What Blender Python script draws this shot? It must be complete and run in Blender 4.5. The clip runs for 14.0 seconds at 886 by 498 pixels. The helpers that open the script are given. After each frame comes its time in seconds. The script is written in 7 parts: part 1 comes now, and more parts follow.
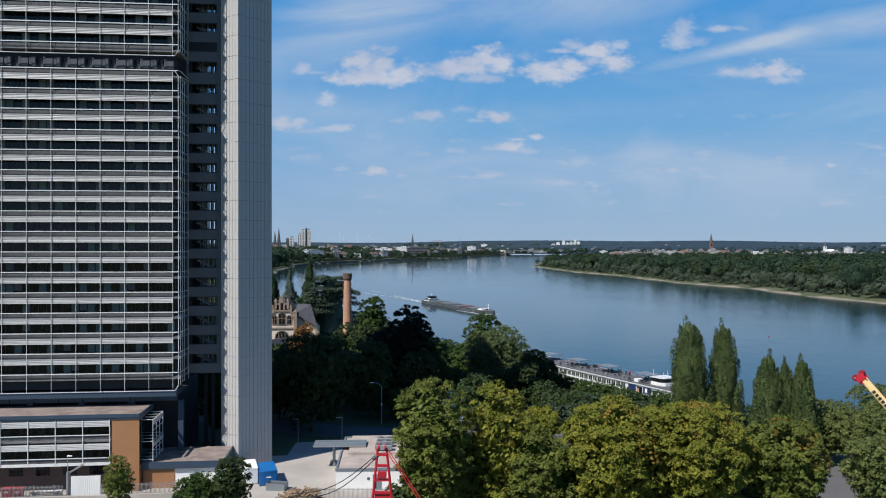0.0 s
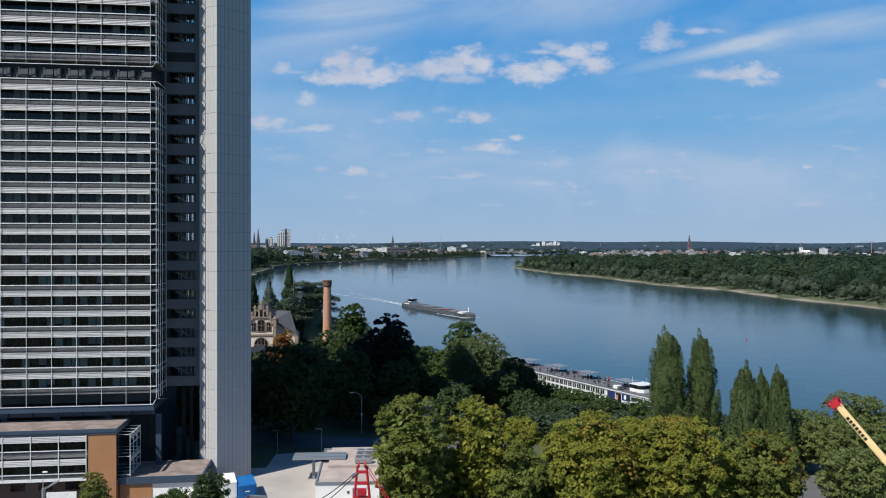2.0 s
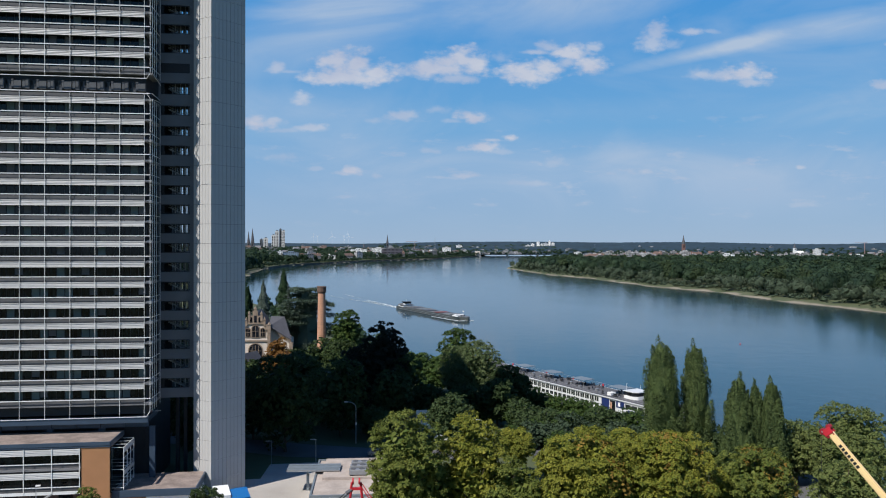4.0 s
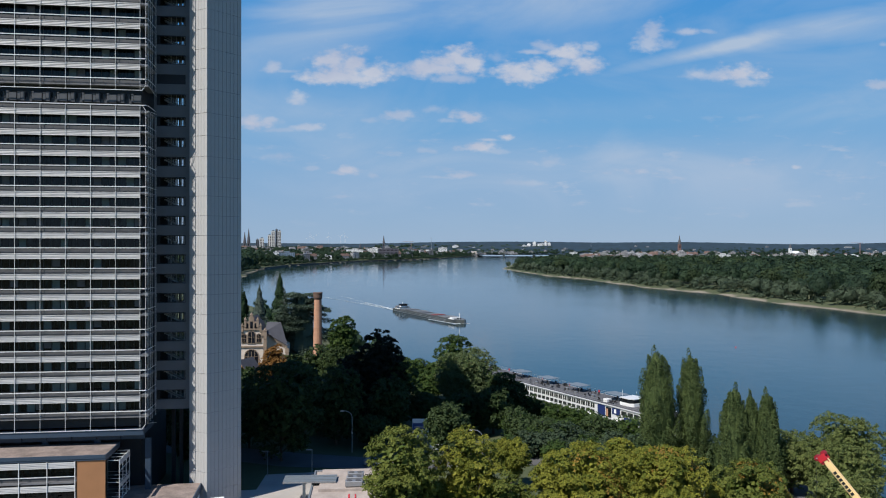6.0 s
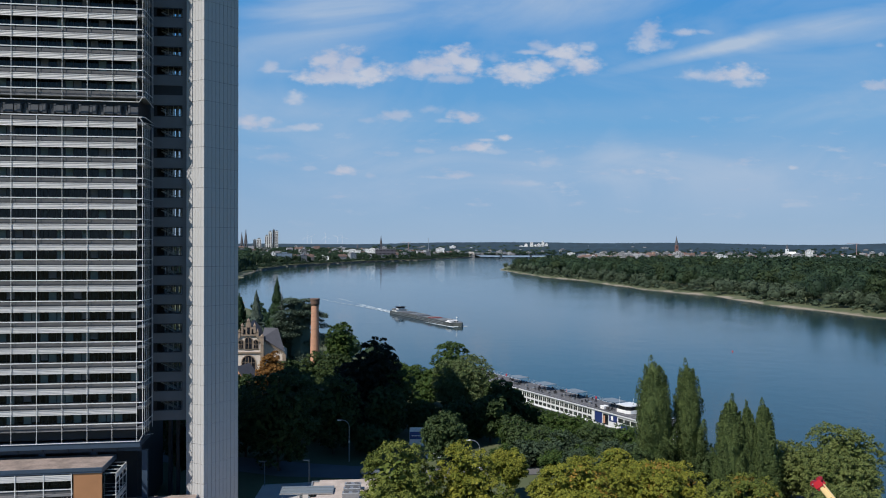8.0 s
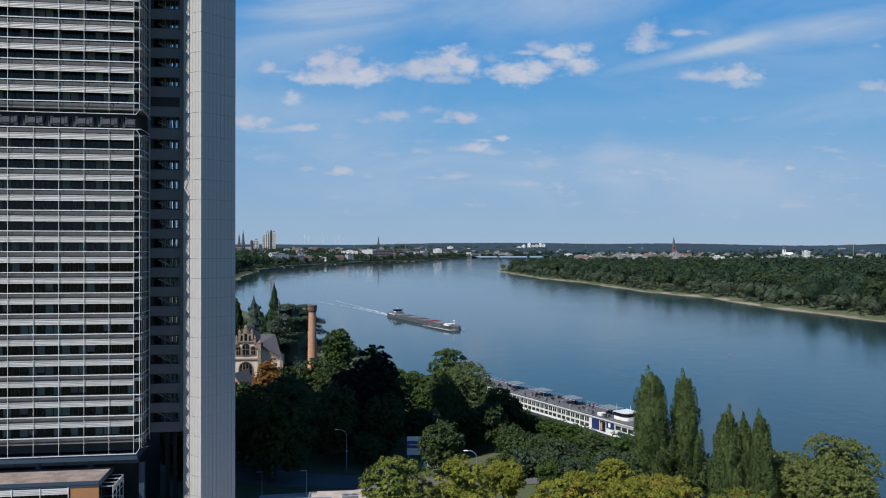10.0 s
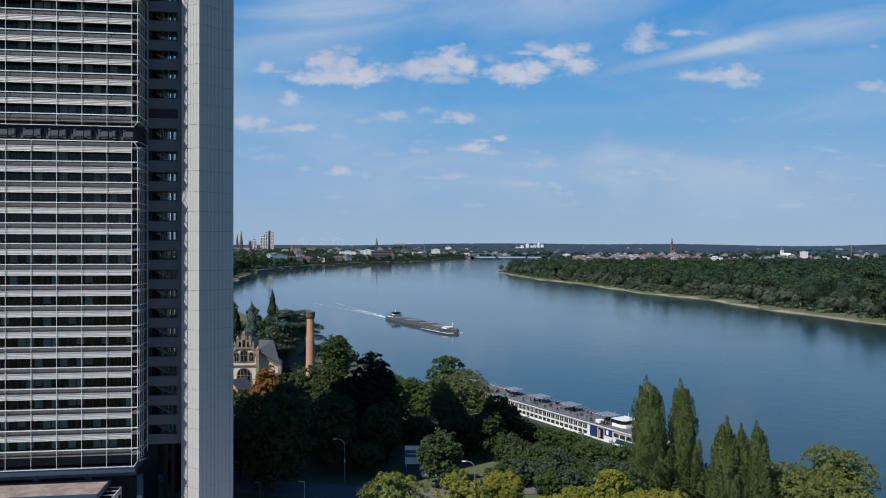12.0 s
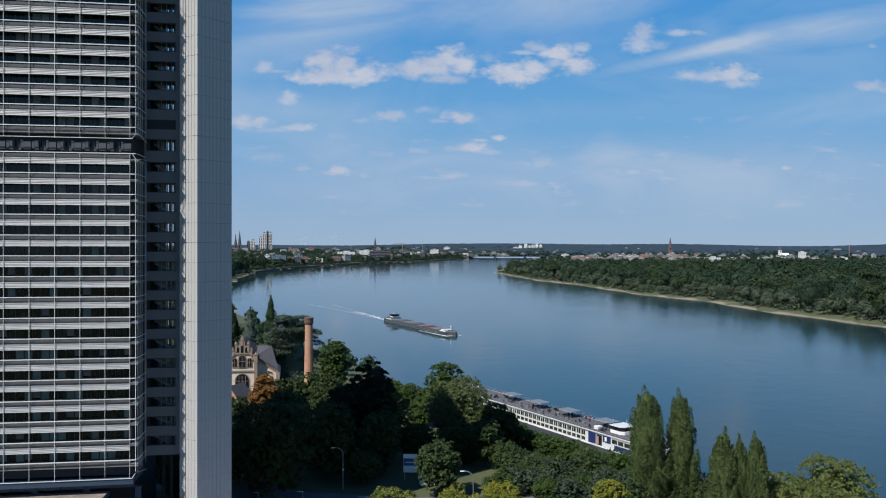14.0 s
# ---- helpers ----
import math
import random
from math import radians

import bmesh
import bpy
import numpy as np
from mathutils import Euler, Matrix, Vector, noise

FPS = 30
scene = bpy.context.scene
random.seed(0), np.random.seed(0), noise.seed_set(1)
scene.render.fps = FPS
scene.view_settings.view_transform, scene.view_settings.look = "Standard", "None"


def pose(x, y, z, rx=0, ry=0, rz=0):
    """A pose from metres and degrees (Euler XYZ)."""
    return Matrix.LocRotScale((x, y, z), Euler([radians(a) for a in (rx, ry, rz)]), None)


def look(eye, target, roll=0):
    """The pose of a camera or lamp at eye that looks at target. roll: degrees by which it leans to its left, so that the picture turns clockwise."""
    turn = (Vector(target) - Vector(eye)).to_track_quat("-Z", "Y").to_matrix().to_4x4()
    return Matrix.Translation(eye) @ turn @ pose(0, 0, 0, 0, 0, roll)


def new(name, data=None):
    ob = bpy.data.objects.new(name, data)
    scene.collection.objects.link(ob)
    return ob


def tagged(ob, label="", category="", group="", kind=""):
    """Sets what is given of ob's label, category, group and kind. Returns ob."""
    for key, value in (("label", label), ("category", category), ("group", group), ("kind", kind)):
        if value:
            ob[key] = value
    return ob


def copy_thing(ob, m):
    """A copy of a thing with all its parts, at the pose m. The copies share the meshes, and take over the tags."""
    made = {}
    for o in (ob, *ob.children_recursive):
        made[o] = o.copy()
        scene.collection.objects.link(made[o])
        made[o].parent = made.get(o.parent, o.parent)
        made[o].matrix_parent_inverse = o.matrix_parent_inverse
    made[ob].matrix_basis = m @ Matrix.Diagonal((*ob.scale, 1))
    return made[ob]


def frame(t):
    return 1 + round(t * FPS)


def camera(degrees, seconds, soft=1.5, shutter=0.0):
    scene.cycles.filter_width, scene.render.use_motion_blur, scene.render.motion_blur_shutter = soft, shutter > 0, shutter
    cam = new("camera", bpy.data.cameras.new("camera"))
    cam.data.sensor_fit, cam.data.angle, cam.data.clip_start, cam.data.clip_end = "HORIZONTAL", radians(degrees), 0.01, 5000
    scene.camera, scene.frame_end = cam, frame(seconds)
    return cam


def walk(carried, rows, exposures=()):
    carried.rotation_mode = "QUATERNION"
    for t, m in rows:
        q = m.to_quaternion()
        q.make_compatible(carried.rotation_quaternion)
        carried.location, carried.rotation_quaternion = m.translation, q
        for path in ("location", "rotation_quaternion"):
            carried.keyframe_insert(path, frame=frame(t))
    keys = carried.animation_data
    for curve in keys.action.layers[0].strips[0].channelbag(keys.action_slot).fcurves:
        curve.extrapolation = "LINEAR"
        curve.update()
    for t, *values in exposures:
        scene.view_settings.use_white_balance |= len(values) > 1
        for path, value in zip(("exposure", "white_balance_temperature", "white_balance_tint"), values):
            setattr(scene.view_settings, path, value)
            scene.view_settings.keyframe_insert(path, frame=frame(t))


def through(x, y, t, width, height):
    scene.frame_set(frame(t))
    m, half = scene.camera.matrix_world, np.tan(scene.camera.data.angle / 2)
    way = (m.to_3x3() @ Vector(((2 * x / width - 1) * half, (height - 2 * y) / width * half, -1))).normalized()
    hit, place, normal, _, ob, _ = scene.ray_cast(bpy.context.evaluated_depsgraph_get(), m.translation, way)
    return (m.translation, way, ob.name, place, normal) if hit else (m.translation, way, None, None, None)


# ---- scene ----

# ---- camera ----
cam = camera(58.5, 14.0, soft=1.05)
# seconds, x, y, z, yaw, pitch, roll: the drone climbs straight up and turns a little to its right
PATH = [
    (0.0, 0.000, 0.000, 40.000, 0.000, -0.119, 0.02),
    (0.5, 0.007, -0.011, 40.533, -0.687, -0.104, 0.02),
    (1.0, 0.015, -0.021, 41.053, -1.076, -0.098, 0.02),
    (1.5, 0.022, -0.031, 41.574, -1.316, -0.094, 0.01),
    (2.0, 0.029, -0.042, 42.103, -1.430, -0.093, 0.00),
    (2.5, 0.037, -0.052, 42.633, -1.539, -0.095, -0.02),
    (3.0, 0.044, -0.063, 43.165, -1.639, -0.097, -0.04),
    (5.5, 0.081, -0.115, 45.810, -2.023, -0.106, -0.06),
    (6.0, 0.089, -0.126, 46.334, -2.080, -0.120, -0.06),
    (6.5, 0.096, -0.136, 46.854, -2.139, -0.128, -0.07),
    (7.0, 0.103, -0.146, 47.359, -2.195, -0.117, -0.08),
    (7.5, 0.110, -0.156, 47.854, -2.240, -0.110, -0.09),
    (8.0, 0.117, -0.166, 48.339, -2.275, -0.106, -0.09),
    (10.5, 0.153, -0.216, 50.891, -2.503, -0.073, -0.07),
    (11.0, 0.160, -0.227, 51.419, -2.537, -0.068, -0.07),
    (11.5, 0.167, -0.237, 51.948, -2.560, -0.068, -0.07),
    (12.0, 0.175, -0.248, 52.470, -2.583, -0.070, -0.07),
    (12.5, 0.182, -0.258, 52.988, -2.602, -0.075, -0.07),
    (13.0, 0.189, -0.268, 53.499, -2.623, -0.082, -0.06),
    (13.5, 0.196, -0.278, 54.009, -2.653, -0.086, -0.06),
    (14.0, 0.204, -0.288, 54.523, -2.694, -0.091, -0.06),
]
walk(cam, [(t, pose(x, y, z, 90 + p, r, a)) for t, x, y, z, a, p, r in PATH], exposures=[(0.0, 0.03), (1.0, 0.04), (2.0, 0.07), (3.0, 0.06), (5.5, 0.0), (14.0, 0.0)])

# ---- world, sun ----
SUN_AZ, SUN_EL = radians(227), radians(50)
world = bpy.data.worlds.new("sky")
scene.world = world
world.use_nodes = True


def make_sky():
    tree = world.node_tree
    tree.nodes.clear()
    N, L = tree.nodes.new, tree.links.new

    def math_node(op, a, b=None, clamp=False):
        n = N("ShaderNodeMath")
        n.operation, n.use_clamp = op, clamp
        for i, v in enumerate((a, b)):
            if v is None:
                continue
            if isinstance(v, (int, float)):
                n.inputs[i].default_value = v
            else:
                L(v, n.inputs[i])
        return n.outputs[0]

    def vec_node(op, a, b):
        n = N("ShaderNodeVectorMath")
        n.operation = op
        for i, v in enumerate((a, b)):
            if isinstance(v, tuple):
                n.inputs[i].default_value = v
            elif v is not None:
                L(v, n.inputs[i])
        return n

    out, bg = N("ShaderNodeOutputWorld"), N("ShaderNodeBackground")
    sky = N("ShaderNodeTexSky")
    sky.sky_type, sky.sun_disc = "NISHITA", False
    sky.sun_elevation, sky.sun_rotation = SUN_EL, SUN_AZ
    sky.altitude, sky.air_density, sky.dust_density, sky.ozone_density = 60, 1.0, 0.0, 4.0
    coord, sep = N("ShaderNodeTexCoord"), N("ShaderNodeSeparateXYZ")
    L(coord.outputs["Generated"], sep.inputs[0])
    ahead = math_node("MAXIMUM", sep.outputs[1], 0.05)
    flat = N("ShaderNodeCombineXYZ")
    L(math_node("DIVIDE", sep.outputs[0], ahead), flat.inputs[0])
    L(math_node("DIVIDE", sep.outputs[2], ahead), flat.inputs[1])
    # billows that fray the clouds' edges
    stretch = vec_node("MULTIPLY", flat.outputs[0], (1.0, 1.7, 1.0))
    puff = N("ShaderNodeTexNoise")
    puff.inputs["Scale"].default_value, puff.inputs["Detail"].default_value, puff.inputs["Roughness"].default_value = 48, 8, 0.66
    L(stretch.outputs[0], puff.inputs["Vector"])
    lump = N("ShaderNodeTexNoise")
    lump.inputs["Scale"].default_value, lump.inputs["Detail"].default_value = 11, 4
    L(stretch.outputs[0], lump.inputs["Vector"])
    bent = vec_node("SUBTRACT", lump.outputs["Color"], (0.5, 0.5, 0.5))
    bent = vec_node("MULTIPLY", bent.outputs[0], (0.022, 0.010, 0.0))
    place = vec_node("ADD", flat.outputs[0], bent.outputs[0])
    total = None
    # cauliflower edges: fine billows on coarser ones
    cells = N("ShaderNodeTexVoronoi")
    cells.feature = "SMOOTH_F1"
    cells.inputs["Scale"].default_value, cells.inputs["Smoothness"].default_value = 46, 0.5
    L(stretch.outputs[0], cells.inputs["Vector"])
    ragged = math_node("MULTIPLY", math_node("SUBTRACT", puff.outputs["Fac"], 0.5), 2.4)
    ragged = math_node("ADD", ragged, math_node("MULTIPLY", math_node("SUBTRACT", 0.42, cells.outputs["Distance"]), 0.9))
    fine = N("ShaderNodeTexVoronoi")
    fine.feature = "SMOOTH_F1"
    fine.inputs["Scale"].default_value, fine.inputs["Smoothness"].default_value = 120, 0.4
    L(stretch.outputs[0], fine.inputs["Vector"])
    ragged = math_node("ADD", ragged, math_node("MULTIPLY", math_node("SUBTRACT", 0.42, fine.outputs["Distance"]), 0.5))
    # cumulus, flatter below than above, its puffs melting into one another
    for w, puffs in CUMULUS.items():
        near = None
        for u, v, a, b in puffs:
            d = vec_node("SUBTRACT", place.outputs[0], (u, v - 0.1 * b, 0.0))
            d = vec_node("MULTIPLY", d.outputs[0], (0.68 / a, 0.6 / b, 0.0))
            down = vec_node("MULTIPLY", d.outputs[0], (1.0, -1.3, 0.0))
            d = vec_node("MAXIMUM", d.outputs[0], down.outputs[0])
            n = vec_node("LENGTH", d.outputs[0], None).outputs["Value"]
            if near is None:
                near = n
            else:
                join = N("ShaderNodeMath")
                join.operation = "SMOOTH_MIN"
                join.inputs[2].default_value = 0.3
                L(near, join.inputs[0])
                L(n, join.inputs[1])
                near = join.outputs[0]
        field = math_node("ADD", math_node("SUBTRACT", 0.93, near), math_node("MULTIPLY", ragged, 0.6))
        rim = N("ShaderNodeMapRange")
        rim.interpolation_type = "SMOOTHSTEP"
        rim.inputs[1].default_value, rim.inputs[2].default_value, rim.inputs[4].default_value = -0.2, 0.72, w
        L(field, rim.inputs[0])
        total = rim.outputs[0] if total is None else math_node("MAXIMUM", total, rim.outputs[0])
    # faint flecks low over the horizon
    fleck_at = vec_node("MULTIPLY", place.outputs[0], (17.0, 58.0, 1.0))
    fleck = N("ShaderNodeTexNoise")
    fleck.inputs["Scale"].default_value, fleck.inputs["Detail"].default_value, fleck.inputs["Roughness"].default_value = 1.0, 5, 0.58
    L(fleck_at.outputs[0], fleck.inputs["Vector"])
    fleck_on = N("ShaderNodeMapRange")
    fleck_on.interpolation_type = "SMOOTHSTEP"
    fleck_on.inputs[1].default_value, fleck_on.inputs[2].default_value, fleck_on.inputs[4].default_value = 0.56, 0.74, 0.42
    L(fleck.outputs["Fac"], fleck_on.inputs[0])
    rise = N("ShaderNodeMapRange")
    rise.inputs[1].default_value, rise.inputs[2].default_value = 0.02, 0.06
    L(sep.outputs[2], rise.inputs[0])
    fade = N("ShaderNodeMapRange")
    fade.inputs[1].default_value, fade.inputs[2].default_value, fade.inputs[3].default_value, fade.inputs[4].default_value = 0.10, 0.19, 1.0, 0.0
    L(sep.outputs[2], fade.inputs[0])
    flecks = math_node("MULTIPLY", math_node("MULTIPLY", fleck_on.outputs[0], rise.outputs[0]), fade.outputs[0])
    soft_total = math_node("MAXIMUM", total, flecks, True)
    # high thin veils
    turned = N("ShaderNodeMapping")
    turned.inputs["Rotation"].default_value = (0, 0, radians(-14))
    turned.inputs["Scale"].default_value = (2.2, 5.0, 1.0)
    L(flat.outputs[0], turned.inputs["Vector"])
    veil = N("ShaderNodeTexNoise")
    veil.inputs["Scale"].default_value, veil.inputs["Detail"].default_value, veil.inputs["Roughness"].default_value = 1.7, 7, 0.54
    veil.inputs["Distortion"].default_value = 0.9
    L(turned.outputs[0], veil.inputs["Vector"])
    thin = N("ShaderNodeMapRange")
    thin.inputs[1].default_value, thin.inputs[2].default_value, thin.inputs[4].default_value = 0.43, 0.8, 0.42
    L(veil.outputs["Fac"], thin.inputs[0])
    streak = None
    for u, v, a, b, angle, w in STREAKS:
        d = vec_node("SUBTRACT", place.outputs[0], (u, v, 0.0))
        m = N("ShaderNodeMapping")
        m.inputs["Rotation"].default_value = (0, 0, radians(-angle))
        L(d.outputs[0], m.inputs["Vector"])
        d = vec_node("MULTIPLY", m.outputs[0], (1 / a, 1 / b, 0.0))
        n = vec_node("LENGTH", d.outputs[0], None)
        fall = math_node("MULTIPLY", math_node("SUBTRACT", 1.0, n.outputs["Value"], True), w)
        streak = fall if streak is None else math_node("ADD", streak, fall)
    wisp = math_node("MULTIPLY", streak, math_node("ADD", math_node("MULTIPLY", veil.outputs["Fac"], 2.6), -0.55, True))
    high = math_node("ADD", thin.outputs[0], wisp, True)
    up = N("ShaderNodeMapRange")
    up.inputs[1].default_value, up.inputs[2].default_value = 0.0, 0.12
    L(sep.outputs[2], up.inputs[0])
    # the veils thin out overhead
    clear = N("ShaderNodeMapRange")
    clear.inputs[1].default_value, clear.inputs[2].default_value, clear.inputs[3].default_value, clear.inputs[4].default_value = 0.31, 0.5, 1.0, 0.1
    L(sep.outputs[2], clear.inputs[0])
    high = math_node("MULTIPLY", math_node("MULTIPLY", high, up.outputs[0]), clear.outputs[0])
    mix1, mix2 = N("ShaderNodeMix"), N("ShaderNodeMix")
    mix1.data_type = mix2.data_type = "RGBA"
    # clear air over a thin haze that pales towards the horizon
    haze = N("ShaderNodeValToRGB")
    while len(haze.color_ramp.elements) < len(AIR):
        haze.color_ramp.elements.new(0.5)
    for e, (z, c) in zip(haze.color_ramp.elements, AIR):
        e.position, e.color = z, (*c, 1)
    L(sep.outputs[2], haze.inputs[0])
    scaled = vec_node("SCALE", haze.outputs[0], None)
    scaled.inputs["Scale"].default_value = 10.0
    tint = N("ShaderNodeMix")
    tint.data_type = "RGBA"
    tint.inputs[0].default_value = 0.9
    L(scaled.outputs[0], tint.inputs[7])
    L(sky.outputs[0], tint.inputs[6])
    L(tint.outputs[2], mix1.inputs[6])
    mix1.inputs[7].default_value = (*VEIL, 1)
    L(high, mix1.inputs[0])
    L(mix1.outputs[2], mix2.inputs[6])
    # sunlit tops, greyer bellies
    shade = N("ShaderNodeMix")
    shade.data_type = "RGBA"
    shade.inputs[6].default_value, shade.inputs[7].default_value = (*CLOUD_SHADE, 1), (*CLOUD, 1)
    lit = N("ShaderNodeMapRange")
    lit.inputs[1].default_value, lit.inputs[2].default_value = 0.36, 0.66
    L(lump.outputs["Fac"], lit.inputs[0])
    L(lit.outputs[0], shade.inputs[0])
    L(shade.outputs[2], mix2.inputs[7])
    L(soft_total, mix2.inputs[0])
    L(mix2.outputs[2], bg.inputs[0])
    bg.inputs[1].default_value = 0.1
    L(bg.outputs[0], out.inputs[0])


AIR = [(0.0, (0.27, 0.41, 0.61)), (0.06, (0.235, 0.395, 0.625)), (0.15, (0.138, 0.37, 0.665)), (0.30, (0.05, 0.285, 0.67)), (0.5, (0.03, 0.14, 0.40)), (1.0, (0.02, 0.075, 0.25))]
VEIL, CLOUD, CLOUD_SHADE = (4.1, 5.2, 6.8), (5.9, 6.2, 7.0), (4.5, 5.0, 6.4)
# cumulus by thickness: direction across and up, half width, half height
CUMULUS = {
    0.92: [
        (-0.080, 0.230, 0.023, 0.0157), (-0.057, 0.220, 0.027, 0.0129), (-0.103, 0.215, 0.037, 0.0100), (-0.068, 0.213, 0.039, 0.0086), (0.075, 0.232, 0.018, 0.0143), (0.010, 0.226, 0.023, 0.0114),
        (0.140, 0.222, 0.030, 0.0143), (0.161, 0.229, 0.020, 0.0100), (0.194, 0.248, 0.025, 0.0086), (0.217, 0.232, 0.021, 0.0093), (0.417, 0.223, 0.029, 0.0100), (-0.205, 0.157, 0.027, 0.0071),
        (0.068, 0.166, 0.020, 0.0057), (0.118, 0.141, 0.010, 0.0036), (0.082, 0.127, 0.023, 0.0057), (-0.084, 0.096, 0.010, 0.0050), (-0.103, 0.232, 0.023, 0.0157), (0.057, 0.239, 0.020, 0.0143),
        (0.035, 0.228, 0.027, 0.0143),
    ],
    0.62: [
        (-0.000, 0.219, 0.032, 0.0064), (0.046, 0.214, 0.027, 0.0064), (0.122, 0.222, 0.016, 0.0086), (0.169, 0.255, 0.020, 0.0064), (0.150, 0.248, 0.018, 0.0036), (0.227, 0.255, 0.013, 0.0050),
        (0.190, 0.237, 0.014, 0.0071), (0.303, 0.261, 0.020, 0.0107), (0.303, 0.276, 0.014, 0.0129), (0.351, 0.275, 0.017, 0.0043), (0.384, 0.221, 0.029, 0.0064), (0.428, 0.212, 0.021, 0.0057),
        (0.604, 0.208, 0.021, 0.0064), (-0.177, 0.225, 0.009, 0.0064), (-0.142, 0.188, 0.012, 0.0071), (-0.183, 0.161, 0.010, 0.0043), (-0.131, 0.151, 0.020, 0.0043), (-0.022, 0.169, 0.019, 0.0057),
        (0.093, 0.137, 0.014, 0.0021), (-0.093, 0.093, 0.013, 0.0029), (0.057, 0.092, 0.020, 0.0036), (0.289, 0.096, 0.012, 0.0036), (0.492, 0.105, 0.006, 0.0029),
    ],
    0.34: [
        (0.104, 0.242, 0.014, 0.0064), (0.322, 0.260, 0.013, 0.0064), (0.373, 0.277, 0.009, 0.0029), (0.358, 0.221, 0.014, 0.0064), (0.606, 0.263, 0.006, 0.0029), (-0.163, 0.222, 0.023, 0.0021),
        (-0.170, 0.148, 0.021, 0.0029), (0.025, 0.175, 0.013, 0.0050), (-0.057, 0.162, 0.009, 0.0036), (0.046, 0.161, 0.013, 0.0029), (0.100, 0.123, 0.021, 0.0036), (0.035, 0.089, 0.021, 0.0021),
        (0.172, 0.110, 0.014, 0.0057), (0.014, 0.122, 0.011, 0.0029), (-0.170, 0.114, 0.018, 0.0043), (-0.128, 0.099, 0.010, 0.0029), (-0.054, 0.091, 0.006, 0.0036), (0.143, 0.082, 0.029, 0.0036),
    ],
}
STREAKS = [
    (0.362, 0.250, 0.136, 0.011, 13.5, 0.9),
    (0.548, 0.285, 0.164, 0.026, 9, 1.3),
    (0.443, 0.267, 0.100, 0.014, 13, 0.5),
    (0.120, 0.315, 0.280, 0.050, 6, 0.8), (-0.120, 0.290, 0.160, 0.070, 20, 0.75), (0.250, 0.175, 0.400, 0.022, 3, 0.25), (-0.150, 0.170, 0.180, 0.040, 0, 0.5),
    (0.100, 0.080, 0.600, 0.080, 0, 0.75), (0.450, 0.090, 0.400, 0.060, 2, 0.7), (0.550, 0.170, 0.250, 0.040, 4, 0.3),
]
make_sky()
sun_data = bpy.data.lights.new("sun", "SUN")
sun_data.energy, sun_data.angle, sun_data.color = 5.6, radians(0.55), (1.0, 0.955, 0.90)
sun = new("sun", sun_data)
TO_SUN = Vector((math.sin(SUN_AZ) * math.cos(SUN_EL), math.cos(SUN_AZ) * math.cos(SUN_EL), math.sin(SUN_EL)))
sun.matrix_world = look(TO_SUN * 300, (0, 0, 0))


# ---- materials ----
def material(name, color, rough=0.7, metal=0.0, var=0.15, scale=1.0, fine=12.0, bump=0.1, spread=0.0, island=0.0, color2=None, spec=0.5, stretch=(1, 1, 1)):
    """A surface with variation at two scales; spread: by object, island: by loose piece."""
    m = bpy.data.materials.new(name)
    m.use_nodes = True
    t = m.node_tree
    N, L = t.nodes.new, t.links.new
    b = t.nodes["Principled BSDF"]
    b.inputs["Roughness"].default_value, b.inputs["Metallic"].default_value = rough, metal
    b.inputs["Specular IOR Level"].default_value = spec
    co = N("ShaderNodeTexCoord")
    mp = N("ShaderNodeMapping")
    mp.inputs["Scale"].default_value = stretch
    L(co.outputs["Object"], mp.inputs["Vector"])
    n1, n2 = N("ShaderNodeTexNoise"), N("ShaderNodeTexNoise")
    for n, s, d in ((n1, scale, 4), (n2, fine, 3)):
        n.inputs["Scale"].default_value, n.inputs["Detail"].default_value = s, d
        L(mp.outputs[0], n.inputs["Vector"])
    add = N("ShaderNodeMath")
    add.operation = "MULTIPLY_ADD"
    add.inputs[1].default_value = 0.5
    L(n2.outputs["Fac"], add.inputs[0])
    L(n1.outputs["Fac"], add.inputs[2])
    last = add.outputs[0]
    for amount, node, socket in ((spread, "ShaderNodeObjectInfo", "Random"), (island, "ShaderNodeNewGeometry", "Random Per Island")):
        if amount:
            r = N(node)
            k = N("ShaderNodeMath")
            k.operation = "MULTIPLY_ADD"
            k.inputs[1].default_value = amount
            L(r.outputs[socket], k.inputs[0])
            L(last, k.inputs[2])
            k2 = N("ShaderNodeMath")
            k2.operation = "SUBTRACT"
            k2.inputs[1].default_value = amount / 2
            L(k.outputs[0], k2.inputs[0])
            last = k2.outputs[0]
    rng = N("ShaderNodeMapRange")
    rng.inputs[1].default_value, rng.inputs[2].default_value = 0.35, 1.15
    L(last, rng.inputs[0])
    mix = N("ShaderNodeMix")
    mix.data_type = "RGBA"
    c = Vector(color)
    lo, hi = (c * (1 - var), c * (1 + var)) if color2 is None else (c, Vector(color2))
    mix.inputs[6].default_value, mix.inputs[7].default_value = (*lo, 1), (*[min(v, 0.95) for v in hi], 1)
    L(rng.outputs[0], mix.inputs[0])
    L(mix.outputs[2], b.inputs["Base Color"])
    if bump:
        bp = N("ShaderNodeBump")
        bp.inputs["Strength"].default_value, bp.inputs["Distance"].default_value = bump, 0.05
        L(n2.outputs["Fac"], bp.inputs["Height"])
        L(bp.outputs[0], b.inputs["Normal"])
    return m


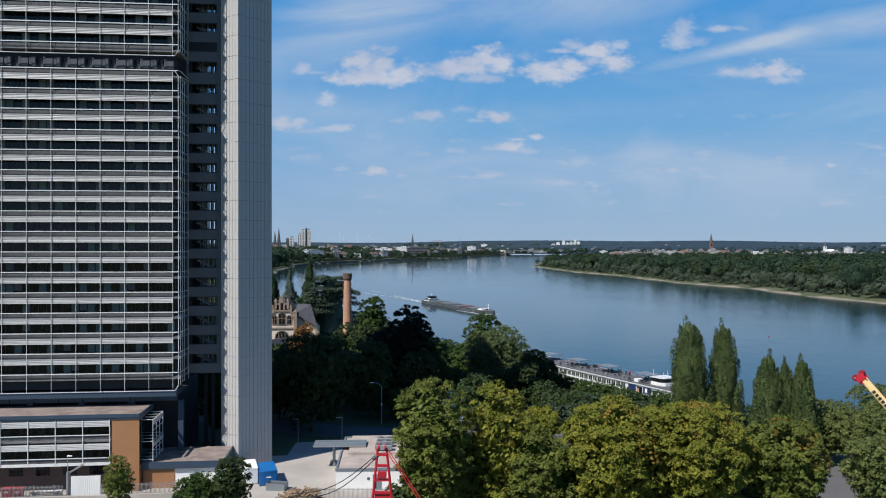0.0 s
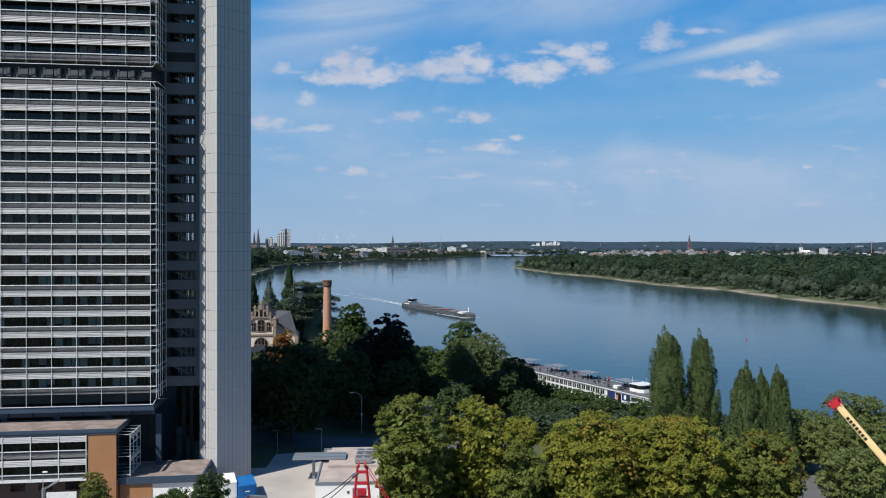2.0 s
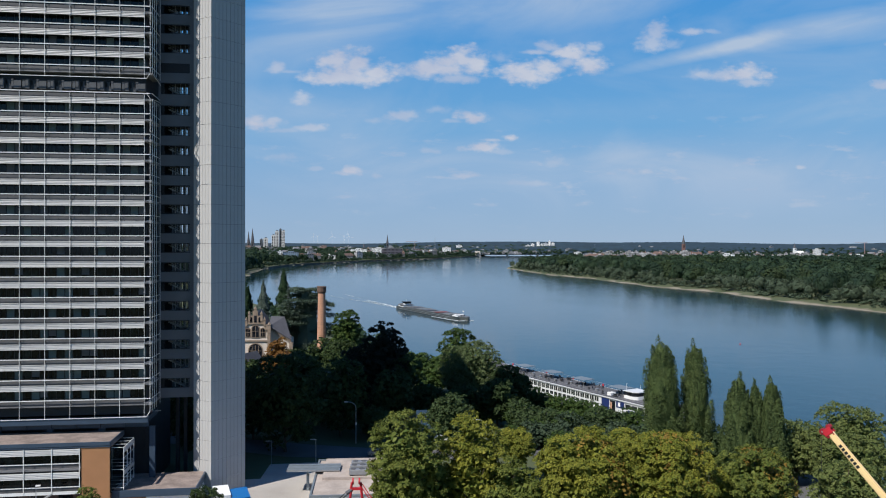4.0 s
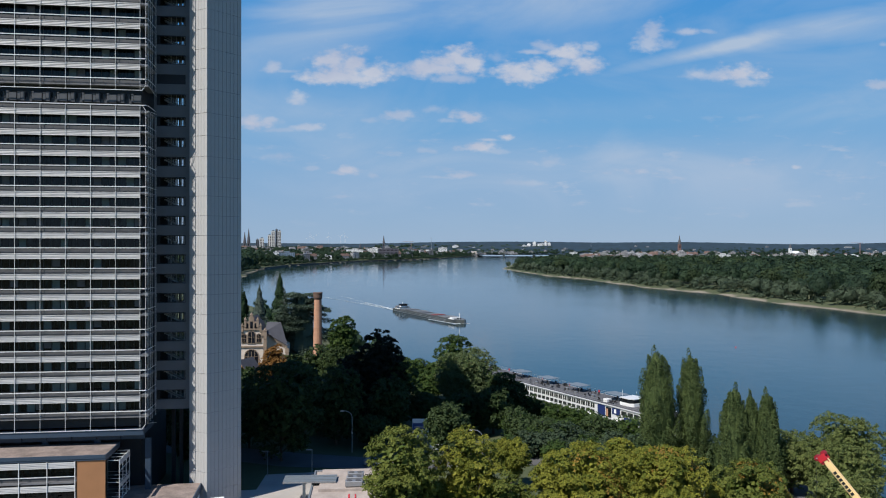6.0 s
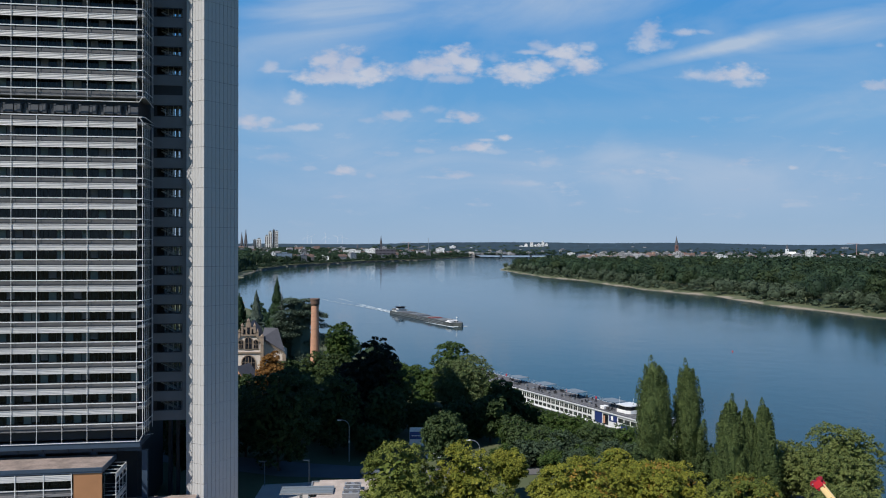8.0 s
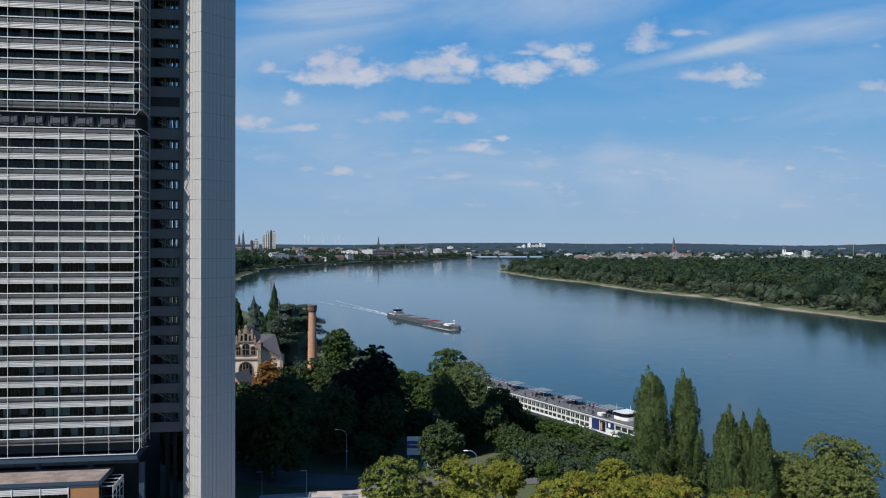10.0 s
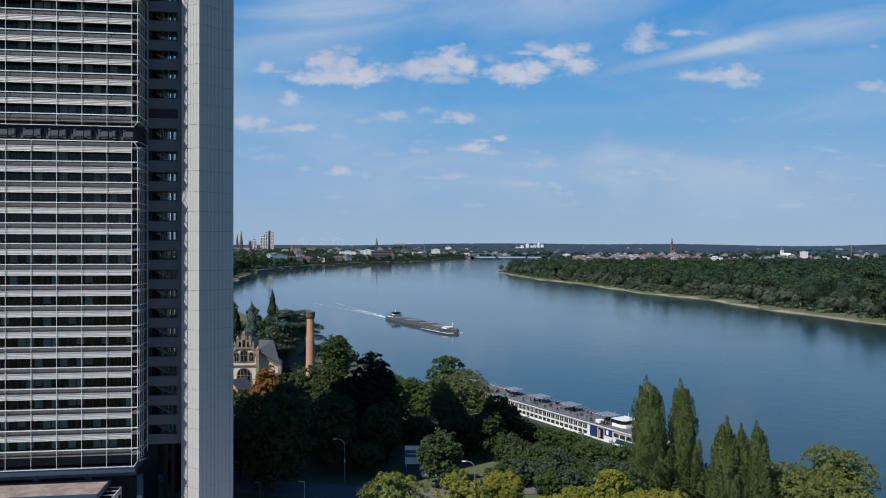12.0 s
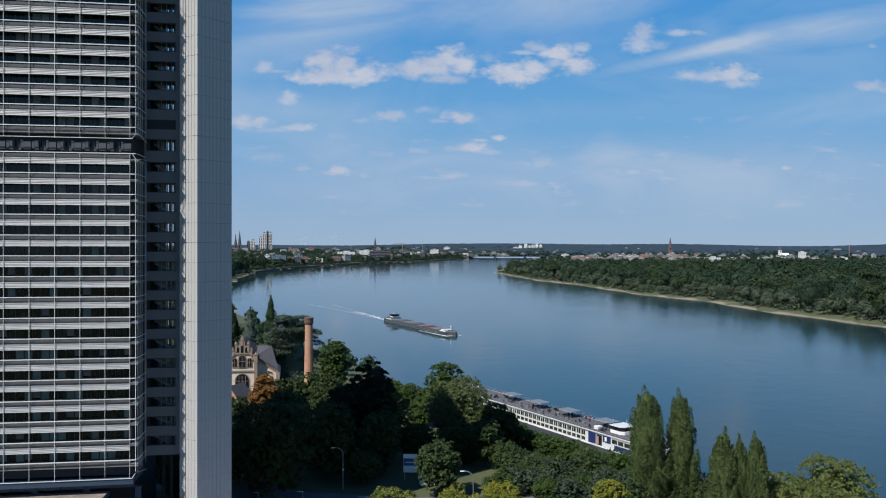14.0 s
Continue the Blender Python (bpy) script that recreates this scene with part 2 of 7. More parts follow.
def foliage(name, dark, light, scale=0.35, island=0.75, through=0.22):
    m = material(name, dark, 0.6, var=0, scale=scale, fine=2.5, bump=0, island=island, color2=light, spec=0.12)
    t = m.node_tree
    b, out = t.nodes["Principled BSDF"], t.nodes["Material Output"]
    tr, mx = t.nodes.new("ShaderNodeBsdfTranslucent"), t.nodes.new("ShaderNodeMixShader")
    mx.inputs[0].default_value = through
    col = b.inputs["Base Color"].links[0].from_socket
    t.links.new(col, tr.inputs[0])
    t.links.new(b.outputs[0], mx.inputs[1])
    t.links.new(tr.outputs[0], mx.inputs[2])
    t.links.new(mx.outputs[0], out.inputs[0])
    return m


M = {}
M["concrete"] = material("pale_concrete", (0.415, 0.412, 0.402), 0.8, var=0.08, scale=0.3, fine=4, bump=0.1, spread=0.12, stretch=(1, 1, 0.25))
# darker copy of the concrete; shade of recessed walls and floors is in it
M["shadow_concrete"] = material("shaded_concrete_grey", (0.15, 0.155, 0.165), 0.7, var=0.1, scale=0.5, bump=0.05)
M["steel"] = material("pale_painted_steel", (0.68, 0.69, 0.68), 0.45, 0.0, var=0.1, scale=0.6, bump=0.02)
M["louver"] = material("pale_louver_metal", (0.46, 0.462, 0.45), 0.5, 0.0, var=0.25, scale=0.35, fine=5, bump=0.03, spread=0.2, stretch=(1, 1, 4))
M["spandrel"] = material("grey_spandrel", (0.09, 0.09, 0.093), 0.6, var=0.2, scale=0.7, fine=6, bump=0.03, spread=0.2)
M["service"] = material("service_unit_grey", (0.065, 0.07, 0.077), 0.6, var=0.15, scale=0.5, fine=5, bump=0.03, spread=0.3)
# near-black in place of the shade in recesses, passages and unlit rooms
M["dark"] = material("recess_shade_black", (0.02, 0.021, 0.024), 0.7, var=0.3, scale=0.4, bump=0.0)
M["fascia"] = material("blue_grey_fascia", (0.038, 0.064, 0.10), 0.5, 0.1, var=0.15, scale=0.5, fine=5, bump=0.02, spread=0.15)
M["roofing"] = material("brown_gravel_roof", (0.215, 0.172, 0.15), 0.95, var=0.6, scale=0.5, fine=3.2, bump=0.5)
M["gravel"] = material("pale_roof_gravel", (0.37, 0.315, 0.275), 0.95, var=0.4, scale=0.35, fine=3.5, bump=0.4)
M["orange_brick"] = material("orange_brown_panel", (0.33, 0.16, 0.07), 0.75, var=0.12, scale=0.4, fine=9, bump=0.1)
M["white_paint"] = material("white_paint", (0.78, 0.78, 0.76), 0.55, var=0.07, scale=0.6, fine=5, bump=0.03, spread=0.1)
M["blue_paint"] = material("blue_tarpaulin", (0.008, 0.125, 0.36), 0.5, var=0.15, scale=0.8, bump=0.05)
M["red_paint"] = material("red_machine_paint", (0.44, 0.018, 0.03), 0.4, var=0.2, scale=1.2, bump=0.03)
M["cream_paint"] = material("cream_jib_paint", (0.78, 0.56, 0.27), 0.45, var=0.1, scale=0.7, bump=0.02)
M["black"] = material("black_paint", (0.015, 0.015, 0.017), 0.5, var=0.2, bump=0.0)
M["bark"] = material("bark", (0.09, 0.065, 0.045), 0.9, var=0.35, scale=2, fine=14, bump=0.4)
M["timber"] = material("raw_timber", (0.26, 0.185, 0.115), 0.8, var=0.35, scale=1.5, fine=14, bump=0.2, island=0.3)
M["asphalt"] = material("asphalt", (0.10, 0.10, 0.102), 0.9, var=0.25, scale=0.2, fine=20, bump=0.1)
M["yard"] = material("pale_yard_paving", (0.355, 0.328, 0.295), 0.9, var=0.26, scale=0.15, fine=5, bump=0.1)
M["grey_metal"] = material("grey_sheet_metal", (0.20, 0.23, 0.25), 0.5, 0.3, var=0.12, scale=0.6, bump=0.02)
M["galvanised"] = material("galvanised_steel", (0.33, 0.34, 0.35), 0.45, 0.6, var=0.15, scale=2, bump=0.02)
M["rock"] = material("pale_render", (0.60, 0.53, 0.46), 0.85, var=0.25, scale=0.4, fine=5, bump=0.1)
M["sandstone"] = material("weathered_sandstone", (0.26, 0.20, 0.15), 0.9, var=0.3, scale=0.8, fine=6, bump=0.2)
M["slate"] = material("dark_slate", (0.075, 0.075, 0.085), 0.7, var=0.25, scale=0.6, fine=7, bump=0.15)
M["brick"] = material("red_brick", (0.48, 0.26, 0.165), 0.9, var=0.2, scale=0.5, fine=5, bump=0.15, spread=0.2)
M["hull"] = material("grey_hull", (0.06, 0.065, 0.075), 0.5, 0.1, var=0.25, scale=0.2, fine=1.5, bump=0.02)
M["deck"] = material("grey_sun_deck", (0.09, 0.09, 0.095), 0.85, var=0.2, scale=0.3, fine=3, bump=0.05)
M["ship_white"] = material("off_white_ship_paint", (0.60, 0.61, 0.61), 0.4, var=0.1, scale=0.3, fine=3, bump=0.02)
M["navy"] = material("navy_panel", (0.015, 0.03, 0.12), 0.35, var=0.1, bump=0.0)
M["tile_roof"] = material("red_tile_roof", (0.115, 0.075, 0.062), 0.85, var=0.2, scale=0.1, fine=0.8, bump=0.05, spread=0.6)
M["grey_roof"] = material("grey_roof", (0.16, 0.16, 0.17), 0.85, var=0.2, scale=0.1, fine=0.8, bump=0.05, spread=0.6)
M["plaster"] = material("town_plaster", (0.16, 0.165, 0.17), 0.85, var=0.1, scale=0.1, fine=0.5, bump=0.0, spread=0.9, color2=(0.44, 0.445, 0.45))
M["chestnut"] = foliage("chestnut_leaves", (0.06, 0.095, 0.015), (0.288, 0.270, 0.041), 0.22, 0.45)
M["chestnut_green"] = foliage("greener_chestnut_leaves", (0.045, 0.08, 0.017), (0.189, 0.203, 0.043), 0.25, 0.45)
M["leaf"] = foliage("mid_green_leaves", (0.022, 0.05, 0.012), (0.070, 0.108, 0.027))
M["leaf_olive"] = foliage("light_olive_leaves", (0.06, 0.09, 0.025), (0.171, 0.198, 0.063))
M["leaf_mid"] = foliage("deep_green_leaves", (0.028, 0.050, 0.018), (0.072, 0.104, 0.040))
# dark leaves, deepened further: part of the tower's shadow is in these colours
M["leaf_dark"] = foliage("shaded_dark_green_leaves", (0.022, 0.041, 0.013), (0.060, 0.088, 0.030))
M["leaf_copper"] = foliage("shaded_dark_copper_leaves", (0.014, 0.019, 0.013), (0.034, 0.038, 0.024))
M["poplar"] = foliage("poplar_leaves", (0.032, 0.056, 0.019), (0.098, 0.132, 0.045))
M["willow"] = foliage("grey_green_willow_leaves", (0.05, 0.085, 0.03), (0.135, 0.162, 0.068))
M["conifer"] = foliage("conifer_needles", (0.014, 0.034, 0.014), (0.036, 0.068, 0.029))
M["blue_conifer"] = foliage("bluish_needles", (0.05, 0.075, 0.06), (0.117, 0.153, 0.126))
M["ochre"] = foliage("ochre_chestnut_leaves", (0.13, 0.085, 0.018), (0.31, 0.20, 0.04), 0.3, 0.4)
M["cedar"] = foliage("grey_green_cedar_needles", (0.030, 0.052, 0.030), (0.074, 0.106, 0.060))
M["atlas_cedar"] = foliage("blue_green_cedar_needles", (0.045, 0.072, 0.052), (0.110, 0.150, 0.108))
M["autumn"] = foliage("brown_autumn_leaves", (0.13, 0.06, 0.015), (0.270, 0.144, 0.045))
# far greens: a little grey-blue distance haze is mixed into their colour
M["far_wood"] = foliage("riverside_wood_leaves", (0.035, 0.064, 0.034), (0.068, 0.110, 0.058), 0.05, 0.1, 0.4)
M["far_dark"] = foliage("dark_riverside_leaves", (0.023, 0.045, 0.027), (0.048, 0.080, 0.047), 0.05, 0.1, 0.4)
M["far_blue"] = foliage("bluish_riverside_leaves", (0.0221, 0.0425, 0.0221), (0.0438, 0.0748, 0.0399), 0.05, 0.1, 0.4)
M["far_olive"] = foliage("olive_riverside_leaves", (0.033, 0.053, 0.022), (0.062, 0.092, 0.042), 0.05, 0.1, 0.4)
M["far_willow"] = foliage("pale_riverside_leaves", (0.045, 0.066, 0.040), (0.088, 0.120, 0.074), 0.05, 0.1)


def glass(name, tint, rough=0.05):
    """Dark office glazing, with rooms and blinds behind it that differ pane by pane."""
    m = bpy.data.materials.new(name)
    m.use_nodes = True
    t = m.node_tree
    N, L = t.nodes.new, t.links.new
    b = t.nodes["Principled BSDF"]
    b.inputs["Roughness"].default_value = rough
    b.inputs["Specular IOR Level"].default_value = 0.3
    co, mp, n = N("ShaderNodeTexCoord"), N("ShaderNodeMapping"), N("ShaderNodeTexNoise")
    info, off = N("ShaderNodeObjectInfo"), N("ShaderNodeVectorMath")
    off.operation = "MULTIPLY_ADD"
    off.inputs[1].default_value = (41.0, 17.0, 29.0)
    L(info.outputs["Random"], off.inputs[0])
    L(co.outputs["Object"], off.inputs[2])
    mp.inputs["Scale"].default_value = (0.8, 0.8, 0.35)
    L(off.outputs[0], mp.inputs[0])
    L(mp.outputs[0], n.inputs["Vector"])
    n.inputs["Scale"].default_value, n.inputs["Detail"].default_value = 1.6, 4
    r = N("ShaderNodeValToRGB")
    r.color_ramp.elements[0].position, r.color_ramp.elements[1].position = 0.45, 0.72
    r.color_ramp.elements[0].color, r.color_ramp.elements[1].color = (*[c * 0.22 for c in tint], 1), (*tint, 1)
    L(n.outputs["Fac"], r.inputs[0])
    L(r.outputs[0], b.inputs["Base Color"])
    return m


M["glass"] = glass("dark_office_glass", (0.022, 0.03, 0.03))
M["window"] = glass("dark_window", (0.03, 0.035, 0.045))


def water_material():
    m = bpy.data.materials.new("river_water")
    m.use_nodes = True
    t = m.node_tree
    N, L = t.nodes.new, t.links.new
    b = t.nodes["Principled BSDF"]
    b.inputs["Base Color"].default_value = (0.008, 0.028, 0.036, 1)
    b.inputs["IOR"].default_value = 1.33
    co = N("ShaderNodeTexCoord")
    n1, n2, n3 = N("ShaderNodeTexNoise"), N("ShaderNodeTexNoise"), N("ShaderNodeTexNoise")
    for n, s, d in ((n1, 0.9, 3), (n2, 0.10, 4), (n3, 0.012, 4)):
        n.inputs["Scale"].default_value, n.inputs["Detail"].default_value = s, d
        L(co.outputs["Object"], n.inputs["Vector"])
    mixh = N("ShaderNodeMath")
    mixh.operation = "MULTIPLY_ADD"
    mixh.inputs[1].default_value = 2.5
    L(n2.outputs["Fac"], mixh.inputs[0])
    L(n1.outputs["Fac"], mixh.inputs[2])
    # calm and ruffled reaches
    calm = N("ShaderNodeMapRange")
    calm.inputs[1].default_value, calm.inputs[2].default_value, calm.inputs[3].default_value, calm.inputs[4].default_value = 0.35, 0.65, 0.45, 0.95
    L(n3.outputs["Fac"], calm.inputs[0])
    geo, sep = N("ShaderNodeNewGeometry"), N("ShaderNodeSeparateXYZ")
    L(geo.outputs["Position"], sep.inputs[0])
    lee = N("ShaderNodeMapRange")
    lee.interpolation_type = "SMOOTHSTEP"
    lee.inputs[1].default_value, lee.inputs[2].default_value, lee.inputs[3].default_value, lee.inputs[4].default_value = 40.0, 250.0, 0.8, 1.7
    L(sep.outputs[0], lee.inputs[0])
    wind = N("ShaderNodeMath")
    wind.operation = "MULTIPLY"
    L(calm.outputs[0], wind.inputs[0])
    L(lee.outputs[0], wind.inputs[1])
    gloss = N("ShaderNodeMapRange")
    gloss.interpolation_type = "SMOOTHSTEP"
    gloss.inputs[1].default_value, gloss.inputs[2].default_value, gloss.inputs[3].default_value, gloss.inputs[4].default_value = -40.0, 260.0, 0.06, 0.11
    L(sep.outputs[0], gloss.inputs[0])
    L(gloss.outputs[0], b.inputs["Roughness"])
    bp = N("ShaderNodeBump")
    bp.inputs["Distance"].default_value = 0.035
    L(wind.outputs[0], bp.inputs["Strength"])
    L(mixh.outputs[0], bp.inputs["Height"])
    L(bp.outputs[0], b.inputs["Normal"])
    return m


def ground_material():
    """Grass, with sand and gravel close above the water."""
    m = material("meadow_ground", (0.045, 0.065, 0.024), 0.95, scale=0.03, fine=0.4, bump=0.2, color2=(0.088, 0.095, 0.042))
    t = m.node_tree
    N, L = t.nodes.new, t.links.new
    b = t.nodes["Principled BSDF"]
    grass = b.inputs["Base Color"].links[0].from_socket
    g, s, n = N("ShaderNodeNewGeometry"), N("ShaderNodeSeparateXYZ"), N("ShaderNodeTexNoise")
    L(g.outputs["Position"], s.inputs[0])
    n.inputs["Scale"].default_value, n.inputs["Detail"].default_value = 0.03, 5
    L(g.outputs["Position"], n.inputs["Vector"])
    k = N("ShaderNodeMath")
    k.operation = "MULTIPLY_ADD"
    k.inputs[1].default_value = -6.0
    L(n.outputs["Fac"], k.inputs[0])
    L(s.outputs[2], k.inputs[2])
    r = N("ShaderNodeMapRange")
    r.inputs[1].default_value, r.inputs[2].default_value = -8.6, -7.9
    L(k.outputs[0], r.inputs[0])
    sand, mix = N("ShaderNodeMix"), N("ShaderNodeMix")
    sand.data_type = mix.data_type = "RGBA"
    sand.inputs[6].default_value, sand.inputs[7].default_value = (0.14, 0.118, 0.085, 1), (0.28, 0.245, 0.185, 1)
    L(n.outputs["Fac"], sand.inputs[0])
    L(r.outputs[0], mix.inputs[0])
    L(sand.outputs[2], mix.inputs[6])
    L(grass, mix.inputs[7])
    L(mix.outputs[2], b.inputs["Base Color"])
    return m


M["water"], M["ground"] = water_material(), ground_material()


# ---- building helpers ----
def part(name, bm, mat, parent=None, label=""):
    me = bpy.data.meshes.new(name)
    bm.to_mesh(me)
    bm.free()
    me.materials.append(mat)
    ob = new(name, me)
    ob.parent = parent
    if label:
        ob["label"] = label
    return ob


def shared(name, me, parent, place, label=""):
    ob = new(name, me)
    ob.parent = parent
    ob.location = place
    if label:
        ob["label"] = label
    return ob


def mesh_of(name, bm, mat):
    me = bpy.data.meshes.new(name)
    bm.to_mesh(me)
    bm.free()
    me.materials.append(mat)
    return me


def thing(name, place=(0, 0, 0), turn=0.0, label="", category="", group="", kind=""):
    ob = new(name)
    ob.matrix_basis = pose(*place, 0, 0, turn)
    return tagged(ob, label, category, group, kind)


def box(bm, x0, x1, y0, y1, z0, z1, m=None):
    v = [bm.verts.new((x, y, z)) for z in (z0, z1) for x, y in ((x0, y0), (x1, y0), (x1, y1), (x0, y1))]
    if m is not None:
        for a in v:
            a.co = m @ a.co
    for f in ((3, 2, 1, 0), (4, 5, 6, 7), (0, 1, 5, 4), (1, 2, 6, 5), (2, 3, 7, 6), (3, 0, 4, 7)):
        bm.faces.new([v[i] for i in f])
    return bm


def bx(*a, m=None):
    return box(bmesh.new(), *a, m=m)


def prism(bm, points, z0, z1):
    """points: counter-clockwise seen from above."""
    lo = [bm.verts.new((x, y, z0)) for x, y in points]
    hi = [bm.verts.new((x, y, z1)) for x, y in points]
    bm.faces.new(lo[::-1])
    bm.faces.new(hi)
    for i in range(len(points)):
        j = (i + 1) % len(points)
        bm.faces.new((lo[i], lo[j], hi[j], hi[i]))
    return bm


def rod(bm, a, b, r0, r1=None, seg=6, caps=True):
    a, b = Vector(a), Vector(b)
    r1 = r0 if r1 is None else r1
    q = (b - a).to_track_quat("Z", "Y").to_matrix()
    ra = [bm.verts.new(a + q @ Vector((math.cos(k * math.tau / seg) * r0, math.sin(k * math.tau / seg) * r0, 0))) for k in range(seg)]
    rb = [bm.verts.new(b + q @ Vector((math.cos(k * math.tau / seg) * r1, math.sin(k * math.tau / seg) * r1, 0))) for k in range(seg)]
    for k in range(seg):
        j = (k + 1) % seg
        bm.faces.new((ra[k], ra[j], rb[j], rb[k]))
    if caps:
        bm.faces.new(ra[::-1])
        bm.faces.new(rb)
    return bm


def quads(name, verts, mat):
    """A mesh of loose quads from an array n x 4 x 3."""
    n = len(verts)
    me = bpy.data.meshes.new(name)
    me.vertices.add(4 * n)
    me.vertices.foreach_set("co", np.asarray(verts, dtype=np.float32).ravel())
    me.loops.add(4 * n)
    me.loops.foreach_set("vertex_index", np.arange(4 * n, dtype=np.int32))
    me.polygons.add(n)
    me.polygons.foreach_set("loop_start", np.arange(0, 4 * n, 4, dtype=np.int32))
    me.polygons.foreach_set("loop_total", np.full(n, 4, dtype=np.int32))
    me.materials.append(mat)
    me.update(calc_edges=True)
    return me


def bmesh_of(me):
    bm = bmesh.new()
    bm.from_mesh(me)
    bpy.data.meshes.remove(me)
    return bm


def leaf_cards(rng, centres, normals, size, droop=0.35, jitter=0.55):
    """Pointed leaf clumps set at the centres, facing about along the normals."""
    n = len(centres)
    nor = normals + rng.normal(0, jitter, (n, 3))
    nor /= np.linalg.norm(nor, axis=1, keepdims=True) + 1e-9
    side = np.cross(nor, rng.normal(0, 1, (n, 3)))
    side /= np.linalg.norm(side, axis=1, keepdims=True) + 1e-9
    along = np.cross(nor, side)
    along[:, 2] -= droop * 0.3
    s = size * rng.uniform(0.6, 1.35, (n, 1))
    w = s * rng.uniform(0.32, 0.55, (n, 1))
    return np.stack([centres - along * s * 0.6, centres + side * w, centres + along * s * 0.6 - nor * s * 0.15, centres - side * w], axis=1)


def sphere_points(rng, n, low=-1.0):
    z = rng.uniform(low, 1, n)
    a = rng.uniform(0, math.tau, n)
    r = np.sqrt(1 - z * z)
    return np.stack([r * np.cos(a), r * np.sin(a), z], axis=1)


def crown_round(rng, radius, height, leaves, clump, size, low=-0.85):
    """Leaves in small drooping sprays, the sprays on lobes, the lobes on an uneven dome; height: that of the whole crown."""
    n = max(12, int(5.0 * (radius / clump) ** 2))
    c = sphere_points(rng, n, low)
    c *= ((np.hypot(c[:, 0], c[:, 1]) ** 2.7 + np.abs(c[:, 2]) ** 2.7) ** (-1 / 2.7))[:, None]
    lump = 1 + 0.09 * np.sin(3 * c[:, 0] + rng.uniform(0, 6)) * np.cos(2.5 * c[:, 1] + rng.uniform(0, 6)) + rng.normal(0, 0.03, n)
    c = c * lump[:, None] * np.array([radius - clump * 0.75, radius - clump * 0.75, height / 2 - clump * 0.65]) * rng.uniform(0.88, 1.02, (n, 1))
    under = np.clip(-c[:, 2] / (height / 2), 0, 1)
    c[:, :2] *= (1 - 0.45 * under ** 1.15)[:, None]
    per = max(8, int(11 * clump))
    lobe = np.repeat(np.arange(n), per)
    d = sphere_points(rng, n * per, -0.45)
    out = c[lobe] / np.array([radius, radius, height / 2])
    d = d + 0.55 * out
    d /= np.linalg.norm(d, axis=1, keepdims=True) + 1e-9
    hub = c[lobe] + d * (clump * rng.uniform(0.8, 1.25, n)[lobe] * rng.uniform(0.78, 1.06, n * per))[:, None] * np.array([1, 1, 0.85])
    wide = clump * rng.uniform(0.28, 0.46, n * per)
    k = rng.integers(0, n * per, leaves)
    q = np.sqrt(rng.uniform(0, 1, leaves))
    a = rng.uniform(0, math.tau, leaves)
    side = np.stack([np.cos(a), np.sin(a), np.zeros(leaves)], axis=1)
    p = hub[k] + side * (q * wide[k])[:, None]
    p[:, 2] += -0.75 * wide[k] * q ** 2 + rng.normal(0, 0.06, leaves) * clump
    p += d[k] * (rng.uniform(-0.25, 0.05, leaves) * clump)[:, None]
    nor = side * (0.9 * q)[:, None] + np.array([0, 0, 0.65]) + 0.5 * d[k]
    return p, nor


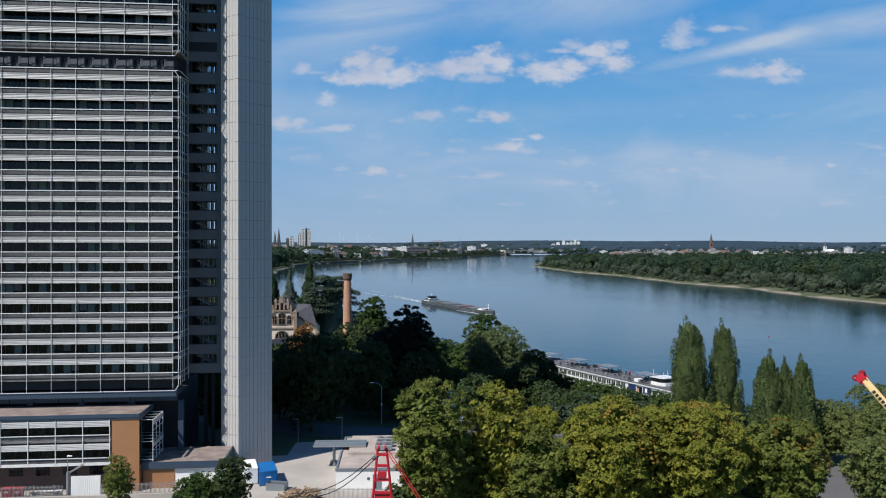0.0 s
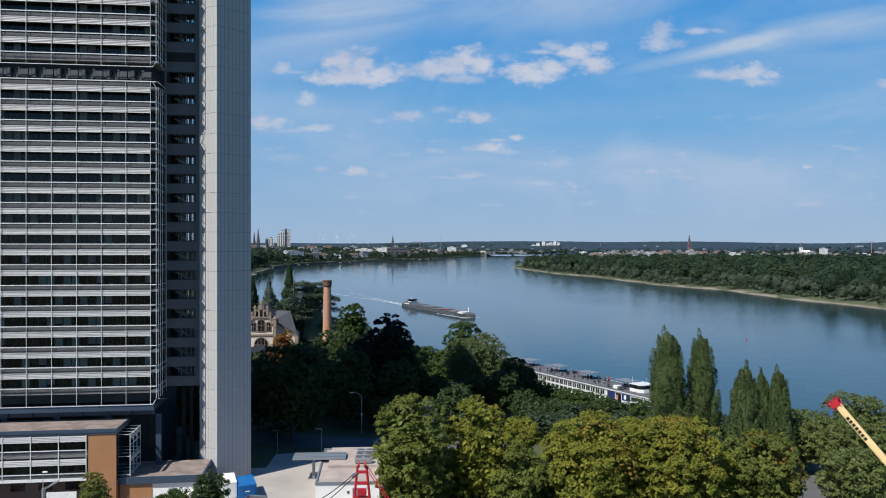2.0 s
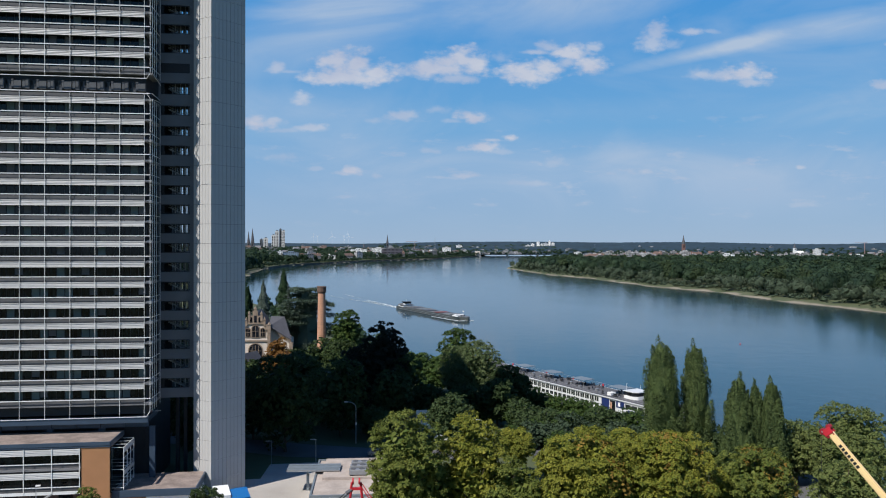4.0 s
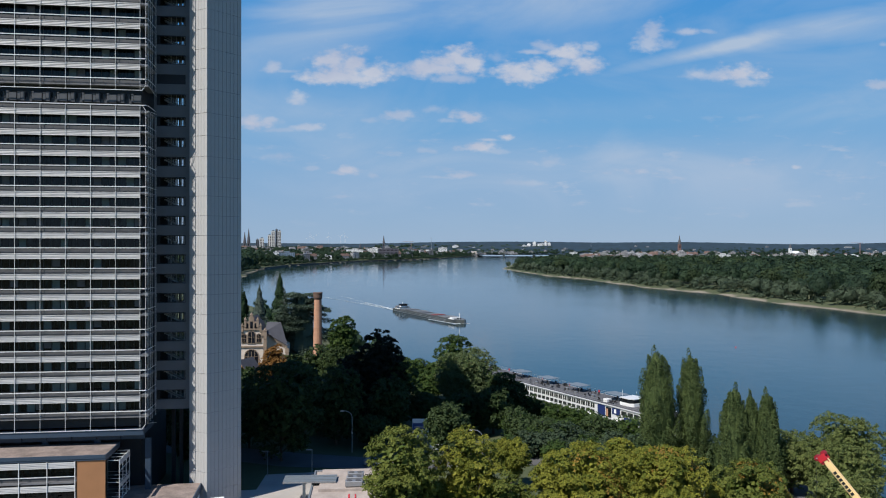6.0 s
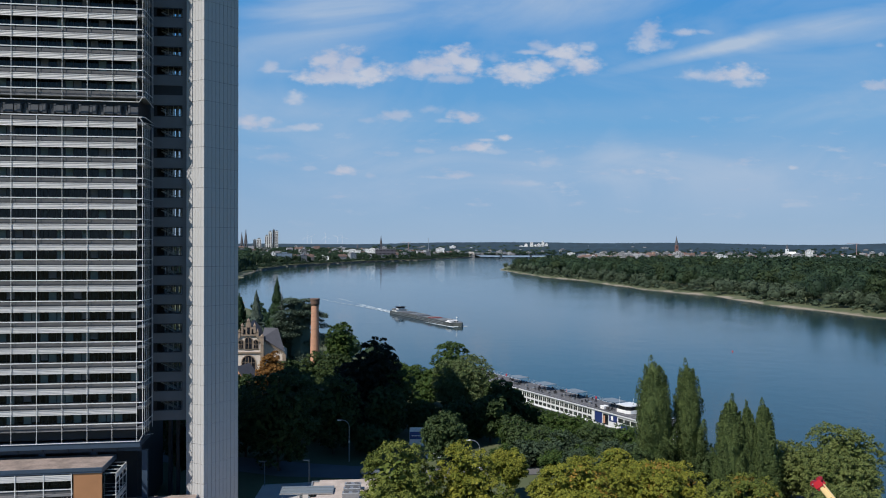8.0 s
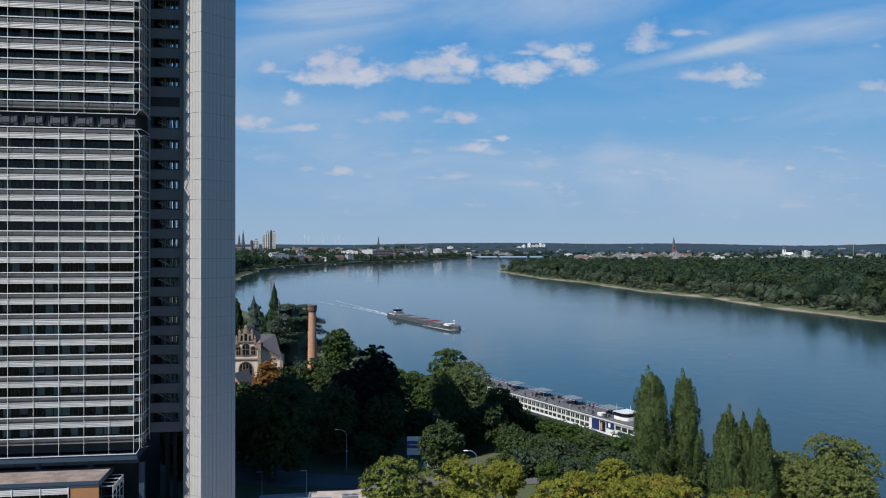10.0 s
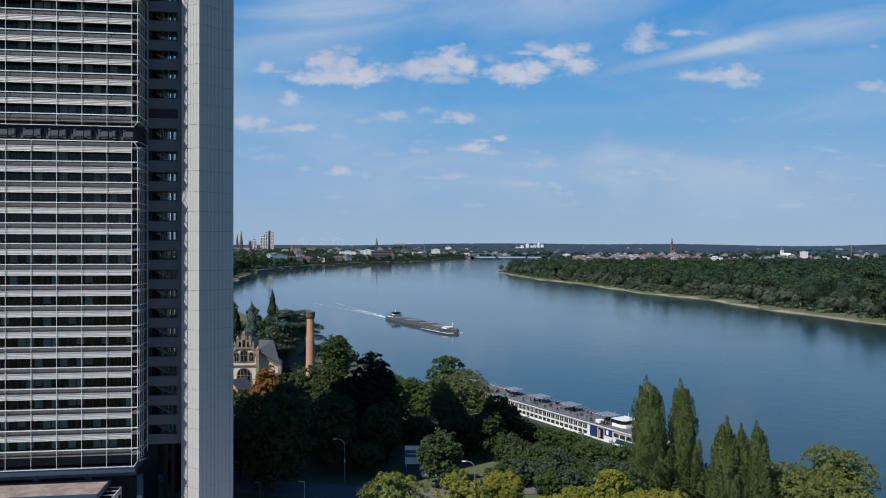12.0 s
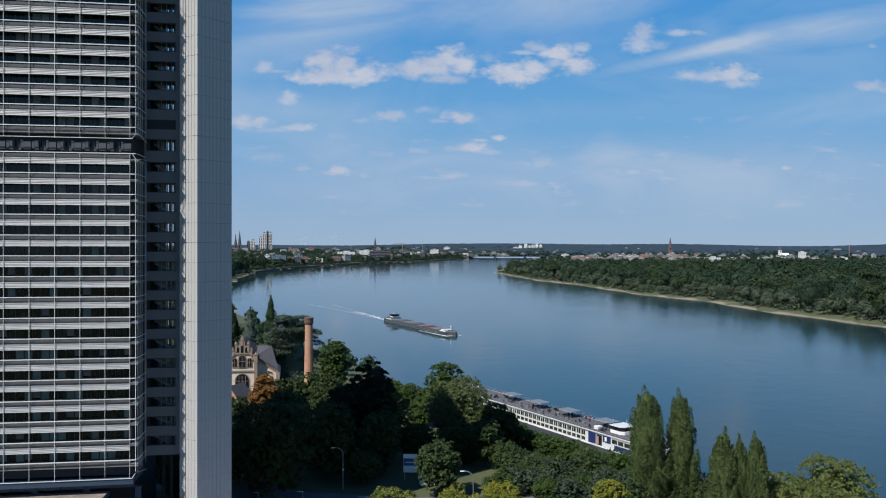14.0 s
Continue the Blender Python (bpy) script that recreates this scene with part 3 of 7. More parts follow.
def tree_thing(name, x, y, top, radius, mat, seed, ground=0.0, crown_from=None, leaves=3000, size=0.45, clump=1.2, shape="round", label="", category="tree", group="", trunk=0.3):
    rng = np.random.default_rng(seed)
    ob = thing(name, (x, y, ground), rng.uniform(0, 360) if shape == "round" else 0, label, category, group)
    h = top - ground
    low = h * 0.22 if crown_from is None else crown_from
    bm = bmesh.new()
    lean = rng.normal(0, 0.25, 2)
    mid = (lean[0], lean[1], low + (h - low) * 0.35)
    rod(bm, (0, 0, -0.3), (lean[0] * 0.4, lean[1] * 0.4, low), trunk * 1.25, trunk, 8)
    rod(bm, (lean[0] * 0.4, lean[1] * 0.4, low - 0.05), mid, trunk * 0.95, trunk * 0.6, 7)
    rod(bm, mid, (0, 0, h - (h - low) * 0.12), trunk * 0.55, 0.05, 6)
    if shape in ("round", "willow"):
        for k in range(7):
            a = k * math.tau / 7 + rng.uniform(-0.3, 0.3)
            z = low + (h - low) * rng.uniform(0.05, 0.4)
            r = radius * rng.uniform(0.55, 0.8)
            rod(bm, (0, 0, z), (math.cos(a) * r, math.sin(a) * r, z + (h - low) * rng.uniform(0.15, 0.35)), trunk * 0.45, 0.05, 5)
    part("trunk", bm, M["bark"], ob)
    core = bmesh.new()
    if shape == "round":
        p, nor = crown_round(rng, radius, h - low, leaves, clump, size)
        p[:, 2] += (h + low) / 2
        # leaves deep inside, so that the crown is no shell
        n_in = leaves // 9
        q = sphere_points(rng, n_in, -0.9) * (rng.uniform(0.3, 0.8, (n_in, 1)) * np.array([radius, radius, (h - low) / 2]))
        inner = leaf_cards(rng, q + np.array([0, 0, (h + low) / 2]), q / radius, size * 3.0)
    elif shape == "column":
        # a poplar: a bundle of flame-shaped plumes that rise steeply round two or three leaders
        lead = rng.uniform(-0.34, -0.2) * (1 if seed % 2 else -1)
        tops = [(lead, 0.0, 1.0), (lead + (0.3 if lead < 0 else -0.3), -0.12, rng.uniform(0.9, 0.95)), (-lead * 1.2, 0.05, rng.uniform(0.8, 0.86)), (lead * 2.0, 0.1, rng.uniform(0.68, 0.76))]
        plumes = [(dx, dy, tall - rng.uniform(0.3, 0.38), tall, 0.29) for dx, dy, tall in tops]
        env = lambda u: float(np.interp(u, [0.0, 0.15, 0.4, 0.6, 0.8, 0.92, 1.0], [0.88, 1.0, 1.06, 0.96, 0.64, 0.36, 0.08]))
        for q in range(80):
            tip = 0.16 + 0.77 * ((q + rng.uniform(0, 1)) / 80) ** 0.9
            a = q * 2.4 + rng.uniform(-0.4, 0.4)
            off = env(tip) * rng.uniform(0.55, 0.98)
            plumes.append((off * math.cos(a) + lead * 0.8 * tip, off * math.sin(a), max(0.0, tip - rng.uniform(0.15, 0.27)), tip, rng.uniform(0.22, 0.36) * (1.12 - 0.4 * tip)))
        packs, dirs = [], []
        for dx, dy, foot, tip, wide in plumes:
            m_ = int(leaves / 84)
            t = rng.beta(1.4, 1.25, m_)
            a = rng.uniform(0, math.tau, m_)
            ph = rng.uniform(0, 6, 2)
            r = radius * wide * np.sqrt(np.clip(t * 3, 0, 1)) * (1 - t) ** 0.62 * (1 + 0.25 * np.sin(3 * a + ph[0] + 9 * t)) * rng.uniform(0.75, 1.2, m_) + 0.08
            lean = 0.72 + 0.28 * t
            p_ = np.stack([dx * radius * lean + r * np.cos(a), dy * radius * lean + r * np.sin(a), low + (h - low) * (foot + (tip - foot) * t)], axis=1)
            packs.append(p_ + rng.normal(0, 0.07, (m_, 3)))
            dirs.append(np.stack([np.cos(a) + 0.5 * dx, np.sin(a) + 0.5 * dy, 0.25 + 0.3 * np.sin(14 * t + 2 * a + ph[1])], axis=1))
        for q in range(14):
            u0, u1 = q / 14, (q + 1) / 14
            rod(core, (lead * 0.8 * u0 * radius, 0, low + (h - low) * u0 * 0.93), (lead * 0.8 * u1 * radius, 0, low + (h - low) * u1 * 0.93), 0.6 * radius * env(u0), 0.6 * radius * env(u1), 10, caps=False)
        p, nor = np.concatenate(packs), np.concatenate(dirs)
    elif shape == "cone":
        n = int(leaves)
        u = 1 - np.sqrt(rng.uniform(0, 1, n))
        tier = 0.72 + 0.28 * np.abs(np.sin(u * 22 + 0.5))
        a = rng.uniform(0, math.tau, n)
        r = radius * (1 - u) ** 0.85 * tier * rng.uniform(0.8, 1.1, n) * (1 + 0.12 * np.sin(5 * a + 9 * u))
        p = np.stack([r * np.cos(a), r * np.sin(a), low + (h - low) * u - 0.25 * r], axis=1)
        nor = np.stack([np.cos(a), np.sin(a), 0.6 + 0 * a], axis=1)
        rod(core, (0, 0, low), (0, 0, h * 0.97), radius * 0.66, 0.03, 10)
    elif shape == "tiers":
        # a cedar: flat spreading plates one above another
        n_t = 13
        k = rng.integers(0, n_t * 4, leaves)
        ta = rng.uniform(0, math.tau, n_t * 4)
        tz = low + (h - low) * (np.arange(n_t * 4) // 4 + rng.uniform(0, 0.6, n_t * 4)) / n_t
        tu = (tz - low) / (h - low)
        tr = radius * np.clip(1.1 - 0.62 * tu ** 2.2, 0.2, 1) * rng.uniform(0.44, 0.62, n_t * 4)
        q = np.sqrt(rng.uniform(0, 1, leaves))
        a = rng.uniform(0, math.tau, leaves)
        R = tr[k] * 0.95
        p = np.stack([np.cos(ta[k]) * R + q * np.cos(a) * R, np.sin(ta[k]) * R + q * np.sin(a) * R, tz[k] - 0.16 * R * q ** 2 + rng.normal(0, 0.3, leaves)], axis=1)
        nor = np.tile([0, 0, 1.0], (leaves, 1))
        rod(core, (0, 0, low), (0, 0, h * 0.93), radius * 0.5, radius * 0.2, 10)
    else:
        # a willow: curtains that hang from a dome
        n = 90
        c = sphere_points(rng, n, 0.05)
        k = rng.integers(0, n, leaves)
        t = rng.uniform(0, 1, leaves) ** 1.3
        out_ = 1 + 0.1 * t
        p = c[k] * np.array([radius, radius, (h - low) * 0.42]) * out_[:, None] * 0.95 + rng.normal(0, 0.35, (leaves, 3))
        p[:, 2] += low + (h - low) * 0.55 - t * (h - low) * 0.62 * rng.uniform(0.5, 1, n)[k]
        nor = c[k] * np.array([1, 1, 0.4]) + np.array([0, 0, 0.2])
        bmesh.ops.create_icosphere(core, subdivisions=2, radius=1)
        for v in core.verts:
            v.co = Vector((v.co.x * radius * 0.55, v.co.y * radius * 0.55, (h + low) / 2 + v.co.z * (h - low) * 0.3 - 1))
    cards = leaf_cards(rng, p, nor, size, jitter=0.3)
    if shape == "round":
        cards = np.concatenate([cards, inner])
    me = quads("crown", cards, mat)
    base = bmesh.new()
    base.from_mesh(me)
    bpy.data.meshes.remove(me)
    tmp = bpy.data.meshes.new("tmp")
    core.to_mesh(tmp)
    core.free()
    base.from_mesh(tmp)
    bpy.data.meshes.remove(tmp)
    part("crown", base, mat, ob)
    return ob


# ---- ground, river ----
WATER = -6.0
LEFT_BANK = [(600, -900), (330, -250), (200, 0), (150, 70), (100, 155), (67, 205), (45, 250), (12, 312), (-22, 400), (-75, 520), (-150, 720), (-230, 1000),
             (-282, 1290), (-325, 1540), (-362, 1900), (-355, 2250), (-196, 2930), (39, 3390), (200, 3950), (381, 4600), (430, 4900)]
RIGHT_BANK = [(900, 4900), (690, 4300), (499, 3389), (366, 2683), (268, 2250), (214, 1894), (242, 1464), (284, 1264), (301, 1018), (336, 910), (340, 768),
              (357, 640), (379, 484), (408, 260), (480, 0), (650, -300), (1000, -900)]
RIVER = np.array(LEFT_BANK + RIGHT_BANK, dtype=float)


def river_distance(px, py):
    """Metres to the water's edge: negative in the river."""
    a, b = RIVER, np.roll(RIVER, -1, axis=0)
    best = np.full(px.shape, 1e9)
    inside = np.zeros(px.shape, dtype=bool)
    for (x0, y0), (x1, y1) in zip(a, b):
        dx, dy = x1 - x0, y1 - y0
        t = np.clip(((px - x0) * dx + (py - y0) * dy) / (dx * dx + dy * dy), 0, 1)
        best = np.minimum(best, np.hypot(px - x0 - t * dx, py - y0 - t * dy))
        with np.errstate(divide="ignore", invalid="ignore"):
            cross = ((y0 > py) != (y1 > py)) & (px < (x1 - x0) * (py - y0) / (y1 - y0) + x0)
        inside ^= cross
    return np.where(inside, -best, best)


def land_height(px, py):
    px, py = np.asarray(px, dtype=float), np.asarray(py, dtype=float)
    d = river_distance(px, py)
    d = d + 5 * np.sin(px / 31 + py / 47) * np.cos(py / 23) * np.clip(np.hypot(px, py) / 600 - 0.5, 0, 1)
    right = px > np.interp(py, [-900, 0, 400, 1000, 1900, 3000, 3800, 5000], [800, 340, 180, 60, 0, 120, 480, 1200])
    bank = np.interp(d, [-30, 0, 6, 26, 60], [-10, WATER, -4.4, -3.2, -2.6])
    near = np.interp(d, [-12, 0, 3, 14, 34, 60], [-9, WATER, -4.0, -3.0, -0.6, 0.0])
    quay = np.interp(d, [-14, 0, 1.5, 14, 40, 110, 500, 900], [-9, WATER, -2.2, -1.5, 1.0, 6.0, 17.0, 26.0])
    near = np.where(py > 1900, quay, near)
    z = np.where(right, bank, near)
    far = np.clip((np.hypot(px, py) - 900) / 3600, 0, 1)
    return z + np.where(d > 60, far * 10, 0) * np.clip((d - 60) / 400, 0, 1)


def make_ground():
    az = np.radians(np.unique(np.concatenate([np.arange(-36, 36.01, 0.3), np.arange(-180, 180, 4.0)])))
    rad = np.concatenate([np.arange(4, 360, 5.0), 360 * 1.018 ** np.arange(0, 147)])
    A, R = np.meshgrid(az, rad)
    X, Y = np.sin(A) * R, np.cos(A) * R
    Z = land_height(X, Y)
    n_r, n_a = X.shape
    verts = np.stack([X, Y, Z], axis=2).reshape(-1, 3)
    i, j = np.meshgrid(np.arange(n_r - 1), np.arange(n_a), indexing="ij")
    k = (j + 1) % n_a
    faces = np.stack([i * n_a + j, (i + 1) * n_a + j, (i + 1) * n_a + k, i * n_a + k], axis=2).reshape(-1, 4)[:, ::-1]
    me = bpy.data.meshes.new("ground")
    cap = [n_a - 1 - q for q in range(n_a)]
    me.from_pydata(verts.tolist(), [], faces.tolist() + [cap])
    me.materials.append(M["ground"])
    me.polygons.foreach_set("use_smooth", np.ones(len(me.polygons), dtype=bool))
    tagged(new("ground", me), "grassy river plain with sandy banks", "ground", kind="structure")


make_ground()
wbm = bmesh.new()
wbm.faces.new([wbm.verts.new((x, y, WATER)) for x, y in ((-700, -1000), (1300, -1000), (2200, 4880), (-700, 4880))])
tagged(part("water", wbm, M["water"]), "calm blue river with faint ripples", "river", kind="structure")


def slab(name, points, z, mat, label, category, thick=0.08):
    return tagged(part(name, prism(bmesh.new(), points, z - thick, z + 0.02), mat), label, category, kind="structure")


slab("pavement", [(-110, 108), (-3, 108), (-3, 133), (-4, 166), (-30, 162), (-30, 152), (-110, 140)], 0.02, M["yard"], "pale concrete yard of the building site", "yard")
slab("road", [(-60, 182), (-28, 168), (0, 164), (30, 168), (30, 175), (0, 172), (-24, 178), (-60, 191)], 0.03, M["asphalt"], "grey asphalt street under the trees", "road")
slab("road", [(36, 60), (85, 60), (80, 128), (84, 152), (66, 152), (52, 128)], 0.03, M["asphalt"], "grey asphalt lane between the trees", "road")

# ---- office tower ----
BAY, STOREY, BAYS = 4.0, 3.5, 13
TOWER = (-46.5, 136.1)
TURN = 6.0
tower = thing("office_tower", (*TOWER, 0), TURN, "tall office tower with pale louvre bands and dark windows", "skyscraper")
WEST = -BAY * BAYS


def loc(x, y):
    """World place to the tower's own axes."""
    dx, dy, c, s = x - TOWER[0], y - TOWER[1], math.cos(radians(TURN)), math.sin(radians(TURN))
    return (dx * c + dy * s, -dx * s + dy * c)


RISE = 3.463
LOWER = [70.42 - RISE * k for k in range(16)]
UPPER = [74.87 + RISE * k for k in range(10)]
EAST = 1.25
SIDE = 6.4


def build_tower():
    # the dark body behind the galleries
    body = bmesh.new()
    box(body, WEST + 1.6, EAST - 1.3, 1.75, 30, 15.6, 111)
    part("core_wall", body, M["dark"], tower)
    part("roof_slab", bx(WEST, EAST - 0.2, 0.4, 30.5, 111, 112.2), M["fascia"], tower)
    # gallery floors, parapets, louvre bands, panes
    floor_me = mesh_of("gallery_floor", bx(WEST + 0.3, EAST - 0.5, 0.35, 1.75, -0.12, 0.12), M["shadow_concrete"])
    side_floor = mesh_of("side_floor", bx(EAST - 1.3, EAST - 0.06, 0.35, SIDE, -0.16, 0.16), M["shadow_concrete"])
    lb = bmesh.new()
    for q in range(4):
        m = Matrix.Translation((0, 0.16, -1.02 - 0.245 * q)) @ Matrix.Rotation(radians(-20), 4, "X")
        box(lb, 0.02, BAY - 0.02, -0.03, 0.02, -0.1, 0.1, m)
    box(lb, 0.02, BAY - 0.02, 0.26, 0.32, -1.88, -0.94)
    louver_me = mesh_of("louver_panel", lb, M["louver"])
    sb = bmesh.new()
    box(sb, 0.06, BAY - 0.06, 0.42, 0.5, -0.86, -0.2)
    for q in (0.12, BAY * 0.5, BAY - 0.12):
        box(sb, q - 0.05, q + 0.05, 0.1, 0.42, -0.62, -0.54)
    box(sb, 0.06, BAY - 0.06, 0.02, 0.07, -0.9, -0.85)
    parapet_me = mesh_of("parapet", sb, M["spandrel"])
    pb = bmesh.new()
    box(pb, 0.05, BAY - 0.05, 1.62, 1.66, -0.12, 1.75)
    pane_me = mesh_of("pane", pb, M["glass"])
    fb = bmesh.new()
    for q in range(4):
        box(fb, BAY * q / 3 - 0.04, BAY * q / 3 + 0.04, 1.55, 1.68, -0.12, 1.75)
    box(fb, 0, BAY, 1.55, 1.68, -0.12, -0.02)
    frame_me = mesh_of("window_frame", fb, M["black"])
    blind_bm = bx(0.1, 1.3, 1.585, 1.6, 0.3, 1.7)
    blind_me = mesh_of("blind", blind_bm, M["spandrel"])
    blind2 = mesh_of("blind", bx(0.1, 1.3, 1.585, 1.6, 0.0, 1.7), material("pale_green_blind", (0.10, 0.135, 0.13), 0.7, var=0.2, spread=0.5))
    rb = bmesh.new()
    box(rb, WEST, EAST - 0.3, -0.06, 0.05, -0.075, 0.075)
    box(rb, -0.07, 0.07, -0.36, 0.0, -0.05, 0.05, Matrix.Translation((EAST - 0.14, 0.16, 0)) @ Matrix.Rotation(radians(-45), 4, "Z"))
    box(rb, EAST - 0.05, EAST + 0.03, 0.3, SIDE, -0.045, 0.045)
    rail_me = mesh_of("handrail", rb, M["steel"])
    rb = bmesh.new()
    box(rb, EAST - 1.2, EAST - 0.02, 0.0, 0.05, -0.99, -0.93)
    box(rb, EAST - 0.05, EAST, 0.3, SIDE, -0.99, -0.93)
    box(rb, 0.1, EAST - 0.3, 1.4, 1.45, -1.0, -0.75)
    low_rail = mesh_of("lower_rail", rb, M["galvanised"])
    rng = random.Random(5)
    for zr in LOWER + UPPER:
        shared("handrail", rail_me, tower, (0, 0, zr))
        shared("lower_rail", low_rail, tower, (0, 0, zr))
        shared("gallery_floor", floor_me, tower, (0, 0, zr - 1.05))
        shared("side_floor", side_floor, tower, (0, 0, zr - 1.05))
        for k in range(BAYS):
            x = -BAY * (k + 1)
            if zr not in (LOWER[-1], UPPER[0]):
                shared("louver_panel", louver_me, tower, (x, 0, zr))
            shared("parapet", parapet_me, tower, (x, 0, zr))
            if zr not in (LOWER[0],):
                shared("pane", pane_me, tower, (x, 0, zr))
                shared("window_frame", frame_me, tower, (x, 0, zr))
                for q in range(3):
                    r = rng.random()
                    if r < 0.22 and x > -36:
                        shared("blind", blind2 if r < 0.13 else blind_me, tower, (x + BAY * q / 3, 0, zr), "lowered window blind")
    # posts of the galleries, in their two runs
    for z0, z1 in ((15.37, LOWER[0]), (72.97, 111)):
        post_me = mesh_of("post", bx(-0.028, 0.028, -0.05, 0.04, z0, z1), M["steel"])
        for k in range(BAYS + 1):
            shared("post", post_me, tower, (-BAY * k, 0, 0))
        thin = mesh_of("side_post", bx(-0.035, 0.035, -0.035, 0.035, z0 + (1 if z0 < 20 else 1), z1 - (1 if z1 < 80 else 0)), M["steel"])
        for x, y in ((EAST - 0.3, 0), (EAST, 0.3), (EAST, 1.9), (EAST, 3.4), (EAST, SIDE)):
            shared("side_post", thin, tower, (x, y, 0))
        bar = mesh_of("edge_bar", bx(WEST, EAST - 0.9, -0.05, 0.05, -0.05, 0.05), M["steel"])
        ends = [z for z in (z0, z1) if z < 100 and z != LOWER[0]]
        for z in ends:
            shared("edge_bar", bar, tower, (0, 0, z))
        for z, s in [(z0, 1)] + ([(z1, -1)] if z1 < 80 else []):
            d = bmesh.new()
            rod(d, (EAST - 0.9, 0, z), (EAST - 0.3, 0, z + s * 0.9), 0.05, seg=5)
            rod(d, (EAST, 0.3, z + s * 0.9), (EAST - 0.1, SIDE + 1.0, z - s * 0.5 if z < 20 else z + s * 0.3), 0.05, seg=5)
            part("brace", d, M["steel"], tower)
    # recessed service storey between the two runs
    # wall carries the overhang's shade in its near-black colour
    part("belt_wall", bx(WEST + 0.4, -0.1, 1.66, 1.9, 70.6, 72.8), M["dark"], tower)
    cb = bmesh.new()
    box(cb, 0.1, 0.55, 0.3, 1.0, 0.25, 1.6)
    box(cb, 0.62, 1.25, 0.22, 1.0, 0.15, 1.7)
    box(cb, 2.35, 2.7, 0.3, 1.0, 0.3, 1.75)
    box(cb, 2.75, 3.95, 0.25, 1.0, 0.2, 1.55)
    box(cb, 1.3, 2.3, 0.7, 1.0, 0.1, 0.8)
    rod(cb, (1.75, 0.8, 0.5), (1.75, 0.8, 1.7), 0.16, seg=8)
    rod(cb, (2.02, 0.8, 0.5), (2.02, 0.8, 1.7), 0.13, seg=8)
    plant_me = mesh_of("service_unit", cb, M["service"])
    for k in range(BAYS):
        shared("service_unit", plant_me, tower, (-BAY * (k + 1), 0.65, 70.75))
    # base: fascia, piers, gap
    fas = mesh_of("fascia_panel", bx(0.07, BAY - 0.07, -0.1, 0.25, 13.2, 14.35), M["fascia"])
    part("soffit", bx(WEST, EAST - 0.7, 0.1, 8, 14.35, 15.2), M["fascia"], tower)
    for k in range(BAYS):
        shared("fascia_panel", fas, tower, (-BAY * (k + 1) + 0.3, 2.4, 0))
    # undercroft and passage shade put into near-black surfaces
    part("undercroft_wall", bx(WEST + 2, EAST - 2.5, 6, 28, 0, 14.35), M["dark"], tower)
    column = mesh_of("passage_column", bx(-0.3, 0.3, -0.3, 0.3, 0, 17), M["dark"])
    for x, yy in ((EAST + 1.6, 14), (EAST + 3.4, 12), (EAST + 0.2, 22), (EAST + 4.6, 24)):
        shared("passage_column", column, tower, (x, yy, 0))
    pil = mesh_of("pillar", bx(-0.45, 0.45, 2.45, 3.4, 0, 13.2), M["fascia"])
    for k in range(7):
        shared("pillar", pil, tower, (0.75 - 8.4 * k, 0, 0))


build_tower()


# joints of the shaft: taller courses beside the service storey
JOINTS = [0.0, 2.9] + [6.4 + 3.5 * k for k in range(17)] + [66.1, 70.1, 74.3, 77.95] + [81.5 + 3.5 * k for k in range(10)]


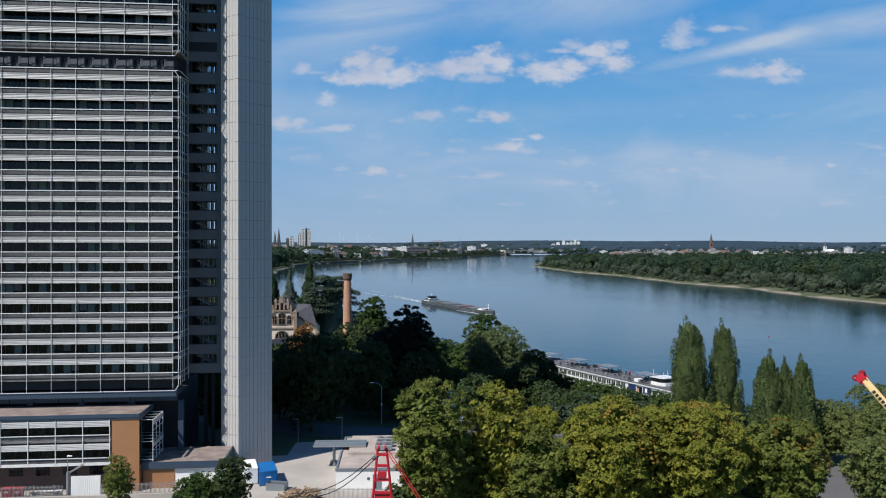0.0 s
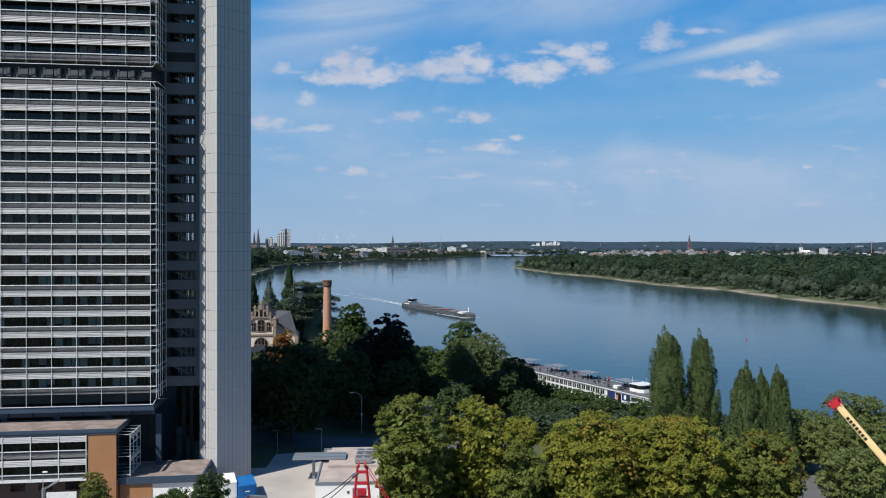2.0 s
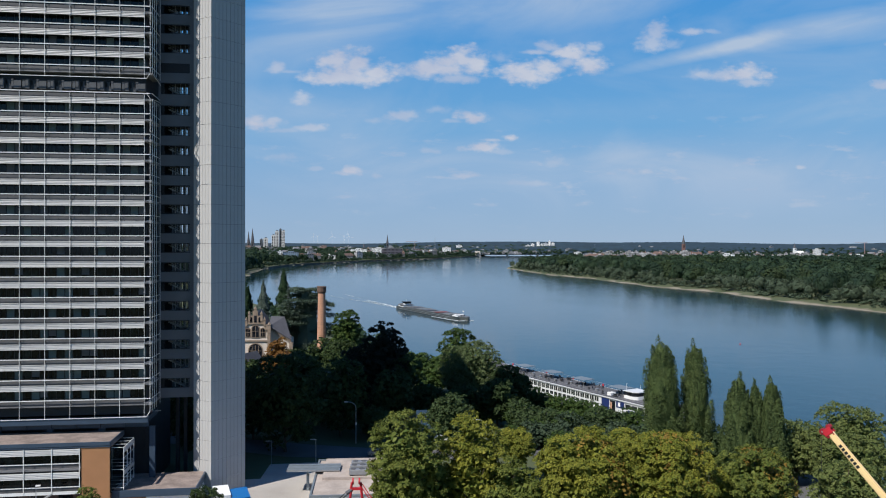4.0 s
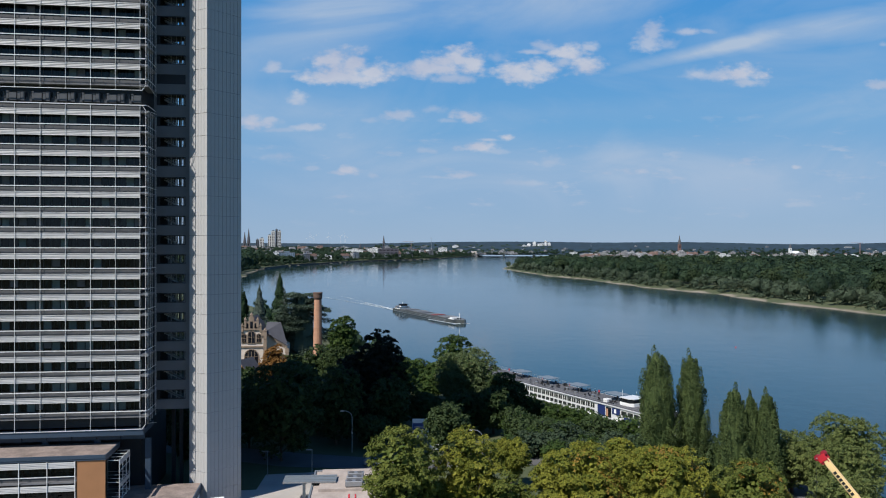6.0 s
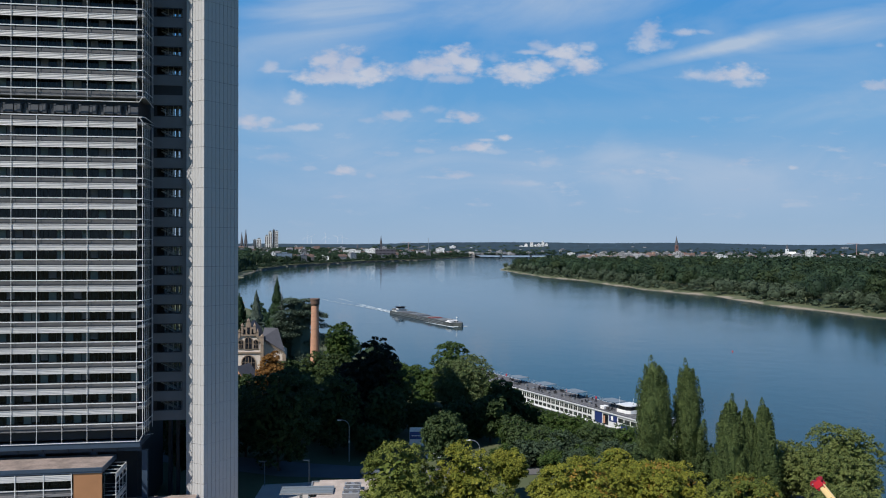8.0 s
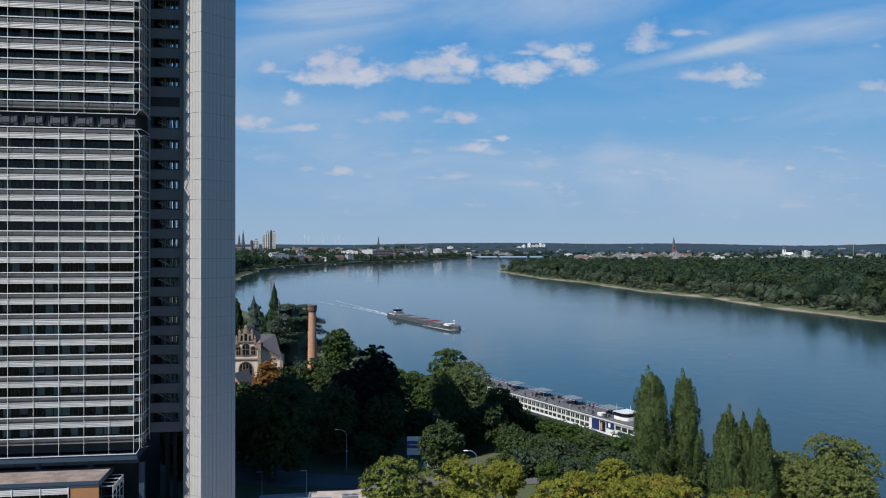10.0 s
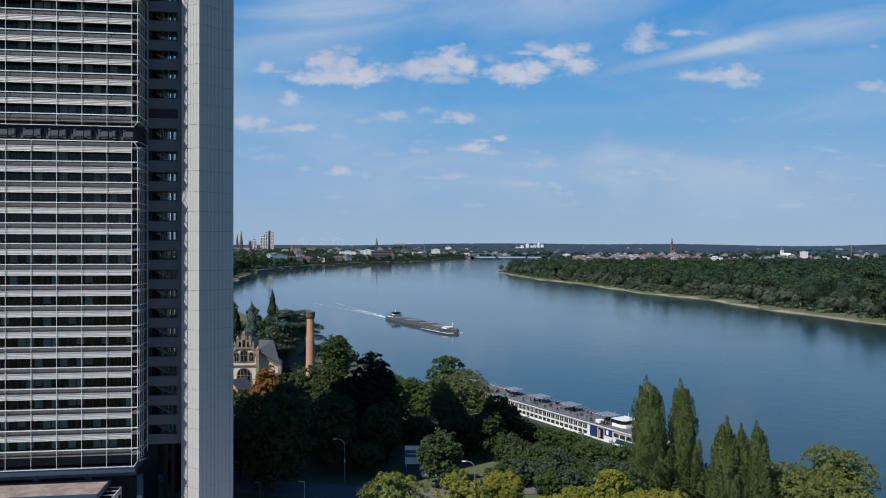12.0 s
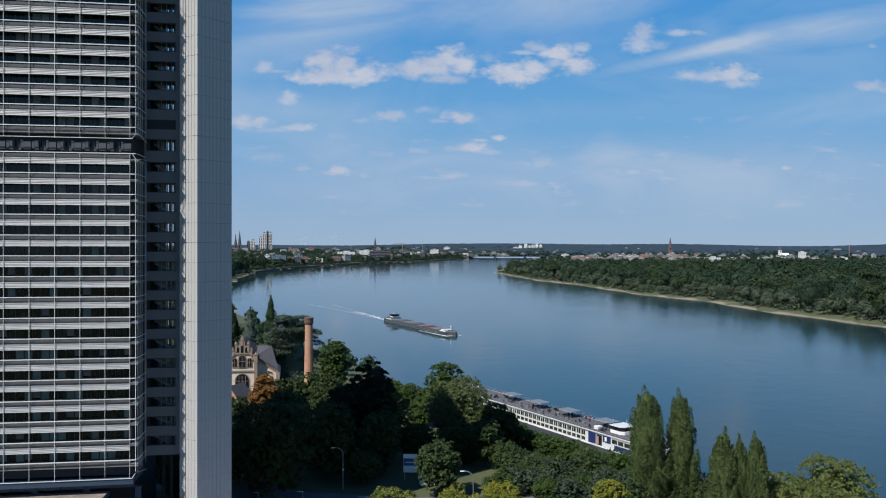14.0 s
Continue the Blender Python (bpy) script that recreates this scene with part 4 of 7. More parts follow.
def build_pier():
    """The pale angular shaft beside the galleries, clad in upright panels."""
    nose, east, back, west = loc(-36.5, 141.0), loc(-31.74, 146.67), loc(-34.0, 156.0), loc(-40.2, 143.2)
    wback = loc(-40.3, 156.0)
    inner = bmesh.new()
    shrink = 0.12
    cx = sum(p[0] for p in (nose, east, back, wback, west)) / 5
    cy = sum(p[1] for p in (nose, east, back, wback, west)) / 5
    prism(inner, [(cx + (x - cx) * 0.965, cy + (y - cy) * 0.975) for x, y in (nose, east, back, wback, west)], 0, 114.5)
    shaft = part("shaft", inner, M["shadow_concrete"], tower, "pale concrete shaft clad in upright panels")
    for (a, b), count in (((west, nose), 6), ((nose, east), 9), ((east, back), 8)):
        dx, dy = b[0] - a[0], b[1] - a[1]
        ln = math.hypot(dx, dy)
        w = ln / count
        ang = math.atan2(dy, dx)
        bm = bx(0.022, w - 0.022, 0.0, 0.1, 0.025, STOREY - 0.025)
        bmesh.ops.bevel(bm, geom=[e for e in bm.edges if abs(e.verts[0].co.z - e.verts[1].co.z) > 1 and e.verts[0].co.y < 0.05], offset=0.01, segments=1, affect="EDGES")
        me = mesh_of("panel", bm, M["concrete"])
        for k in range(count):
            for z, z_next in zip(JOINTS, JOINTS[1:]):
                ob = shared("panel", me, shaft, (a[0] + dx * k / count, a[1] + dy * k / count, z))
                ob.scale = (1, 1, (z_next - z) / STOREY)
                ob.rotation_euler = (0, 0, ang)
    # stair wall between galleries and shaft, with an opening on each landing
    x0, x1, y = loc(-46.9, 145)[0], loc(-40.25, 145)[0], loc(-43, 145)[1]
    wall = bmesh.new()
    o0, o1 = x0 + 0.4, x0 + 5.45
    # top and height of each opening; the one over the service storey is closed by a dark sheet
    holes = [(20.5 + 3.5 * k, 1.75) for k in range(12)] + [(62.7, 1.75), (66.2, 1.75), (69.95, 1.75), (74.05, 2.1), (77.6, 1.75)] + [(81.15 + 3.5 * k, 1.7) for k in range(9)]
    box(wall, x0, o0, y, y + 0.3, 17, 113)
    box(wall, o1, x1, y, y + 0.3, 17, 113)
    base = 17.0
    for z, tall in holes:
        box(wall, o0, o1, y, y + 0.3, base, z - tall)
        base = z
    box(wall, o0, o1, y, y + 0.3, base, 113)
    # wall drawn in the shade-darkened concrete
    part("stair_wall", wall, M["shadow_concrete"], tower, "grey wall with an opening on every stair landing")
    # the far side of the stairwell: a solid strip, then tall openings between thin bars
    back = y + 3.4
    rear = bmesh.new()
    box(rear, x0, o0 + 1.3, back, back + 0.2, 17, 113)
    box(rear, o1 - 0.15, x1, back, back + 0.2, 17, 113)
    part("stair_wall_lining", bx(x0 + 0.1, o0 + 1.28, back - 0.12, back - 0.01, 17, 113), M["dark"], tower)
    for q, w in ((1.5, 0.3), (2.0, 0.16), (2.35, 0.35), (2.95, 0.12), (3.25, 0.3), (3.75, 0.12), (4.05, 0.2), (4.4, 0.12)):
        box(rear, o0 + q, o0 + q + w, back, back + 0.16, 17, 113)
    for q in (1.85, 2.8, 3.62, 4.3):
        part("upright_bar", bx(o0 + q, o0 + q + 0.13, back - 0.2, back - 0.1, 17, 113), M["steel"], tower, "pale upright bar behind the stair")
    base = 17.0
    for z, tall in holes:
        box(rear, o0 + 1.3, o1, back - 0.02, back + 0.22, base, z - tall + 0.25)
        base = z - 0.1
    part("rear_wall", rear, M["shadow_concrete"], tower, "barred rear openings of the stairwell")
    frame_bar = bmesh.new()
    for z, tall in holes:
        box(frame_bar, o0, o1, y + 0.1, y + 0.24, z - 0.16, z)
        box(frame_bar, o0, o1, y + 0.1, y + 0.24, z - tall, z - tall + 0.14)
        box(frame_bar, o0, o0 + 0.55, y + 0.1, y + 0.24, z - tall + 0.14, z - 0.16)
        box(frame_bar, o1 - 0.12, o1, y + 0.1, y + 0.24, z - tall + 0.14, z - 0.16)
    part("opening_frame", frame_bar, M["black"], tower, "black steel frames in the stair openings")
    part("closed_sheet", bx(o0 + 0.55, o1 - 0.12, y + 0.12, y + 0.2, 77.6 - 1.61, 77.6 - 0.16), M["dark"], tower, "dark sheet closing one opening")
    flight = bmesh.new()
    for s in range(10):
        box(flight, o0 + 1.0 + s * 0.36, o0 + 1.38 + s * 0.36, 0.1, 1.2, 1.75 - s * 0.19, 1.93 - s * 0.19)
    for lift, r in ((0.45, 0.05), (0.95, 0.035)):
        rod(flight, (o0 + 1.0, 0.05, 1.9 + lift), (o0 + 4.7, 0.05, 0.05 + lift), r, seg=5)
    flight_me = mesh_of("stair_flight", flight, M["concrete"])
    land = mesh_of("landing", bx(o0 - 0.2, o1 + 0.2, 0, 2.9, -0.15, 0.0), M["shadow_concrete"])
    for z, tall in holes:
        shared("stair_flight", flight_me, tower, (0, y + 1.5, z - tall - 0.55))
        shared("landing", land, tower, (0, y + 0.35, z - tall - 0.85))


build_pier()

# ---- low annexes ----
def build_annex():
    ax, ay = -49.8, 129.5
    an = thing("office_annex", (ax, ay, 0), TURN, "low annex with glazed galleries and an orange brick end", "building")
    W = 45
    roof = bmesh.new()
    box(roof, -W, 0, 0.15, 8.6, 12.3, 12.72)
    part("roof", roof, M["roofing"], an, "flat roof covered in brown gravel")
    part("fascia", bx(-W - 0.1, 0.1, -0.12, 0.14, 12.22, 12.78), M["fascia"], an)
    part("lower_fascia", bx(-W - 0.1, 0.1, -0.04, 0.14, 11.92, 12.18), M["fascia"], an)
    part("side_fascia", bx(0.0, 0.14, 0.15, 8.6, 11.92, 12.78), M["fascia"], an)
    part("end_wall", bx(-4.4, 0, 0.1, 8.6, 0, 12.25), M["orange_brick"], an, "orange-brown brick end wall")
    part("body", bx(-W, -4.4, 1.5, 8.6, 4.5, 12.25), M["dark"], an)
    part("plinth", bx(-W, -4.4, 2.6, 8.6, 0, 4.5), material("dull_brown_brick", (0.12, 0.08, 0.068), 0.85, var=0.25, scale=0.6, fine=6, bump=0.15), an)
    for k in range(9):
        part("plinth_window", bx(-8.6 - 4.25 * k, -6.4 - 4.25 * k, 2.52, 2.62, 2.4, 4.1), M["window"], an)
    bay = 4.25
    lb = bmesh.new()
    for q in range(4):
        box(lb, 0.02, bay - 0.02, -0.03, 0.02, -0.1, 0.1, Matrix.Translation((0, 0.0, -0.1 - 0.25 * q)) @ Matrix.Rotation(radians(-20), 4, "X"))
    box(lb, 0.02, bay - 0.02, 0.1, 0.16, -0.98, 0.0)
    louver = mesh_of("louver_panel", lb, M["louver"])
    gl = mesh_of("pane", bx(0.05, bay - 0.05, 1.4, 1.45, 0, 1.5), M["glass"])
    par = mesh_of("parapet", bx(0.05, bay - 0.05, 1.0, 1.4, 0, 0.9), M["spandrel"])
    rail = mesh_of("handrail", bx(0, bay, -0.06, 0.04, -0.06, 0.06), M["steel"])
    fl = mesh_of("gallery_floor", bx(0, bay, 0.1, 1.4, -0.1, 0.1), M["shadow_concrete"])
    edge = mesh_of("edge_bar", bx(0, bay, -0.02, 0.12, -0.25, 0.2), M["steel"])
    post = mesh_of("post", bx(-0.05, 0.05, -0.1, 0.04, 4.6, 11.9), M["steel"])
    for k in range(10):
        x = -4.6 - bay * (k + 1)
        for top in (11.75, 8.0):
            shared("louver_panel", louver, an, (x, 0.05, top))
            shared("pane", gl, an, (x, 0, top - 2.5))
            shared("handrail", rail, an, (x, 0, top - 2.3))
            shared("parapet", par, an, (x, 0, top - 3.4))
            shared("gallery_floor", fl, an, (x, 0, top - 3.35))
        shared("edge_bar", edge, an, (x, 0, 4.75))
        shared("post", post, an, (x, 0, 0))
    shared("post", post, an, (-4.6, 0, 0))
    # gallery on the annex's short side
    cage = bmesh.new()
    for y in (1.2, 3.4, 5.6, 7.8):
        rod(cage, (1.9, y, 4.6), (1.9, y, 11.6), 0.06, seg=5)
        for z in (4.9, 7.9, 11.5):
            rod(cage, (0.1, y, z), (1.9, y, z), 0.05, seg=5)
    for z in (4.9, 6.4, 7.9, 9.7, 11.5):
        rod(cage, (1.9, 1.2, z), (1.9, 7.8, z), 0.055, seg=5)
    part("side_gallery", cage, M["steel"], an, "pale steel gallery frame")
    for z in (7.3, 11.0):
        part("side_louver", bx(1.92, 2.0, 1.2, 7.8, z - 0.35, z + 0.35), M["louver"], an)
    part("side_glazing", bx(0.02, 0.12, 0.4, 8.4, 4.3, 11.8), M["glass"], an)
    # the single-storey wing
    lw = thing("entrance_wing", (-50, 130.6, 0), TURN, "single-storey wing with a brown gravel roof", "building")
    part("roof", bx(0.2, 13.3, 0.2, 10.2, 4.0, 4.35), M["roofing"], lw)
    part("fascia", bx(0.1, 13.5, -0.05, 0.2, 3.3, 4.45), M["fascia"], lw)
    part("side_fascia", bx(13.3, 13.5, 0.2, 10.2, 3.3, 4.45), M["fascia"], lw)
    part("wall", bx(0.3, 5.4, 0.3, 10, 0, 3.3), M["orange_brick"], lw, "orange-brown brick wall")
    part("white_wall", bx(5.4, 13.2, 0.4, 10, 0, 3.3), M["white_paint"], lw)
    dbm = bmesh.new()
    box(dbm, 8.0, 9.2, 0.34, 0.4, 0.05, 2.3)
    part("door", dbm, M["grey_metal"], lw)


build_annex()


# ---- trees near the camera ----
CHESTNUTS = [(-1.5, 105, 23.0, 5.7, "chestnut_green", 81), (7.9, 108, 21.9, 4.7, "chestnut", 12), (18.6, 150, 10.4, 3.8, "chestnut", 13), (22.6, 105, 20.3, 7.2, "chestnut", 14),
             (33.5, 106, 20.0, 7.4, "chestnut", 15), (45.8, 106, 17.8, 6.0, "chestnut_green", 16), (12.6, 105, 16.4, 4.4, "chestnut_green", 18), (17.0, 107, 11.5, 4.4, "chestnut_green", 19), (3.0, 111, 13.5, 4.2, "chestnut_green", 17)]
for x, y, top, r, mat, seed in CHESTNUTS:
    tree_thing("chestnut_tree", x, y, top - 0.3, r, M[mat], seed, crown_from=max(2.6, top * 0.2), leaves=int(1250 * r * r), size=0.2, clump=1.0, label="broad chestnut tree with yellowing green leaves" if mat == "chestnut" else "broad chestnut tree with green browning leaves",
               group="chestnuts along the lane", trunk=0.35)
hrng = random.Random(31)
for k in range(13):
    x = -6 + 4.6 * k
    tree_thing("shrub", x, 116 + hrng.uniform(-2, 3), hrng.uniform(5.5, 8.5), hrng.uniform(3.0, 3.8), M["leaf_mid"], 300 + k, crown_from=0.3, leaves=2600, size=0.34, clump=0.9, label="dark green shrub under the chestnuts", category="shrub", group="shrubs under the chestnuts", trunk=0.12)
# browned leaves high on the sunny flank of two chestnuts
brng = np.random.default_rng(3)
for ob in [o for o in bpy.data.objects if o.name.startswith("chestnut_tree")]:
    r, top = [(q[3], q[2]) for q in CHESTNUTS if abs(q[0] - ob.location.x) < 0.1][0]
    if r < 5.8 or ob.location.x < 20:
        continue
    d = sphere_points(brng, 1500, -0.1)
    turn = Matrix.Rotation(-ob.rotation_euler.z, 3, "Z")
    want = np.array(turn @ Vector((0.45, -0.35, 0.85)))
    d = d[d @ want > 0.62]
    blot = np.sin(d[:, 0] * 9) + np.sin(d[:, 1] * 8 + 1) + np.sin(d[:, 2] * 10)
    d = d[blot > -0.2]
    spots = d * np.array([r * 0.92, r * 0.92, top * 0.4 * 0.93]) + np.array([0, 0, top * 0.6 - 0.2])
    part("browned_leaves", bmesh_of(quads("browned", leaf_cards(brng, spots, d, 0.34), M["ochre"])), M["ochre"], ob, "orange-brown withered leaves")
for x, y, top, r, seed in ((50.7, 161, 26.4, 5.1, 21), (58.0, 161.5, 25.7, 3.8, 23), (58.2, 143, 21.7, 3.4, 24), (62.3, 143, 20.4, 2.0, 25), (65.0, 142, 21.0, 2.7, 27)):
    tree_thing("poplar_tree", x, y, top, r, M["poplar"], seed, ground=-0.5, crown_from=2.0, leaves=34000, size=0.22, shape="column", label="slender dark green poplar by the river", group="poplars on the bank")
# name, x, y, top, radius, leaves' look, shape, seed, count, size, label
TREES = [
    ("broad_tree", 65.5, 118, 12.0, 5.5, "leaf_olive", "round", 75, 12000, 0.34, "feathery pale green tree beside the lane"),
    ("broad_tree", 82.2, 147, 14.8, 6.9, "leaf_olive", "round", 31, 22000, 0.3, "rounded green tree beside the river"),
    ("broad_tree", 76.0, 136, 12.0, 6.5, "leaf_olive", "round", 32, 22000, 0.32, "bushy green tree beside the lane"),
    ("broad_tree", 71.5, 147, 11.8, 6.2, "leaf_olive", "round", 33, 16000, 0.34, "low bushy green tree on the bank"),
    ("broad_tree", 12.2, 238, 20.0, 6.4, "leaf", "round", 34, 12000, 0.49, "dense green tree on the riverbank"),
    ("willow_tree", 15.2, 223, 17.4, 9.6, "willow", "round", 35, 36000, 0.36, "grey-green willow with hanging branches"),
    ("dark_tree", 24.0, 214, 12.5, 4.6, "leaf_dark", "round", 36, 7000, 0.58, "dark shaded tree beside the willow"),
    ("dark_tree", 27.0, 216, 10.0, 4.0, "leaf_dark", "round", 37, 5000, 0.58, "dark green tree near the moored ship"),
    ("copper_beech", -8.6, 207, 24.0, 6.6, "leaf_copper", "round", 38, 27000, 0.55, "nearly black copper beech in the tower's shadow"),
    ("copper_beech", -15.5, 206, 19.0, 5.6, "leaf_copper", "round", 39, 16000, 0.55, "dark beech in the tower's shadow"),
    ("tall_tree", -23.0, 258, 24.0, 5.0, "leaf", "round", 40, 12000, 0.49, "tall open-crowned green tree"),
    ("cedar_tree", -42.0, 296, 30.0, 12.6, "atlas_cedar", "tiers", 41, 52000, 0.52, "spreading cedar with flat layered boughs"),
    ("sequoia_tree", -50.5, 300, 37.0, 6.0, "conifer", "cone", 42, 12000, 0.56, "tall pointed dark conifer"),
    ("conifer_tree", -60.5, 312, 31.5, 5.2, "blue_conifer", "cone", 44, 10000, 0.56, "bluish pointed conifer behind the old hall"),
    ("conifer_tree", -66.5, 312, 30.5, 2.9, "conifer", "column", 45, 8000, 0.56, "narrow dark conifer behind the old hall"),
    ("cedar_tree", -59.0, 300, 22.0, 6.0, "blue_conifer", "tiers", 46, 5000, 0.78, "pale bluish cedar behind the hall"),
    ("brown_tree", -42.5, 240, 16.5, 4.7, "autumn", "round", 47, 14000, 0.42, "small tree with brown autumn leaves"),
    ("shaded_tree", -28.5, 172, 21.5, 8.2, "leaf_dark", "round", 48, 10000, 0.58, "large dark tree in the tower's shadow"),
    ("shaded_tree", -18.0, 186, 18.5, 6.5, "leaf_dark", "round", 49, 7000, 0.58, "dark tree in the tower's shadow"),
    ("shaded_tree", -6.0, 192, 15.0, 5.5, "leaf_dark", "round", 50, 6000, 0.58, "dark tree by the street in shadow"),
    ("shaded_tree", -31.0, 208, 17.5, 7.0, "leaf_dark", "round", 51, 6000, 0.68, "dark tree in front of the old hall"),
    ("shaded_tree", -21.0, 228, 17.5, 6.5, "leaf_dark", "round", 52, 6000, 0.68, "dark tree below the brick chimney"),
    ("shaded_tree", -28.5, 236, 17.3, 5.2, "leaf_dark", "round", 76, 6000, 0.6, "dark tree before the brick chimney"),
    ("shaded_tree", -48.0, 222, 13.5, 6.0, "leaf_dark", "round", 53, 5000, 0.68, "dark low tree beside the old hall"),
    ("broad_tree", -62.0, 250, 14.5, 5.5, "leaf", "round", 54, 10000, 0.49, "green tree beside the old hall"),
    ("round_tree", 7.6, 173, 12.4, 5.1, "leaf_mid", "round", 55, 7000, 0.5, "ball-shaped green tree on the lawn"),
    ("broad_tree", 0.5, 262, 9.6, 6.0, "leaf", "round", 56, 9000, 0.49, "green tree along the river path"),
    ("broad_tree", 8.0, 256, 9.2, 5.0, "leaf", "round", 57, 8000, 0.49, "green tree along the river path"),
    ("broad_tree", -7.0, 275, 9.4, 6.5, "leaf", "round", 58, 9000, 0.49, "green tree along the river path"),
    ("broad_tree", -44.0, 281, 9.0, 6.0, "leaf_mid", "round", 59, 6000, 0.55, "dark green tree behind the old hall"),
    ("dark_tree", 12.0, 200, 9.5, 4.6, "leaf_dark", "round", 60, 5000, 0.58, "dark bushy tree on the lawn's edge"),
    ("yellow_tree", 40.0, 152, 9.5, 3.6, "chestnut", "round", 61, 5000, 0.5, "small tree with yellowing leaves"),
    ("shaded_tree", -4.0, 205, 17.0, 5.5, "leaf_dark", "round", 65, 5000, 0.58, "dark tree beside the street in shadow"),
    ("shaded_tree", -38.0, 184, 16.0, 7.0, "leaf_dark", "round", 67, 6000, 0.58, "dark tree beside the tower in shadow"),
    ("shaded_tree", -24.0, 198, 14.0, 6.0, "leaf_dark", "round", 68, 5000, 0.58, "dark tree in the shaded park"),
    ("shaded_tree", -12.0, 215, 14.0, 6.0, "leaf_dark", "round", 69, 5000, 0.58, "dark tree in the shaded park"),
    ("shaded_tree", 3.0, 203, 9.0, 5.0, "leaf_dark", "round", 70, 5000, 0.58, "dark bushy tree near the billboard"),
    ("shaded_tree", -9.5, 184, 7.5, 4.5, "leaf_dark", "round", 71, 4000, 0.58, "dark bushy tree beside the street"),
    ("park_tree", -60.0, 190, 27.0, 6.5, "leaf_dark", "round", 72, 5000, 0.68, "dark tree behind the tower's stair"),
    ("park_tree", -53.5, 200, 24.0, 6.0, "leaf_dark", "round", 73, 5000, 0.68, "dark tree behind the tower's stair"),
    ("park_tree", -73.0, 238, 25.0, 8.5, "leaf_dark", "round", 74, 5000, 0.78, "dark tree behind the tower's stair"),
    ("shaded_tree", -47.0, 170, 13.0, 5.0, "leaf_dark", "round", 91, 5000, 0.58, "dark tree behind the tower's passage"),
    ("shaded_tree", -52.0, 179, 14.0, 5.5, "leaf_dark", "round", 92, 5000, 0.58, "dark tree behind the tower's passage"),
    ("dark_tree", 20.0, 197, 11.5, 5.2, "leaf_dark", "round", 93, 6000, 0.58, "dark bushy tree below the willow"),
    ("broad_tree", 6.0, 244, 8.5, 5.0, "leaf", "round", 94, 7000, 0.49, "green tree along the river path"),
    ("broad_tree", 3.2, 236, 6.0, 2.8, "leaf", "round", 95, 6000, 0.49, "green tree at the edge of the park"),
    ("site_tree", -47.6, 116, 9.8, 2.2, "chestnut_green", "round", 62, 4200, 0.26, "slim pale green tree by the fence"),
    ("site_tree", -36.4, 117, 6.6, 3.4, "leaf", "round", 63, 8000, 0.26, "bushy green tree by the fence"),
    ("site_tree", -31.2, 117, 9.3, 2.7, "leaf_dark", "round", 64, 8000, 0.26, "dark green tree beside the site"),
]
for name, x, y, top, r, mat, shape, seed, count, size, label in TREES:
    tree_thing(name, x, y, top, r, M[mat], seed, ground=-0.3 if y < 200 else -0.8, leaves=int(count * 1.15), size=size * (0.72 if shape == "round" else 0.95), clump=0.8 if name == "willow_tree" or mat == "leaf_olive" else 1.0 if name == "brown_tree" else 0.55 if name == "site_tree" else max(0.9, r * 0.15), shape=shape, label=label,
               crown_from=1.0 if shape in ("round", "willow") and name != "tall_tree" else None)
# bushes and young trees between the chestnuts and the moored ship
srng = random.Random(8)
for k in range(26):
    t = k / 25
    x, y = 16 + 46 * t + srng.uniform(-2.5, 2.5), 196 - 44 * t + srng.uniform(-9, 9)
    if x < 24 and y < 196:  # open lawn
        continue
    tree_thing("bush", x, y, srng.uniform(5.2, 8.6), srng.uniform(3.0, 4.6), M[srng.choice(["leaf", "leaf_mid", "leaf_mid", "cedar"])], 100 + k, ground=-0.8, crown_from=0.2,
               leaves=2700, size=0.31, clump=0.8, label="rounded green bush on the sloping bank", category="bush", group="bushes along the bank", trunk=0.12)
for k in range(12):
    t = k / 11
    x, y = 24 + 30 * t, 232 - 50 * t + srng.uniform(-2, 2)
    tree_thing("bush", x, y, srng.uniform(4.4, 6.4), srng.uniform(3.0, 4.2), M[srng.choice(["leaf", "poplar", "leaf"])], 140 + k, ground=-2.0, crown_from=0.2,
               leaves=2700, size=0.3, clump=0.8, label="rounded green bush beside the river path", category="bush", group="bushes along the bank", trunk=0.12)


for x, y, top, r in ((20.5, 172, 5.2, 3.4), (25.5, 174, 5.8, 3.8), (30.5, 168, 5.0, 3.4), (35.5, 166, 5.6, 3.8), (28.0, 180, 5.5, 3.6)):
    tree_thing("bush", x, y, top, r, M[srng.choice(["leaf_mid", "leaf", "cedar"])], 200 + int(x), ground=-0.5, crown_from=0.2, leaves=2700, size=0.31, clump=0.8, label="rounded green bush beside the lane", category="bush", group="bushes along the bank", trunk=0.12)


for x, y, top, r in ((-23, 292, 4.6, 4.6), (-15, 286, 4.2, 4.4), (-29, 302, 4.8, 5.0), (-36, 312, 5.0, 5.0), (-20, 276, 6.5, 4.8), (-27, 282, 6.5, 4.8)):
    tree_thing("bush", x, y, top, r, M["leaf_mid"], 260 - int(x), ground=-2.0, crown_from=0.2, leaves=2600, size=0.5, clump=1.1, label="rounded dark green bush on the riverbank", category="bush", group="bushes along the bank", trunk=0.12)


